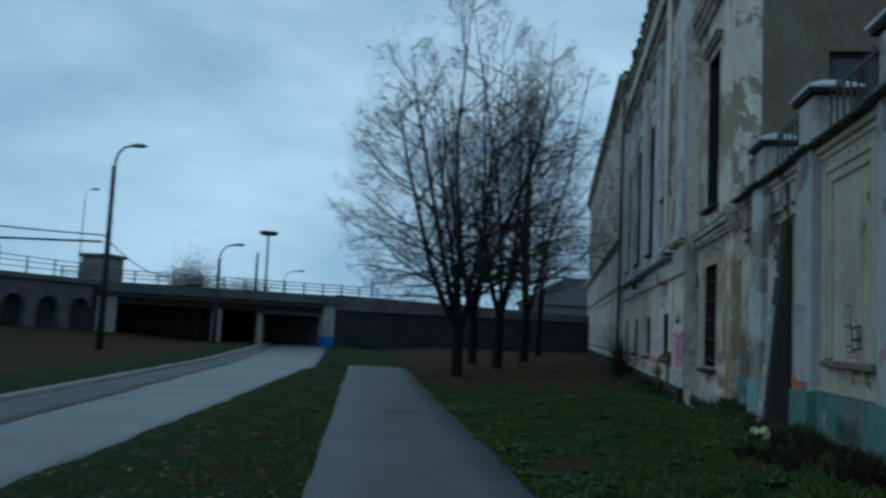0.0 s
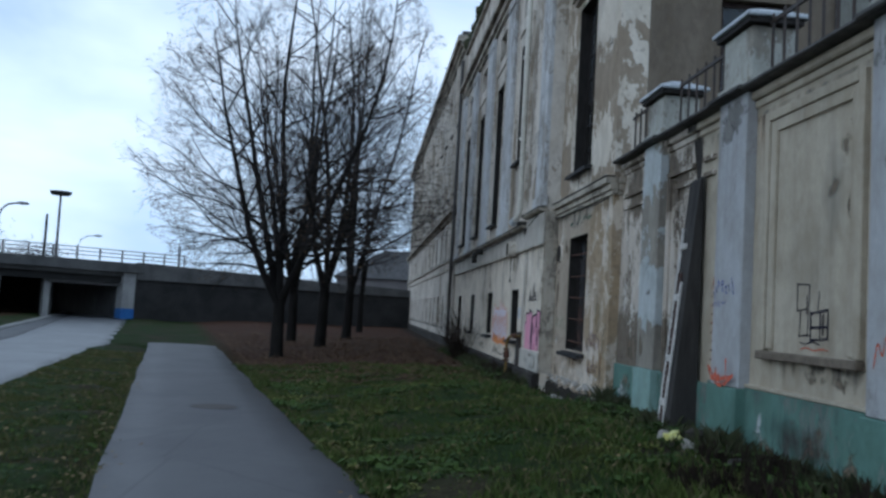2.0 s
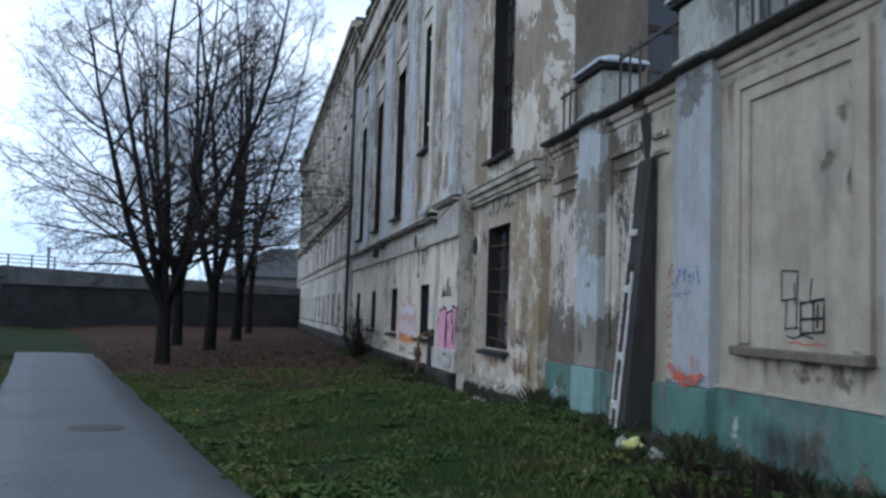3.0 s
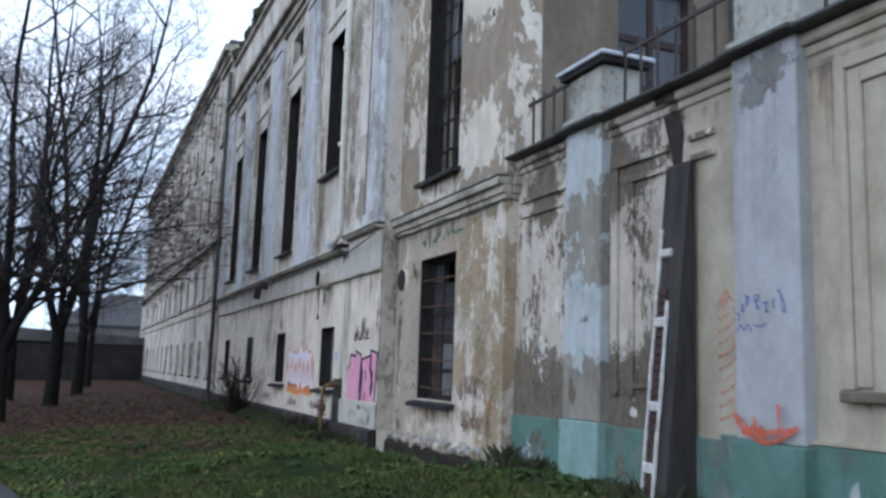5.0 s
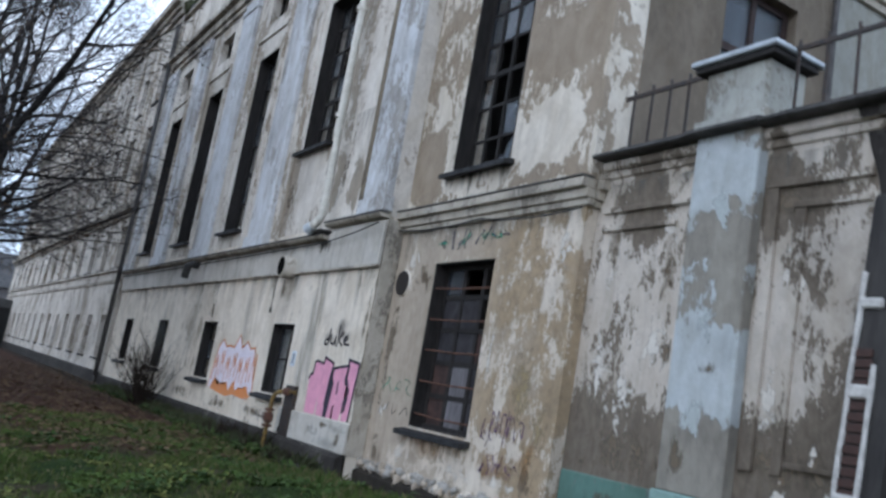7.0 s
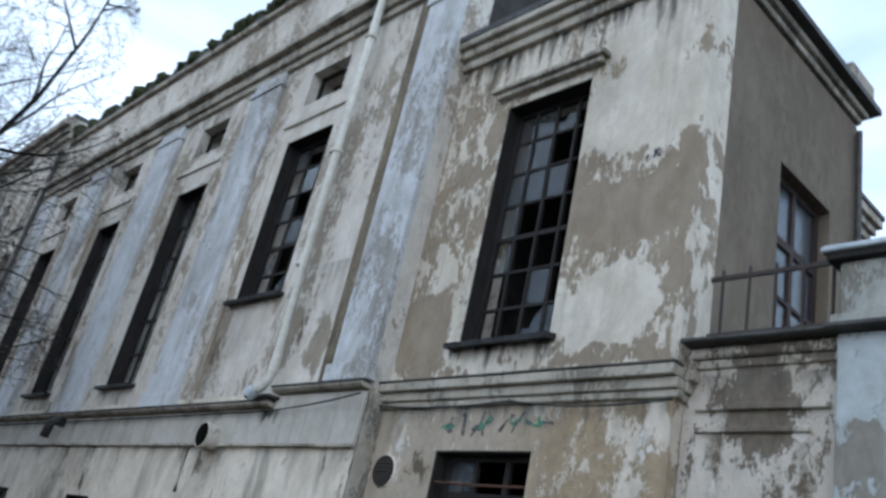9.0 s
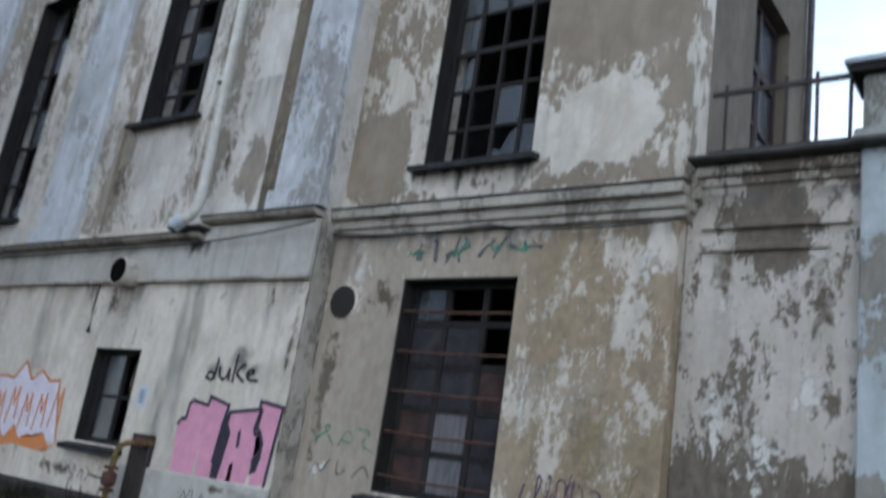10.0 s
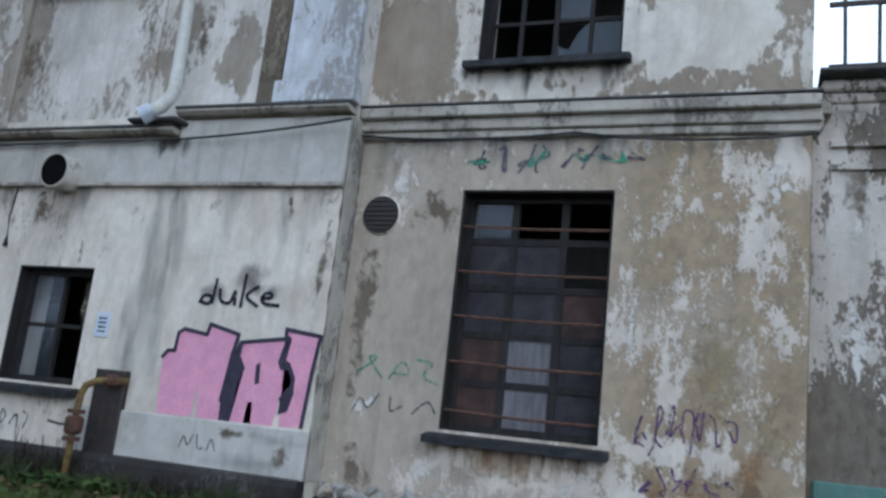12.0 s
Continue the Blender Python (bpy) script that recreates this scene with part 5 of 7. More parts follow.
# crumbled corner where the long front steps back to the corner bay
for name, x, y, r0, r1, seed in (("crack", BAY - 0.004, 21.492, 0.006, 0.026, 3.1), ("broken_edge", FACE + 0.004, 21.498, 0.004, 0.022, 8.4)):
    pts = [(x + 0.006 * noise.noise((0.4, k * 0.37, seed)), y + 0.008 * noise.noise((k * 0.41, 0.2, seed)), 0.46 + 0.055 * k) for k in range(54)]
    part(name, tube(pts, [r0 + r1 * max(0.0, noise.noise((k * 0.33, seed, 1.7))) for k in range(54)], 6), mat_strip, factory, "dark crumbling corner joint")

# patches where the wash holds or damp has come through: y, z, half width, half height
def patches(x, parent, seed, material, spots, lift=0.0014):
    for k, (y, z, ry, rz) in enumerate(spots):
        blot(y, z, ry, rz, x, material, parent, seed + k * 1.7, lift + 0.00025 * k)


patches(BAY, factory, 60.1, mat_patch_brown, ((21.28, 2.0, 0.16, 0.9), (21.2, 0.62, 0.2, 0.2), (17.75, 0.75, 0.22, 0.35), (20.6, 3.1, 0.3, 0.25)), 0.0012)
patches(BAY, factory, 62.4, mat_patch_ochre, ((18.0, 1.75, 0.3, 0.5), (17.62, 1.3, 0.14, 0.4)), 0.0022)
patches(BAY, factory, 64.9, mat_patch_rustwash, ((19.7, 0.78, 0.5, 0.16), (18.3, 0.75, 0.45, 0.2), (17.75, 0.95, 0.2, 0.3)), 0.0032)
patches(BAY, factory, 66.2, mat_patch_white, ((17.62, 3.35, 0.17, 0.38), (21.0, 3.35, 0.25, 0.22), (19.1, 0.62, 0.4, 0.12), (20.5, 0.68, 0.35, 0.13), (18.0, 0.62, 0.4, 0.12), (18.74, 2.0, 0.07, 0.5), (21.1, 1.2, 0.25, 0.15)), 0.0042)
patches(FACE, factory, 75.8, mat_stain_grey, ((23.62, 2.2, 0.22, 1.2), (23.75, 1.4, 0.15, 0.9), (26.9, 2.4, 0.25, 0.9), (30.6, 2.2, 0.3, 0.9), (22.1, 2.9, 0.12, 0.35), (33.5, 2.0, 0.3, 1.0)))
patches(FACE, factory, 131.0, mat_stain_grey, ((23.35, 2.75, 0.14, 0.5), (23.4, 1.9, 0.12, 0.6)), 0.0052)
patches(FACE, factory, 78.2, mat_patch_brown, ((24.55, 2.45, 0.06, 0.35), (24.35, 2.0, 0.05, 0.3), (21.62, 2.2, 0.06, 1.0), (22.05, 3.05, 0.05, 0.22)), 0.0035)
patches(FACE - 0.05, factory, 97.1, mat_patch_brown, ((21.72, 0.66, 0.22, 0.14), (22.3, 0.8, 0.25, 0.06)), 0.0012)
patches(FACE - 0.05, factory, 99.4, mat_stain_grey, ((22.1, 0.55, 0.5, 0.09), (21.8, 0.78, 0.3, 0.08)), 0.0022)
patches(FACE, factory, 103.4, mat_patch_brown, ((25.6, 0.7, 0.6, 0.15), (27.6, 0.65, 0.8, 0.16), (30.5, 0.7, 0.8, 0.18), (33.5, 0.7, 0.9, 0.2), (25.2, 3.0, 0.2, 0.25), (29.3, 2.6, 0.3, 0.4)), 0.0045)
patches(WALLX, fence, 82.5, mat_patch_brown, ((16.5, 1.15, 0.8, 0.22), (17.0, 3.3, 0.2, 0.3), (16.2, 3.05, 0.14, 0.45), (14.6, 1.35, 0.4, 0.3), (15.0, 3.6, 0.3, 0.2), (16.1, 2.2, 0.1, 0.25)), 0.0012)
patches(WALLX, fence, 85.7, mat_patch_white, ((16.6, 1.75, 0.35, 0.4), (16.3, 2.3, 0.25, 0.35), (17.0, 2.0, 0.2, 0.55), (17.0, 3.0, 0.14, 0.25), (16.2, 3.5, 0.2, 0.2), (16.75, 3.75, 0.15, 0.12), (14.75, 2.9, 0.15, 0.5), (14.9, 1.9, 0.12, 0.5)), 0.0028)
patches(WALLX, fence, 111.0, mat_patch_brown, ((11.05, 1.2, 0.3, 0.12), (10.6, 1.22, 0.25, 0.1), (10.55, 3.35, 0.1, 0.14), (10.75, 3.0, 0.12, 0.1), (10.45, 2.8, 0.06, 0.2), (10.4, 3.55, 0.12, 0.08)), 0.0030)
patches(WALLX - 0.05, fence, 114.0, mat_patch_brown, ((10.9, 0.62, 0.5, 0.22), (11.8, 0.4, 0.3, 0.2), (10.2, 0.45, 0.4, 0.25), (16.6, 0.7, 0.3, 0.2), (14.9, 0.5, 0.3, 0.25)), 0.0030)
patches(WALLX - 0.05, fence, 117.0, mat_patch_mint, ((16.8, 0.55, 0.25, 0.25), (12.0, 0.7, 0.2, 0.2)), 0.0045)
patches(WALLX - 0.13, fence, 119.0, mat_patch_brown, ((9.55, 3.6, 0.3, 0.25), (9.7, 3.1, 0.15, 0.3)), 0.0038)
patches(WALLX - 0.13, fence, 90.2, mat_patch_mint, ((15.55, 1.7, 0.22, 0.28), (15.5, 3.5, 0.25, 0.3), (15.6, 2.5, 0.2, 0.2)), 0.0020)
patches(WALLX - 0.13, fence, 93.0, mat_patch_brown, ((15.7, 1.25, 0.12, 0.2), (15.45, 2.1, 0.2, 0.12)), 0.0030)
patches(WALLX - 0.13, fence, 121.0, mat_patch_grey, ((12.73, 4.1, 0.36, 0.16), (12.85, 3.95, 0.2, 0.2), (9.6, 4.08, 0.36, 0.18)), 0.0042)
patches(WALLX, fence, 124.0, mat_patch_white, ((14.72, 1.14, 0.09, 0.18), (16.05, 1.05, 0.14, 0.07), (14.45, 1.55, 0.05, 0.25), (14.3, 1.2, 0.08, 0.16)), 0.0044)
patches(WALLX, fence, 127.0, mat_patch_brown, ((16.6, 1.3, 0.7, 0.2), (14.9, 1.4, 0.3, 0.18)), 0.0060)
for z0, k in ((0.36, 0), (0.40, 1)):
    crumb = bmesh.new()
    rng = random.Random(50 + k)
    for _ in range(90):
        y = rng.uniform(17.45, 21.5)
        sz = rng.uniform(0.02, 0.075)
        bmesh.ops.create_icosphere(crumb, subdivisions=1, radius=1.0, matrix=Matrix.Translation((BAY - rng.uniform(0.0, 0.07), y, z0 + rng.uniform(-0.03, 0.05))) @ Euler((rng.random() * 3, rng.random() * 3, 0)).to_matrix().to_4x4() @ Matrix.Diagonal((sz, sz * 1.8, sz * 0.8, 1)))
    tagged(part("crumbled_edge", crumb, mat_stone if k else mat_bay_low, factory, "crumbling plaster edge"), kind="stuff")


# ---- trees ----
def tree(name, base, height, trunk_r, seed, limbs, label, lean=(0, 0), first_fork=1.4, spread=0.62, density=1.0, wide=4.0):
    """A bare tree: tapered trunk that forks low into upright limbs, branches and fine twigs, with a few dry leaves left on."""
    rng = random.Random(seed)
    sets = {"trunk": ([], []), "crown": ([], [])}
    leaves_v, leaves_f = [], []

    def add_tube(which, pts, r0, r1, sides):
        vs, fs = sets[which]
        start = len(vs)
        k = len(pts)
        for i, p in enumerate(pts):
            d = (pts[min(i + 1, k - 1)] - pts[max(i - 1, 0)]).normalized()
            side = d.cross(Vector((0.31, 0.87, 0.38)))
            side.normalize()
            over = side.cross(d)
            r = r0 + (r1 - r0) * i / (k - 1)
            for s in range(sides):
                a = 2 * math.pi * s / sides
                vs.append(tuple(p + (side * math.cos(a) + over * math.sin(a)) * r))
        for i in range(k - 1):
            for s in range(sides):
                a, b = start + i * sides + s, start + i * sides + (s + 1) % sides
                fs.append((a, b, b + sides, a + sides))

    def in_crown(p):
        """Whether a twig is still inside the egg-shaped outline that the crown has grown to."""
        up = (p.z - base[2]) / height
        if up > 1.0:
            return False
        full = min(1.0, 0.25 + max(0.0, up - 0.1) / 0.30) if up < 0.42 else math.sqrt(max(0.0, 1 - ((up - 0.42) / 0.60) ** 2))
        bearing = math.atan2(p.y - base[1], p.x - base[0])
        lobe = 1 + 0.35 * noise.noise((math.cos(bearing) * 1.6 + seed, math.sin(bearing) * 1.6, up * 5.0))
        return math.hypot(p.x - base[0] - lean[0] * (p.z - base[2]), p.y - base[1] - lean[1] * (p.z - base[2])) < wide * full * lobe

    def wander(p, d, length, steps, jitter, lift):
        pts = [p.copy()]
        for k in range(steps):
            if k and not in_crown(p):
                break
            d = (d + Vector((rng.uniform(-jitter, jitter), rng.uniform(-jitter, jitter), rng.uniform(-jitter, jitter) + lift))).normalized()
            p = p + d * (length / steps)
            pts.append(p)
        return pts, d

    def branch_off(d, angle):
        side = d.cross(Vector((rng.uniform(-1, 1), rng.uniform(-1, 1), rng.uniform(-1, 1))))
        side.normalize()
        return (d * math.cos(angle) + side * math.sin(angle)).normalized()

    def grow(p, d, length, r, level):
        steps, sides = ((7, 9), (6, 6), (5, 4), (4, 3), (3, 3))[level]
        jitter, lift = ((0.10, 0.13), (0.20, 0.05), (0.28, 0.02), (0.34, 0.0), (0.42, -0.05))[level]
        pts, _ = wander(p, d, length, steps, jitter, lift)
        add_tube("trunk" if level < 2 else "crown", pts, r, max(0.0028, r * (0.08, 0.2, 0.3, 0.5, 0.5)[level]), sides)
        if level == 4:
            if rng.random() < 0.42:
                q = pts[-1]
                s = rng.uniform(0.018, 0.038)
                i0 = len(leaves_v)
                e1 = Vector((rng.uniform(-1, 1), rng.uniform(-1, 1), rng.uniform(-1, 1))).normalized() * s
                e2 = e1.orthogonal().normalized() * s * 0.7
                leaves_v.extend([tuple(q), tuple(q + e1 + e2), tuple(q + e1 * 2), tuple(q + e1 - e2)])
                leaves_f.append((i0, i0 + 1, i0 + 2, i0 + 3))
            return
        count = max(2, round((14, 8, 6, 3)[level] * density * rng.uniform(0.85, 1.2)))
        for k in range(count):
            t = ((k + rng.random()) / count) ** (1.65 if level == 0 else 1.0)
            t = (0.12, 0.2, 0.2, 0.25)[level] + (1 - (0.12, 0.2, 0.2, 0.25)[level]) * t
            runs = len(pts) - 1
            i = min(int(t * runs), runs - 1)
            q = pts[i].lerp(pts[i + 1], t * runs - i)
            if level > 0 and not in_crown(q):
                continue
            dd = (pts[i + 1] - pts[i]).normalized()
            angle = (rng.uniform(0.7, 1.25) if t > 0.35 else rng.uniform(0.95, 1.5)) if level == 0 else rng.uniform(0.45, 1.0)
            share = (0.46, 0.50, 0.50, 0.52)[level] * (1.15 - (0.72, 0.55, 0.5, 0.4)[level] * t)
            grow(q, branch_off(dd, angle), length * share * rng.uniform(0.7, 1.2), max(0.0030, r * (0.34, 0.34, 0.40, 0.52)[level] * (1.1 - 0.5 * t)), level + 1)

    root = Vector(base) - Vector((0, 0, 0.25))
    fork = Vector(base) + Vector((lean[0] * first_fork, lean[1] * first_fork, first_fork))
    low_pts = [root, Vector(base) + Vector((0, 0, 0.12)), Vector(base).lerp(fork, 0.5), fork]
    add_tube("trunk", low_pts[:2], trunk_r * 1.45, trunk_r * 1.12, 10)
    add_tube("trunk", low_pts[1:], trunk_r * 1.12, trunk_r * 0.92, 10)
    for k in range(limbs):
        a = 2 * math.pi * (k + rng.uniform(-0.2, 0.2)) / limbs + seed
        tilt = spread * rng.uniform(0.35, 1.0) * (0.25 if k == 0 else 1.0)
        d = Vector((math.cos(a) * math.sin(tilt) + lean[0], math.sin(a) * math.sin(tilt) + lean[1], math.cos(tilt))).normalized()
        start = Vector(base).lerp(fork, 1.0 if k < 2 else rng.uniform(0.75, 1.0))
        grow(start, d, (height - first_fork) * rng.uniform(0.82, 1.05) * (1.0 if k == 0 else 0.92), trunk_r * rng.uniform(0.5, 0.68), 0)
    ob = thing(name, label, "tree", "bare trees on the verge", at=base)
    for pname, (vs, fs) in sets.items():
        me = bpy.data.meshes.new(pname)
        me.from_pydata(vs, [], fs)
        me.materials.append(mat_bark if pname == "trunk" else mat_twig)
        for p in me.polygons:
            p.use_smooth = True
        o = new(pname, me)
        o.parent = ob
        o.matrix_parent_inverse = Matrix.Translation(-ob.location)
    if leaves_f:
        me = bpy.data.meshes.new("dry_leaves")
        me.from_pydata(leaves_v, [], leaves_f)
        me.materials.append(mat_dryleaf)
        o = new("dry_leaves", me)
        o.parent = ob
        o.matrix_parent_inverse = Matrix.Translation(-ob.location)
        tagged(o, kind="stuff")
    return ob


tree("tree", on_ground(-3.1, 30.3), 13.4, 0.195, 11, 6, "bare dark tree forking low over leaf litter", (-0.02, 0.0), 1.7, 0.58, 1.05, 5.1)
tree("tree", on_ground(-2.05, 35.6), 15.2, 0.20, 23, 4, "bare upright tree with fine twigs over leaf litter", (0.02, 0.0), 2.2, 0.42, 0.88, 4.2)
tree("tree", on_ground(-3.5, 40.2), 16.8, 0.20, 37, 4, "bare slender tree behind the forked one", (-0.01, 0.0), 2.0, 0.46, 0.87, 4.9)
tree("tree", on_ground(-1.3, 45.5), 18.2, 0.22, 41, 4, "bare tree with a straight dark trunk", (0.02, 0.0), 2.4, 0.42, 0.87, 4.8)
tree("tree", on_ground(-0.75, 57.0), 15.0, 0.18, 53, 3, "bare young tree far along the verge", (0.0, 0.0), 2.4, 0.36, 0.80, 3.8)


def bush(name, base, height, count, seed, label):
    rng = random.Random(seed)
    own = bmesh.new()
    for k in range(count):
        p = Vector(base) + Vector((rng.uniform(-0.25, 0.15), rng.uniform(-0.4, 0.4), -0.05))
        d = Vector((rng.uniform(-0.5, 0.3), rng.uniform(-0.6, 0.6), 1)).normalized()
        pts = [p]
        n = 4
        ln = height * rng.uniform(0.5, 1.0)
        for i in range(n):
            d = (d + Vector((rng.uniform(-0.25, 0.25), rng.uniform(-0.25, 0.25), 0.0))).normalized()
            pts.append(pts[-1] + d * ln / n)
            for _ in range(2):
                e = (d + Vector((rng.uniform(-1, 1), rng.uniform(-1, 1), rng.uniform(-0.3, 0.8))) * 0.8).normalized()
                tube((pts[-1], pts[-1] + e * ln * 0.22, pts[-1] + e * ln * 0.34 + Vector((0, 0, 0.05))), [0.006, 0.004, 0.003], 3, own, False)
        tube(pts, [0.014, 0.011, 0.009, 0.007, 0.004], 3, own, False)
    ob = tagged(new(name, to_mesh(name, own, mat_stalk)), label, "shrub")
    return ob


bush("shrub", on_ground(2.75, 31.4), 1.5, 60, 5, "leafless brown shrub against the dark plinth")
bush("shrub", on_ground(2.95, 24.1), 0.4, 12, 6, "dead weed stalks round the gas pipe")


# ---- the overpass and its ramps ----
bridge = thing("road_overpass", "low concrete road overpass with iron parapet and graffiti", "bridge", at=(-24.0, 63.0, -0.3))
A, B, C = Vector((-31.0, 57.0)), Vector((-17.4, 67.6)), Vector((6.0, 76.0))
along = (B - A).normalized()
back = Vector((-along.y, along.x))
SPAN = (B - A).length


def slab(points, z0, z1, tops=None):
    """An upright prism over a plan outline; tops gives each corner its own top."""
    own = bmesh.new()
    lo = [own.verts.new((p[0], p[1], z0)) for p in points]
    hi = [own.verts.new((p[0], p[1], tops[i] if tops else z1)) for i, p in enumerate(points)]
    own.faces.new(list(reversed(lo)))
    own.faces.new(hi)
    k = len(points)
    for i in range(k):
        own.faces.new((lo[i], lo[(i + 1) % k], hi[(i + 1) % k], hi[i]))
    bmesh.ops.recalc_face_normals(own, faces=own.faces)
    return own


def quad(s0, s1, d0, d1):
    return [A + along * s0 + back * d0, A + along * s1 + back * d0, A + along * s1 + back * d1, A + along * s0 + back * d1]


part("deck", slab(quad(-3, SPAN + 4, 0, 16), 3.45, 4.25), mat_concrete, bridge)
part("edge_beam", slab(quad(-3, SPAN + 4, -0.35, 0.0), 3.75, 4.45), mat_concrete, bridge, "pale streaked edge beam")
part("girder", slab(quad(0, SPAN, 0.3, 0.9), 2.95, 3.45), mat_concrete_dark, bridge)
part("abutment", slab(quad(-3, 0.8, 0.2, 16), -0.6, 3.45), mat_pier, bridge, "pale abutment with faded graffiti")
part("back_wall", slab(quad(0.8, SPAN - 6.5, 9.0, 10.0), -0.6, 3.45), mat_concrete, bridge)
# added dark wall across the road opening, giving it the look of deep shade
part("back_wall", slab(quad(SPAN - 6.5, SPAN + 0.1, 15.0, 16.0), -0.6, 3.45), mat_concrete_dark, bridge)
part("lintel", slab(quad(SPAN - 5.6, SPAN - 0.75, 0.9, 1.4), 2.75, 3.45), mat_pier, bridge)
part("pier", slab(quad(SPAN - 5.85, SPAN - 5.45, 0.9, 1.4), -0.6, 3.45), mat_pier, bridge)
for s, d, m in ((8.1, 0.4, mat_pier), (8.1, 6.0, mat_concrete), (10.6, 9.0, mat_pier), (12.4, 3.0, mat_concrete)):
    part("pier", slab(quad(s - 0.3, s + 0.3, d, d + 0.9), -0.6, 3.45), m, bridge)
part("pier", slab(quad(SPAN - 0.75, SPAN + 0.15, -0.1, 1.0), 1.15, 3.75), mat_pier, bridge, "pale pier end")
part("pier", slab(quad(SPAN - 0.77, SPAN + 0.17, -0.12, 1.0), -0.6, 1.15), mat_blue, bridge, "bright blue painted pier foot")
part("tunnel_wall", slab(quad(SPAN - 0.4, SPAN + 0.1, 1.0, 15), -0.6, 3.45), mat_concrete, bridge)
for s in np.arange(-3, SPAN + 4, 1.6):
    p = A + along * float(s) + back * -0.2
    part("parapet_post", box(p.x - 0.05, p.x + 0.05, p.y - 0.05, p.y + 0.05, 4.45, 5.3), mat_concrete, bridge)
for z in (4.75, 5.02, 5.28):
    p, q = A + along * -3 + back * -0.2, A + along * (SPAN + 4) + back * -0.2
    part("parapet_rail", tube(((p.x, p.y, z), (q.x, q.y, z)), 0.035, 5), mat_concrete, bridge)

bridge.location.z -= 0.62

right = thing("retaining_wall", "long dark sooty retaining wall beyond the trees", "retaining wall", at=(-6.0, 71.0, -0.3))
n2 = (C - B).normalized()
b2 = Vector((-n2.y, n2.x))
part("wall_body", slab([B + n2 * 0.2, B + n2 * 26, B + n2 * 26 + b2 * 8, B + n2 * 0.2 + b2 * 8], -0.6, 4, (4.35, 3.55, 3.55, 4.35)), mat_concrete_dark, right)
part("coping", slab([B + n2 * 0.2 - b2 * 0.15, B + n2 * 26 - b2 * 0.15, B + n2 * 26 + b2 * 0.5, B + n2 * 0.2 + b2 * 0.5], 3.3, 4, (4.55, 3.75, 3.75, 4.55)), mat_concrete, right, "pale concrete coping")
right.location.z -= 0.62
ramp_wall = thing("arched_ramp_wall", "weathered concrete ramp wall with a row of arched niches", "retaining wall", at=(-32.0, 44.0, 0.2))
L0 = Vector((-36.0, 26.0))
rd = (A - L0).normalized()
rb = Vector((-rd.y, rd.x))
RL = (A - L0).length
# darker concrete behind the niches puts recess shade into the colour
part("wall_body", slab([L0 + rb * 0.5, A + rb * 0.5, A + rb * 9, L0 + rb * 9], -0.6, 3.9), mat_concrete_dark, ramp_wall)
for s0 in np.arange(0.0, RL - 2.5, 3.0):
    s0 = float(s0)
    for k in range(10):
        u = (k + 0.5) / 10 * 2 - 1
        foot = 2.0 + 0.95 * math.sqrt(max(0.0, 1 - u * u))
        p, q = L0 + rd * (s0 + 0.9 + 0.21 * k), L0 + rd * (s0 + 0.9 + 0.21 * (k + 1))
        part("arch_stone", slab([p, q, q + rb * 0.5, p + rb * 0.5], foot, 3.9), mat_concrete, ramp_wall)
    p, q = L0 + rd * s0, L0 + rd * (s0 + 0.9)
    part("niche_pier", slab([p, q, q + rb * 0.5, p + rb * 0.5], -0.6, 3.9), mat_concrete, ramp_wall)
part("coping", slab([L0 - rb * 0.2, A - rb * 0.2, A + rb * 0.6, L0 + rb * 0.6], 3.9, 4.25), mat_concrete, ramp_wall)
for z in (4.6, 4.95, 5.25):
    part("parapet_rail", tube(((L0.x, L0.y, z), (A.x, A.y, z)), 0.03, 5), mat_concrete, ramp_wall)
for s in np.arange(0, RL, 2.4):
    p = L0 + rd * float(s) + rb * 0.2
    part("parapet_post", box(p.x - 0.04, p.x + 0.04, p.y - 0.04, p.y + 0.04, 4.25, 5.3), mat_concrete, ramp_wall)

ramp_wall.location.z -= 0.4


def street_lamp(base, height, arm, label, group="street lamps", r=0.11):
    ob = thing("street_lamp", label, "street lamp", group, at=base)
    x, y, z = base[0], base[1], base[2] - 0.012 * base[1]
    part("post", tube(((x, y, z - 0.3), (x, y, z + height * 0.55), (x, y, z + height)), [r * 1.35, r, r * 0.75], 10), mat_pole, ob, "", True)
    if arm:
        ax, ay = arm
        part("arm", tube(((x, y, z + height - 0.1), (x + ax * 0.15, y + ay * 0.15, z + height + 0.55), (x + ax * 0.5, y + ay * 0.5, z + height + 0.9), (x + ax, y + ay, z + height + 1.0)), r * 0.4, 8), mat_pole, ob, "", True)
        d = Vector((ax, ay, 0)).normalized()
        own = bmesh.new()
        bmesh.ops.create_uvsphere(own, u_segments=12, v_segments=6, radius=1.0, matrix=Matrix.Translation((x + ax + d.x * 0.3, y + ay + d.y * 0.3, z + height + 1.02)) @ Matrix.Rotation(math.atan2(d.y, d.x), 4, "Z") @ Matrix.Diagonal((0.42, 0.16, 0.11, 1)))
        part("lamp_head", own, mat_lamp_head, ob, "grey cobra lamp head, unlit", True)
    return ob


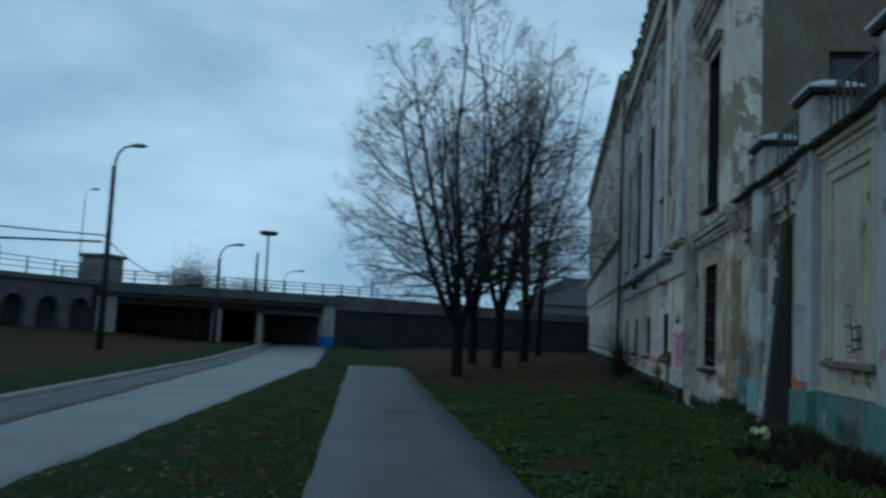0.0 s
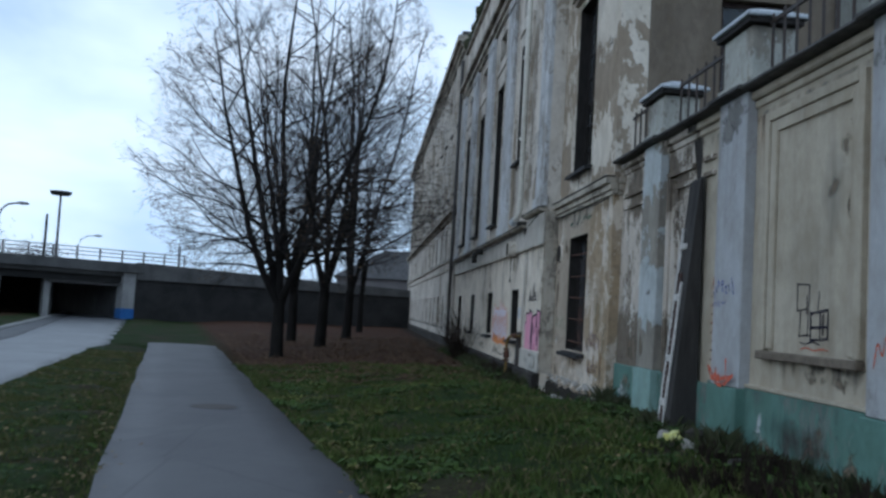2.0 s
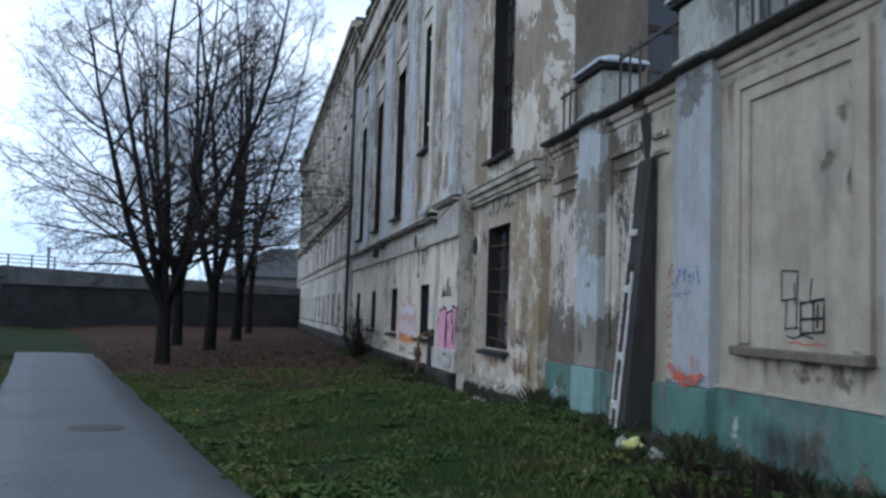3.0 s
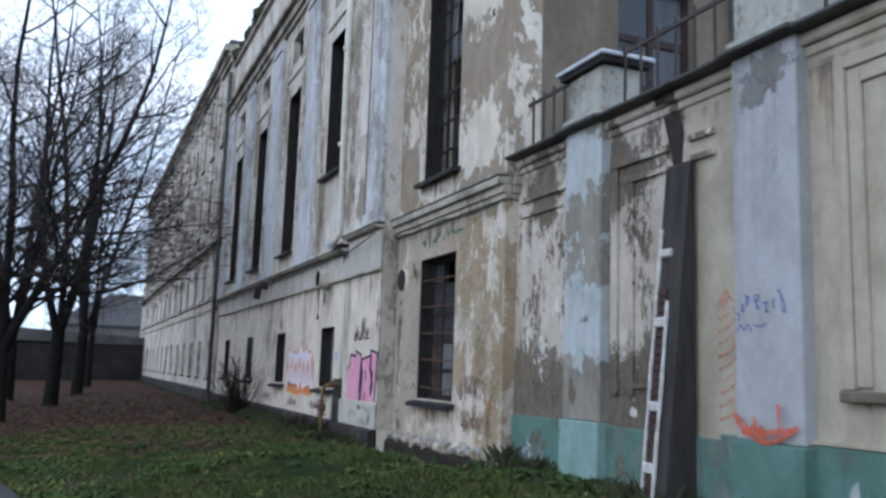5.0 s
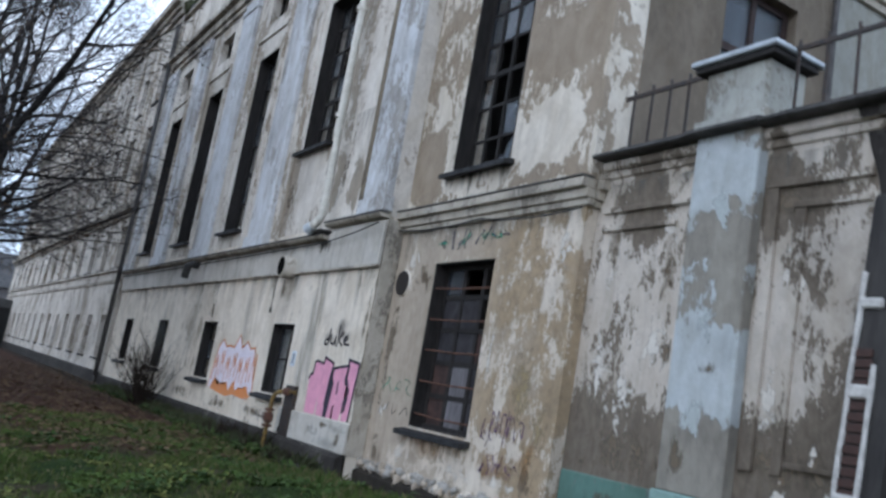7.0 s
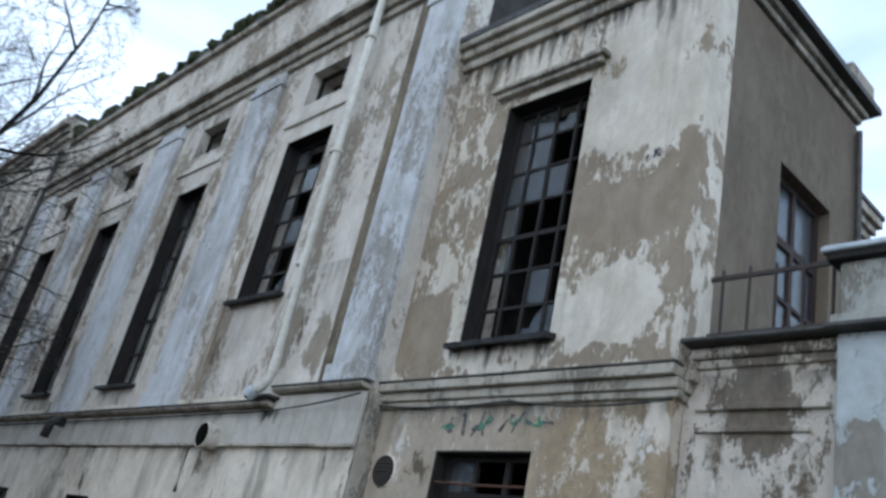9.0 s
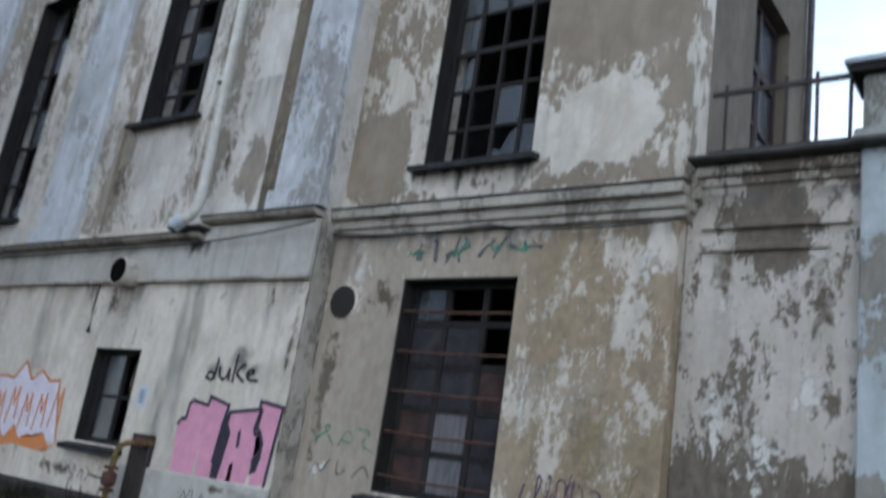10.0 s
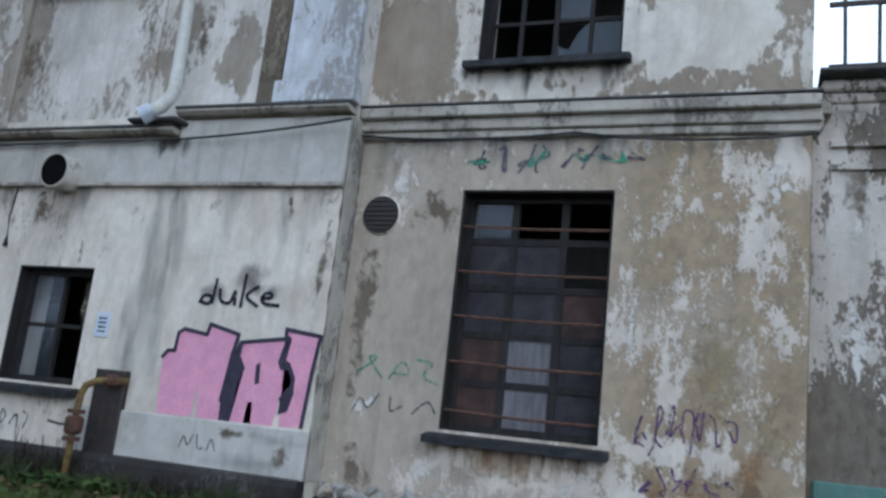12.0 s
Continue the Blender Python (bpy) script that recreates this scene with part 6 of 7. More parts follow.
street_lamp((-20.68, 38.0, -0.1), 9.1, (0.8, 0.1), "tall dark street lamp on the far verge", r=0.135)
street_lamp((-24.1, 60.0, -0.3), 7.0, (1.05, 0.2), "dark street lamp in front of the overpass", r=0.15)
street_lamp((-32.0, 90.0, -0.2), 10.2, None, "plain dark pole on the overpass approach", r=0.16)
street_lamp((-29.5, 92.0, -0.2), 7.5, (1.5, 0.2), "distant street lamp on the overpass approach", r=0.10)
street_lamp((-43.8, 75.0, -0.2), 13.2, (0.6, 0.1), "thin distant lamp post on the ramp", r=0.06)
street_lamp((-39.5, 86.0, -0.2), 8.0, None, "thin distant pole on the ramp", r=0.10)
street_lamp((-52.0, 75.0, -0.2), 8.6, None, "thin distant pole on the ramp", r=0.10)
street_lamp((-16.5, 78.0, -0.2), 7.0, None, "short pole behind the parapet", r=0.10)
mast = thing("floodlight_mast", "tall slim floodlight mast with a flat round head", "mast", at=(-34.3, 100.0, -0.2))
part("post", tube(((-34.3, 100.0, -0.6), (-34.4, 100.0, 13.4)), [0.19, 0.12], 10), mat_pole, mast)
part("head", tube(((-34.4, 100.0, 13.3), (-34.4, 100.0, 13.7)), [1.0, 1.15], 14), mat_pole, mast)
mast.location.z -= 1.4
wires = thing("overhead_wires", "slack black overhead wires on a bracket", "wires", at=(-21.0, 38.0, 5.0))
part("wire", tube(sag((-45.0, 38.0, 8.3), (-21.1, 38.0, 5.5), 0.5) + sag((-21.0, 38.1, 5.5), (-34.0, 75.0, 5.8), 0.9), 0.035, 4), mat_cable, wires)
part("bracket", tube(((-40.0, 38.0, 5.28), (-21.0, 38.0, 5.18)), 0.06, 6), mat_cable, wires)

wires.location.z -= 0.25

# things beyond the overpass
far_h = thing("far_house", "distant dark house with a pitched roof", "house", at=(1.2, 92.0, 0.0))
part("wall_block", box(-3.5, 9.0, 90.0, 100.0, -0.5, 5.2), mat_far_house, far_h)
roof = bmesh.new()
rv = [roof.verts.new(p) for p in ((-3.9, 89.6, 5.2), (9.4, 89.6, 5.2), (9.4, 100.4, 5.2), (-3.9, 100.4, 5.2), (1.2, 95.0, 8.4), (7.6, 95.0, 8.4))]
for f in ((0, 1, 5, 4), (1, 2, 5), (2, 3, 4, 5), (3, 0, 4), (3, 2, 1, 0)):
    roof.faces.new([rv[i] for i in f])
part("roof", roof, mat_roof, far_h)
far_h.location.z -= 0.6
tank = thing("far_tower", "squat grey tower block beyond the ramp", "tower", at=(-41.5, 75.0, 4.2))
part("tower_wall", box(-43.1, -40.4, 74, 77, -0.5, 7.2, 0.1), mat_far_house, tank)
part("roof", box(-43.3, -40.2, 73.8, 77.2, 7.2, 7.5, 0.05), mat_roof, tank)
tank.location.z -= 0.5


def clump(name, centre, size, count, seed, label):
    rng = random.Random(seed)
    vs, fs = [], []
    for k in range(count):
        u = Vector((rng.gauss(0, 0.45) * size[0], rng.gauss(0, 0.4) * size[1], abs(rng.gauss(0, 0.5)) * size[2])) + Vector(centre)
        e1 = Vector((rng.uniform(-1, 1), rng.uniform(-1, 1), rng.uniform(-1, 1))).normalized() * rng.uniform(0.05, 0.14)
        e2 = e1.orthogonal().normalized() * 0.05
        i = len(vs)
        vs.extend([tuple(u), tuple(u + e1 + e2), tuple(u + e1 * 2), tuple(u + e1 - e2)])
        fs.append((i, i + 1, i + 2, i + 3))
    me = bpy.data.meshes.new(name)
    me.from_pydata(vs, [], fs)
    me.materials.append(mat_twig)
    return tagged(new(name, me), label, "bushes", kind="stuff")


clump("far_wood", (-42, 96, 3.4), (3.5, 2, 4.2), 9000, 3, "dark distant treetops behind the ramp")
clump("far_wood", (-38.5, 104, 3.4), (5.0, 2, 2.6), 7000, 4, "dark distant treetops behind the ramp")
clump("far_wood", (-12.0, 96, 2.3), (12.0, 2, 2.2), 7000, 5, "dark distant scrub behind the retaining wall")

# a car coming through the underpass
car = thing("car", "small pale car with lit headlights in the underpass", "car", at=(-21.2, 70.0, -0.3))
cz, cx, cy = -0.33, -21.6, 76.0
body_bm = box(cx - 0.85, cx + 0.85, cy - 2.0, cy + 2.0, cz + 0.28, cz + 0.85, 0.12)
part("body", body_bm, mat_cap, car)
cab = bmesh.new()
cl = [cab.verts.new((cx + x, cy + y, cz + z)) for x, y, z in ((-0.8, -1.0, 0.83), (0.8, -1.0, 0.83), (0.8, 1.6, 0.83), (-0.8, 1.6, 0.83), (-0.62, -0.35, 1.42), (0.62, -0.35, 1.42), (0.62, 1.2, 1.42), (-0.62, 1.2, 1.42))]
for f in ((0, 1, 5, 4), (1, 2, 6, 5), (2, 3, 7, 6), (3, 0, 4, 7), (4, 5, 6, 7)):
    cab.faces.new([cl[i] for i in f])
part("cabin", cab, mat_pipe_dark, car)
for sx in (-0.8, 0.8):
    for sy in (-1.3, 1.3):
        part("wheel", tube(((cx + sx - 0.1, cy + sy, cz + 0.31), (cx + sx + 0.1, cy + sy, cz + 0.31)), 0.31, 14), mat_cable, car)
glow, gn, gl, gb = nodes_of("headlight_lit")
gb.inputs["Emission Color"].default_value = (1.0, 0.97, 0.9, 1)
gb.inputs["Emission Strength"].default_value = 1.2
for sx in (-0.6, 0.6):
    part("headlight", tube(((cx + sx, cy - 1.96, cz + 0.66), (cx + sx, cy - 2.03, cz + 0.66)), 0.11, 12), glow, car, "lit white headlight")


# ---- spray paint on the walls ----
def strokes(name, lines, y, z, size, x, width, material, parent, label="", tall=1.0, rounded=True):
    """Sprayed lines on a wall: lines of (right, up) points in units of size, from a lower left corner at y, z."""
    own = bmesh.new()
    depth = 0.0
    for line in lines:
        pts = [Vector((-p[0] * size, p[1] * size * tall)) for p in line]
        for _ in range(2 if rounded else 0):
            cut = [pts[0]]
            for a, b in zip(pts, pts[1:]):
                cut += [a.lerp(b, 0.25), a.lerp(b, 0.75)]
            pts = cut + [pts[-1]]
        for a, b in zip(pts, pts[1:]):
            d = (b - a)
            if d.length < 1e-5:
                continue
            d.normalize()
            n = Vector((-d.y, d.x)) * width / 2
            a2, b2 = a - d * width * 0.35, b + d * width * 0.35
            depth += 0.00004
            own.faces.new([own.verts.new((x - 0.003 - depth, y + p.x, z + p.y)) for p in (a2 + n, b2 + n, b2 - n, a2 - n)])
    return tagged(part(name, own, material, parent, label), kind="stuff")


def scrawl(count, pitch, high, seed):
    """Loops and hooks of a scrawl that cannot be read."""
    rng = random.Random(seed)
    lines = []
    for k in range(count):
        u = k * pitch
        lines.append([(u + rng.uniform(-0.1, 1.0) * pitch, rng.uniform(0.0, 1.0) * high) for _ in range(rng.choice((4, 5, 6)))])
    return lines


def fill(name, pts, y, z, sx, sz, x, material, parent, label=""):
    own = bmesh.new()
    f = own.faces.new([own.verts.new((x, y - p[0] * sx, z + p[1] * sz)) for p in pts])
    bmesh.ops.triangulate(own, faces=[f])
    return part(name, own, material, parent, label)


# pink block letters with dark outlines: outlines of the letters across a field 1.9 by 0.92
PX, PY, PZ, PW, PH = FACE - 0.006, 23.25, 0.91, 1.75, 0.90
M1 = ((0.02, 0.0), (0.0, 0.61), (0.03, 0.68), (0.077, 0.69), (0.084, 0.885), (0.12, 0.93), (0.275, 0.885), (0.29, 1.0), (0.484, 0.91), (0.46, 0.70), (0.43, 0.20), (0.43, 0.0), (0.285, 0.0), (0.265, 0.36), (0.25, 0.0))
A1 = ((0.505, 0.0), (0.52, 0.20), (0.515, 0.37), (0.55, 0.57), (0.505, 0.72), (0.51, 0.83), (0.66, 0.87), (0.78, 0.90), (0.79, 0.86), (0.765, 0.66), (0.78, 0.60), (0.815, 0.60), (0.795, 0.30), (0.77, 0.0), (0.635, 0.0), (0.63, 0.22), (0.60, 0.22), (0.59, 0.0))
I1 = ((0.81, 0.0), (0.80, 0.28), (0.86, 0.34), (0.86, 0.50), (0.82, 0.64), (0.79, 0.66), (0.805, 0.90), (0.78, 0.92), (0.78, 1.0), (0.99, 0.95), (0.967, 0.59), (0.945, 0.02))
for shape, first, last in ((M1, 1, 11), (A1, 4, 12), (I1, 1, 12)):
    fill("graffiti_letter", shape, PY, PZ, PW, PH, PX, mat_pink, factory, "pink sprayed block letter")
    strokes("graffiti_outline", [[(p[0] * PW, p[1] * PH) for p in shape[first:last]]], PY, PZ, 1.0, PX - 0.003, 0.04, mat_ink, factory, "", 1.0, False)
fill("graffiti_shadow", ((0.495, 0.85), (0.46, 0.66), (0.43, 0.20), (0.435, 0.0), (0.505, 0.0), (0.52, 0.20), (0.515, 0.37), (0.55, 0.57), (0.505, 0.70)), PY, PZ, PW, PH, PX - 0.001, mat_ink, factory)
fill("graffiti_shadow", ((0.795, 0.12), (0.80, 0.32), (0.84, 0.42), (0.875, 0.36), (0.85, 0.16)), PY, PZ, PW, PH, PX - 0.002, mat_ink, factory)
fill("graffiti_shadow", ((0.625, 0.40), (0.62, 0.60), (0.645, 0.64), (0.655, 0.42)), PY, PZ, PW, PH, PX - 0.002, mat_ink, factory)
# black tag over it
strokes("graffiti_tag", [[(0.0, 0.05), (0.12, 0.0), (0.16, 0.14), (0.04, 0.17), (0.0, 0.05)], [(0.18, 0.42), (0.16, 0.04)], [(0.24, 0.26), (0.26, 0.06), (0.40, 0.03), (0.44, 0.30), (0.45, 0.02)],
                         [(0.55, 0.52), (0.53, 0.0)], [(0.72, 0.34), (0.55, 0.17), (0.74, 0.02)], [(0.78, 0.14), (0.92, 0.17), (0.88, 0.26), (0.78, 0.20), (0.80, 0.06), (1.0, 0.05)]],
        22.92, 2.0, 0.9, FACE - 0.004, 0.036, mat_ink_tag, factory, "black sprayed scrawl", 0.68)
strokes("graffiti_tag", [[(0, 0), (0.1, 0.3), (0.2, 0.0), (0.32, 0.28)], [(0.42, 0.3), (0.45, 0.0), (0.6, 0.04)], [(0.7, 0.0), (0.78, 0.3), (0.9, 0.02)]], 22.85, 0.62, 0.45, FACE - 0.055, 0.016, mat_ink_faint, factory)
strokes("graffiti_tag", [[(0, 0.1), (0.12, 0.3), (0.22, 0.1)], [(0.3, 0.0), (0.3, 0.35), (0.45, 0.2), (0.35, 0.05)], [(0.55, 0.05), (0.7, 0.3), (0.75, 0.0)], [(0.85, 0.3), (1.0, 0.25), (0.9, 0.0)]], 25.35, 0.60, 0.55, FACE - 0.004, 0.02, mat_ink_faint, factory)
for y, z, ry, rz in ((22.78, 2.14, 0.16, 0.10), (22.4, 2.28, 0.22, 0.16), (22.15, 2.16, 0.14, 0.09)):
    blot(y, z, ry, rz, FACE, mat_overspray, factory, y, 0.0062)
# orange and white piece between the small windows
rng = random.Random(8)
zig = [(0.0, 0.05)] + [(0.09 * (k + 1), 0.92 + 0.10 * ((k * 7) % 3 - 1)) if k % 2 else (0.09 * (k + 1), 0.80) for k in range(10)] + [(1.0, 0.1)]
fill("graffiti_fill", zig, 28.5, 0.88, 2.75, 1.16, FACE - 0.004, mat_spray_white, factory, "white sprayed lettering block")
flame = [(0.0, 0.12)] + [(0.06 + 0.88 * k / 12, (0.20 if k % 2 else 0.07) + 0.05 * ((k * 5) % 3)) for k in range(13)] + [(1.0, 0.14), (0.92, -0.02), (0.6, 0.03), (0.45, -0.04), (0.1, 0.04)]
fill("graffiti_fill", flame, 28.5, 0.86, 2.75, 1.0, FACE - 0.0045, mat_ink_orange, factory, "orange sprayed lower edge")
lines = []
for k in range(7):
    u = 0.14 + 0.385 * k
    v = rng.uniform(0.18, 0.30)
    lines.append([(u, v), (u + 0.06, v + 0.5), (u + 0.14, v + 0.26), (u + 0.20, v + 0.52), (u + 0.24, v + 0.06)])
strokes("graffiti_outline", lines, 28.5, 0.9, 1.0, FACE - 0.006, 0.032, mat_ink_orange, factory, "orange sprayed outlines", 1.0, False)
strokes("graffiti_outline", [[(p[0] * 2.75, p[1] * 1.16) for p in zig]], 28.5, 0.88, 1.0, FACE - 0.008, 0.035, mat_ink_orange, factory, "", 1.0, False)
# faint tags on the corner bay
strokes("graffiti_tag", scrawl(7, 0.12, 0.50, 81), 18.66, 0.98, 1.0, BAY - 0.004, 0.018, mat_ink_violet, factory, "faint violet scrawl")
strokes("graffiti_tag", scrawl(6, 0.13, 0.28, 83), 18.62, 0.70, 1.0, BAY - 0.004, 0.018, mat_ink_violet, factory)
strokes("graffiti_tag", scrawl(8, 0.2, 0.28, 71), 20.30, 3.44, 1.0, BAY - 0.004, 0.026, mat_ink_faint, factory, "faint dark scrawl over the window")
strokes("graffiti_tag", scrawl(3, 0.5, 0.22, 73), 20.32, 3.46, 1.0, BAY - 0.0065, 0.03, mat_ink_green, factory, "faint green scrawl over the window")
strokes("graffiti_tag", [[(0.0, 0.1), (0.3, 0.3), (0.1, 0.32), (0.35, 0.05)], [(0.45, 0.05), (0.6, 0.32), (0.75, 0.1), (0.5, 0.12)], [(0.8, 0.3), (1.05, 0.28), (0.85, 0.1), (1.1, 0.02)]], 21.25, 1.42, 0.75, BAY - 0.004, 0.022, mat_ink_green, factory, "faint green scrawl")
strokes("graffiti_tag", [[(0.0, 0.0), (0.1, 0.2), (0.2, 0.0), (0.34, 0.22)], [(0.5, 0.2), (0.5, 0.0), (0.66, 0.1)], [(0.8, 0.02), (1.0, 0.22), (1.1, 0.05)]], 21.25, 1.14, 0.75, BAY - 0.004, 0.018, mat_ink_faint, factory)
strokes("graffiti_tag", [[(0, 0), (0.05, 0.1)], [(0.25, 0.0), (0.27, 0.26)], [(0.4, 0.24), (0.28, 0.12), (0.42, 0.0)]], 18.0, 6.55, 0.4, BAY - 0.004, 0.03, mat_ink_faint, factory)
# tags on the boundary wall
strokes("graffiti_tag", [[(0.0, 1.0), (0.40, 0.98), (0.38, 0.60), (0.02, 0.56), (0.02, 0.98)], [(0.14, 0.56), (0.10, 0.14)], [(0.12, 0.16), (0.40, 0.18)], [(0.38, 0.60), (0.36, 0.16)], [(0.32, 0.80), (0.33, 0.52)], [(0.70, 0.86), (0.66, 0.56)], [(0.14, 0.06), (0.30, 0.03), (0.52, 0.08), (0.74, 0.04)]],
        11.36, 1.52, 0.60, WALLX - 0.004, 0.015, mat_ink_tag, fence, "black sprayed box scrawl", 1.0, False)
strokes("graffiti_tag", [[(0.46, 0.52), (0.96, 0.58), (0.96, 0.14), (0.46, 0.10), (0.46, 0.54)], [(0.74, 0.56), (0.74, 0.12)], [(0.84, 0.50), (0.82, 0.2)], [(0.47, 0.30), (0.95, 0.32)]],
        11.36, 1.52, 0.60, WALLX - 0.0048, 0.024, mat_ink_tag, fence, "black sprayed box scrawl", 1.0, False)
strokes("graffiti_tag", [[(0.0, 0.0), (0.08, 0.4), (0.2, 0.1), (0.26, 0.45), (0.4, 0.42), (0.3, 0.2), (0.45, 0.0)], [(0.5, 0.4), (0.7, 0.42)], [(0.6, 0.4), (0.6, 0.0)]], 9.85, 1.40, 0.60, WALLX - 0.134, 0.02, mat_ink_red, fence, "faint red sprayed scrawl")
strokes("graffiti_tag", [[(0.0, 0.02), (0.2, 0.06), (0.4, 0.0), (0.7, 0.05), (0.9, 0.02)]], 11.25, 1.48, 0.55, WALLX - 0.006, 0.014, mat_ink_red, fence)
strokes("graffiti_tag", [[(0.0, 0.42), (0.25, 0.28), (0.45, 0.05), (0.75, 0.02), (1.05, 0.12), (1.35, 0.30)], [(0.2, 0.16), (0.5, 0.12), (0.9, 0.22), (1.3, 0.26)], [(0.45, 0.4), (0.5, 0.1), (0.62, 0.3), (0.7, 0.06)], [(0.98, 0.62), (1.0, 0.30), (0.98, 0.08)], [(0.06, 0.34), (0.3, 0.10), (0.42, 0.26)]],
        13.06, 0.99, 0.5, WALLX - 0.178, 0.04, mat_ink_red, fence, "red sprayed crown-like scrawl")
strokes("graffiti_tag", scrawl(6, 0.09, 0.18, 77), 13.04, 2.03, 1.0, WALLX - 0.135, 0.016, mat_ink_blue, fence, "blue sprayed scrawl")
strokes("graffiti_tag", [[(0.0, 0.1), (0.1, 0.24), (0.2, 0.06), (0.3, 0.26), (0.4, 0.08)], [(0.45, 0.2), (0.65, 0.16), (0.8, 0.22)], [(-0.1, 0.5), (0.1, 0.42), (0.05, 0.3)]], 13.06, 1.86, 0.42, WALLX - 0.135, 0.014, mat_ink_blue, fence)
hatch = [[(0.0, 0.11 * k), (0.10, 0.11 * k + 0.03), (0.27, 0.11 * k + 0.14)] for k in range(9)] + [[(0.0, 0.98), (0.08, 1.16), (0.16, 1.06), (0.27, 0.98)], [(0.03, 1.0), (0.10, 1.12)], [(0.06, 0.98), (0.14, 1.08)]]
strokes("graffiti_tag", hatch, 13.44, 1.14, 1.0, WALLX - 0.004, 0.026, mat_ink_red_faint, fence, "faded red hatched arrow")

# ---- loose things on the ground ----
rng = random.Random(21)
stone_meshes = []
for k in range(5):
    own = bmesh.new()
    bmesh.ops.create_icosphere(own, subdivisions=1, radius=1.0)
    for v in own.verts:
        v.co *= 1 + 0.35 * noise.noise((v.co.x * 1.7 + k * 5, v.co.y * 1.7, v.co.z * 1.7))
    stone_meshes.append(to_mesh("rubble_stone", own, mat_stone if k % 2 else mat_plinth))
for k in range(70):
    y = rng.uniform(11.0, 22.5)
    wall_x = BAY - 0.2 if y > 17.3 else WALLX - 0.2
    if y > 21.5:
        wall_x = FACE - 0.2
    x = wall_x - abs(rng.gauss(0, 0.22))
    s = rng.uniform(0.03, 0.09) if k > 12 else rng.uniform(0.08, 0.15)
    ob = new("rubble_stone", stone_meshes[k % 5])
    ob.matrix_basis = Matrix.Translation(on_ground(x, y, s * 0.25)) @ Euler((rng.random() * 6, rng.random() * 6, rng.random() * 6)).to_matrix().to_4x4() @ Matrix.Diagonal((s * 1.4, s, s * 0.6, 1))
    tagged(ob, "broken lump of fallen plaster at the wall foot", "rubble", "rubble along the wall")

lump = new("rubble_stone", stone_meshes[1])
lump.matrix_basis = Matrix.Translation((BAY - 0.07, 21.05, 0.375)) @ Matrix.Diagonal((0.06, 0.13, 0.05, 1))
tagged(lump, "pale lump of plaster lying on the plinth ledge", "rubble", "rubble along the wall")

scrap = bmesh.new()
bmesh.ops.create_icosphere(scrap, subdivisions=2, radius=0.12)
for v in scrap.verts:
    v.co *= 1 + 0.7 * noise.noise((v.co.x * 16, v.co.y * 16, v.co.z * 16))
    v.co.z *= 0.6
bmesh.ops.translate(scrap, vec=on_ground(3.2, 13.15, 0.05), verts=scrap.verts)
tagged(new("plastic_bag", to_mesh("plastic_bag", scrap, mat_yellow_scrap)), "crumpled bright yellow plastic bag in the grass", "rubbish")

mx, my = -2.76, 17.4
cover = tube(((mx, my, low(my) - 0.06), (mx, my, low(my) + 0.036)), 0.36, 28)
lid = tagged(new("manhole_cover", to_mesh("manhole_cover", cover, mat_iron)), "round dark iron manhole cover in the path", "manhole cover")
part("cover_rim", tube(((mx, my, low(my) - 0.06), (mx, my, low(my) + 0.030)), 0.43, 28), mat_road_old, lid)


# ---- grass and leaves ----
def trodden(x, y):
    """The strip of bare earth and rubble below the corner bay."""
    return 17.2 < y < 21.8 and x > 2.75


def scatter_blades(name, count, region, material, h0, h1, width, seed, label):
    """Single blades of grass in tufts over a stretch of the verge."""
    rs = np.random.RandomState(seed)
    vs, fs = [], []
    made = 0
    while made < count:
        x, y = region(rs)
        if trodden(x, y) and rs.random_sample() < 0.93:
            continue
        tuft = noise.noise((x * 1.3, y * 1.3, 4.0)) + 0.6 * noise.noise((x * 5, y * 5, 1.0))
        if tuft < rs.uniform(-0.7, 0.45):
            continue
        near_wall = smooth(0.8, 2.6, x)
        h = rs.uniform(h0, h1) * (0.75 + 0.8 * max(0.0, tuft)) * (1 + 0.3 * near_wall)
        a = rs.uniform(0, 2 * math.pi)
        bx, by = rs.uniform(-0.6, 0.6) * h, rs.uniform(-0.6, 0.6) * h
        z = ground_z(x, y) - 0.03
        wx, wy = math.cos(a) * width, math.sin(a) * width
        i = len(vs)
        vs.extend([(x - wx, y - wy, z), (x + wx, y + wy, z), (x + wx * 0.7 + bx * 0.4, y + wy * 0.7 + by * 0.4, z + h * 0.65), (x + bx, y + by, z + h)])
        fs.extend([(i, i + 1, i + 2), (i, i + 2, i + 3)])
        made += 1
    me = bpy.data.meshes.new(name)
    me.from_pydata(vs, [], fs)
    me.materials.append(material)
    return tagged(new(name, me), label, "grass", kind="stuff")


def right_verge(rs):
    y = 5.0 + 22.0 * rs.random_sample() ** 0.9
    lo_x = path_mid(y) + 1.22
    return lo_x + (3.35 - lo_x) * rs.random_sample(), y


def left_verge(rs):
    y = 4.0 + 26.0 * rs.random_sample()
    lo_x = -3.58 - 0.171 * y + 0.1
    hi_x = path_mid(y) - 1.22
    return lo_x + (hi_x - lo_x) * rs.random_sample(), y


def foot_of_wall(rs):
    y = 9.0 + 28.0 * rs.random_sample()
    edge = WALLX - 0.1 if y < 17.3 else (BAY - 0.2 if y < 21.5 else FACE - 0.16)
    return edge - abs(rs.normal(0, 0.25)), y


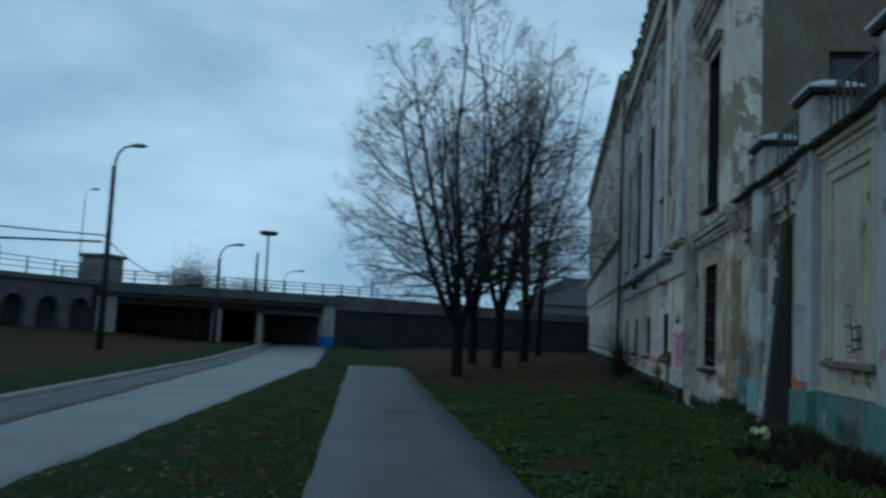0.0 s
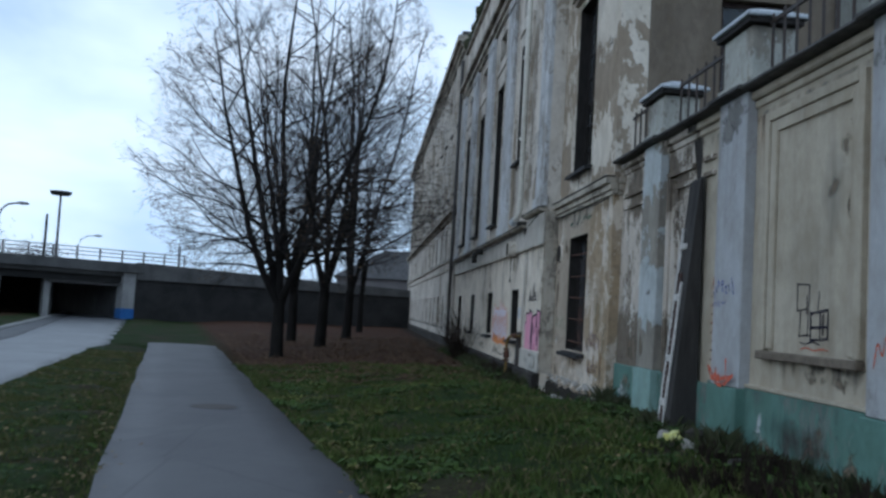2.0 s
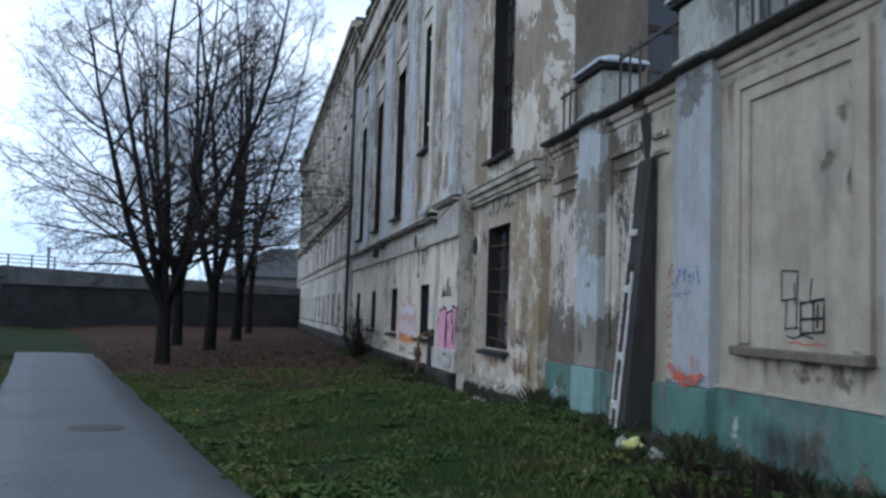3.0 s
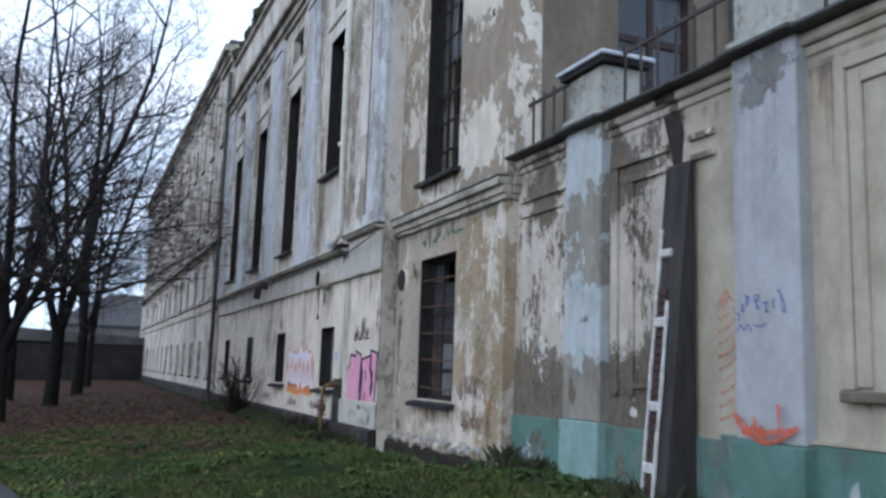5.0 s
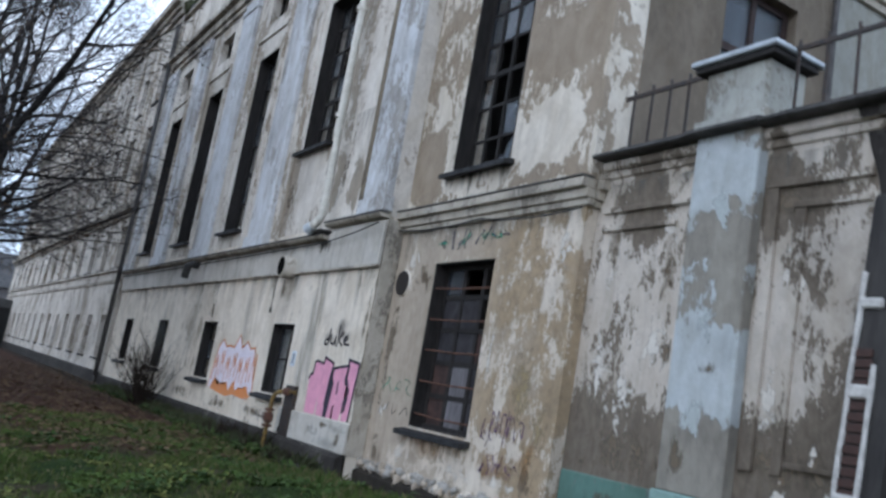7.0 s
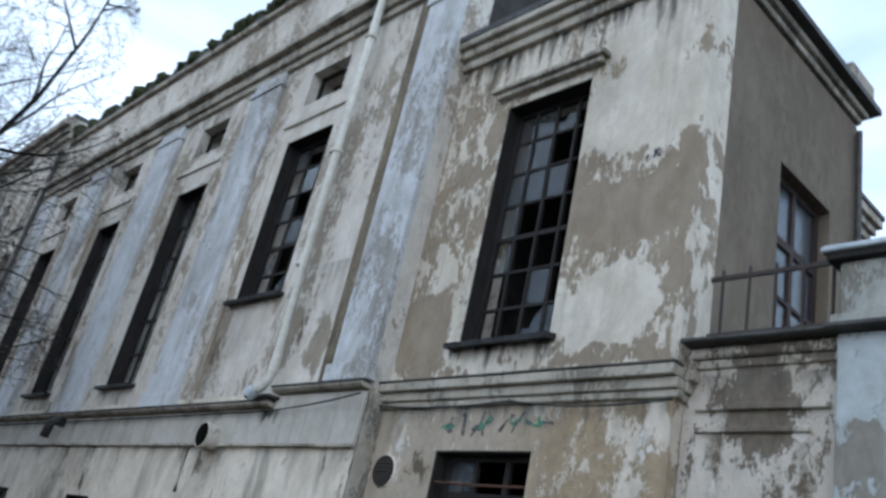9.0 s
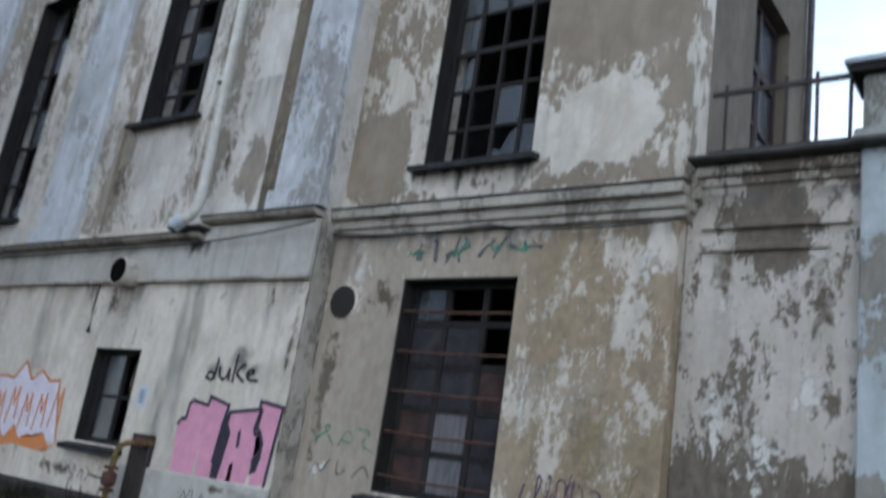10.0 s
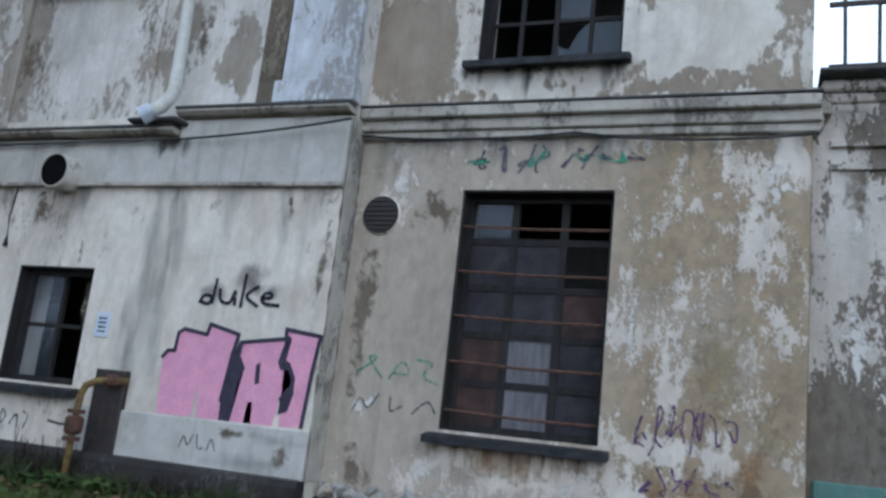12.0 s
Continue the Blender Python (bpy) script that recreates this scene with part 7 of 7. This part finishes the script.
scatter_blades("grass", 52000, right_verge, mat_blade, 0.05, 0.12, 0.007, 1, "green autumn grass in tufts")
scatter_blades("grass", 12000, right_verge, mat_blade_dry, 0.05, 0.13, 0.007, 2, "dry yellowed grass blades")
scatter_blades("grass", 22000, left_verge, mat_blade, 0.04, 0.09, 0.007, 3, "short green grass between path and road")
scatter_blades("grass", 17000, left_verge, mat_blade_dry, 0.04, 0.10, 0.007, 4, "dry grass between path and road")
scatter_blades("weeds", 9000, foot_of_wall, mat_moss, 0.08, 0.22, 0.007, 5, "dark rank weeds along the wall foot")


def broadleaf(name, count, region, material, size, seed, label, want):
    """Rosettes of broad leaves in patches."""
    rs = np.random.RandomState(seed)
    vs, fs = [], []
    made = 0
    while made < count:
        x, y = region(rs)
        if trodden(x, y) and rs.random_sample() < 0.93:
            continue
        if noise.noise((x * 0.9 + seed, y * 0.9, 7.0)) + 0.5 * noise.noise((x * 3.1, y * 3.1, seed)) < want:
            continue
        made += 1
        base = Vector(on_ground(x, y, -0.01))
        for k in range(5):
            a = rs.uniform(0, 6.28)
            ln = size * rs.uniform(0.6, 1.3)
            up = rs.uniform(0.35, 1.0)
            e = Vector((math.cos(a), math.sin(a), 0))
            s = Vector((-math.sin(a), math.cos(a), 0)) * ln * 0.22
            mid_p = base + e * ln * 0.5 + Vector((0, 0, ln * up * 0.6))
            tip = base + e * ln + Vector((0, 0, ln * up * 0.5))
            i0 = len(vs)
            vs.extend([tuple(base), tuple(mid_p + s), tuple(tip), tuple(mid_p - s)])
            fs.append((i0, i0 + 1, i0 + 2, i0 + 3))
    me = bpy.data.meshes.new(name)
    me.from_pydata(vs, [], fs)
    me.materials.append(material)
    return tagged(new(name, me), label, "weeds", kind="stuff")


def scatter_leaves(name, count, region, size, seed, material, label):
    rs = np.random.RandomState(seed)
    vs, fs = [], []
    for k in range(count):
        x, y = region(rs)
        s = rs.uniform(0.6, 1.2) * size
        a = rs.uniform(0, 6.28)
        e1 = Vector((math.cos(a), math.sin(a), rs.uniform(-0.35, 0.35))) * s
        e2 = Vector((-math.sin(a), math.cos(a), rs.uniform(-0.35, 0.35))) * s * 0.6
        p = Vector(on_ground(x, y, 0.03 + 0.04 * rs.random_sample()))
        i = len(vs)
        vs.extend([tuple(p - e1), tuple(p + e2), tuple(p + e1), tuple(p - e2)])
        fs.append((i, i + 1, i + 2, i + 3))
    me = bpy.data.meshes.new(name)
    me.from_pydata(vs, [], fs)
    me.materials.append(material)
    return tagged(new(name, me), label, "leaves", kind="stuff")


def under_trees(rs):
    y = 22.0 + 26.0 * rs.random_sample()
    lo_x = path_mid(y) + 1.6
    return lo_x + (3.1 - lo_x) * rs.random_sample(), y


def path_edges(rs):
    y = 5 + 25 * rs.random_sample()
    return path_mid(y) + rs.choice([-1.3, 1.35]) + rs.normal(0, 0.16), y


scatter_leaves("fallen_leaves", 700, right_verge, 0.035, 6, mat_fallen, "scattered yellow-brown fallen leaves")
scatter_leaves("fallen_leaves", 900, left_verge, 0.035, 7, mat_fallen, "scattered yellow-brown fallen leaves")
scatter_leaves("fallen_leaves", 500, path_edges, 0.03, 8, mat_fallen, "fallen leaves along the path edges")
scatter_leaves("leaf_litter", 9000, under_trees, 0.05, 9, mat_dryleaf, "brown leaf litter under the trees")
broadleaf("weeds", 3000, right_verge, mat_weed, 0.11, 12, "dark green broad-leaved weeds in patches", 0.18)
broadleaf("weeds", 1000, right_verge, mat_weed_pale, 0.09, 15, "yellow-green weeds in patches", 0.3)
broadleaf("weeds", 1700, foot_of_wall, mat_weed, 0.20, 17, "dark weeds along the wall foot", -0.1)
broadleaf("weeds", 500, left_verge, mat_weed, 0.07, 19, "low dark weeds between path and road", 0.1)
for k, (x, y, h) in enumerate(((3.2, 9.0, 0.30), (2.9, 10.0, 0.26), (3.3, 10.9, 0.24), (2.6, 10.6, 0.2), (3.2, 11.7, 0.2), (2.9, 22.6, 0.2), (2.95, 25.6, 0.3))):
    bush("dead_weeds", on_ground(x, y), h, 40, 60 + k, "low tangle of dead brown weeds by the wall")
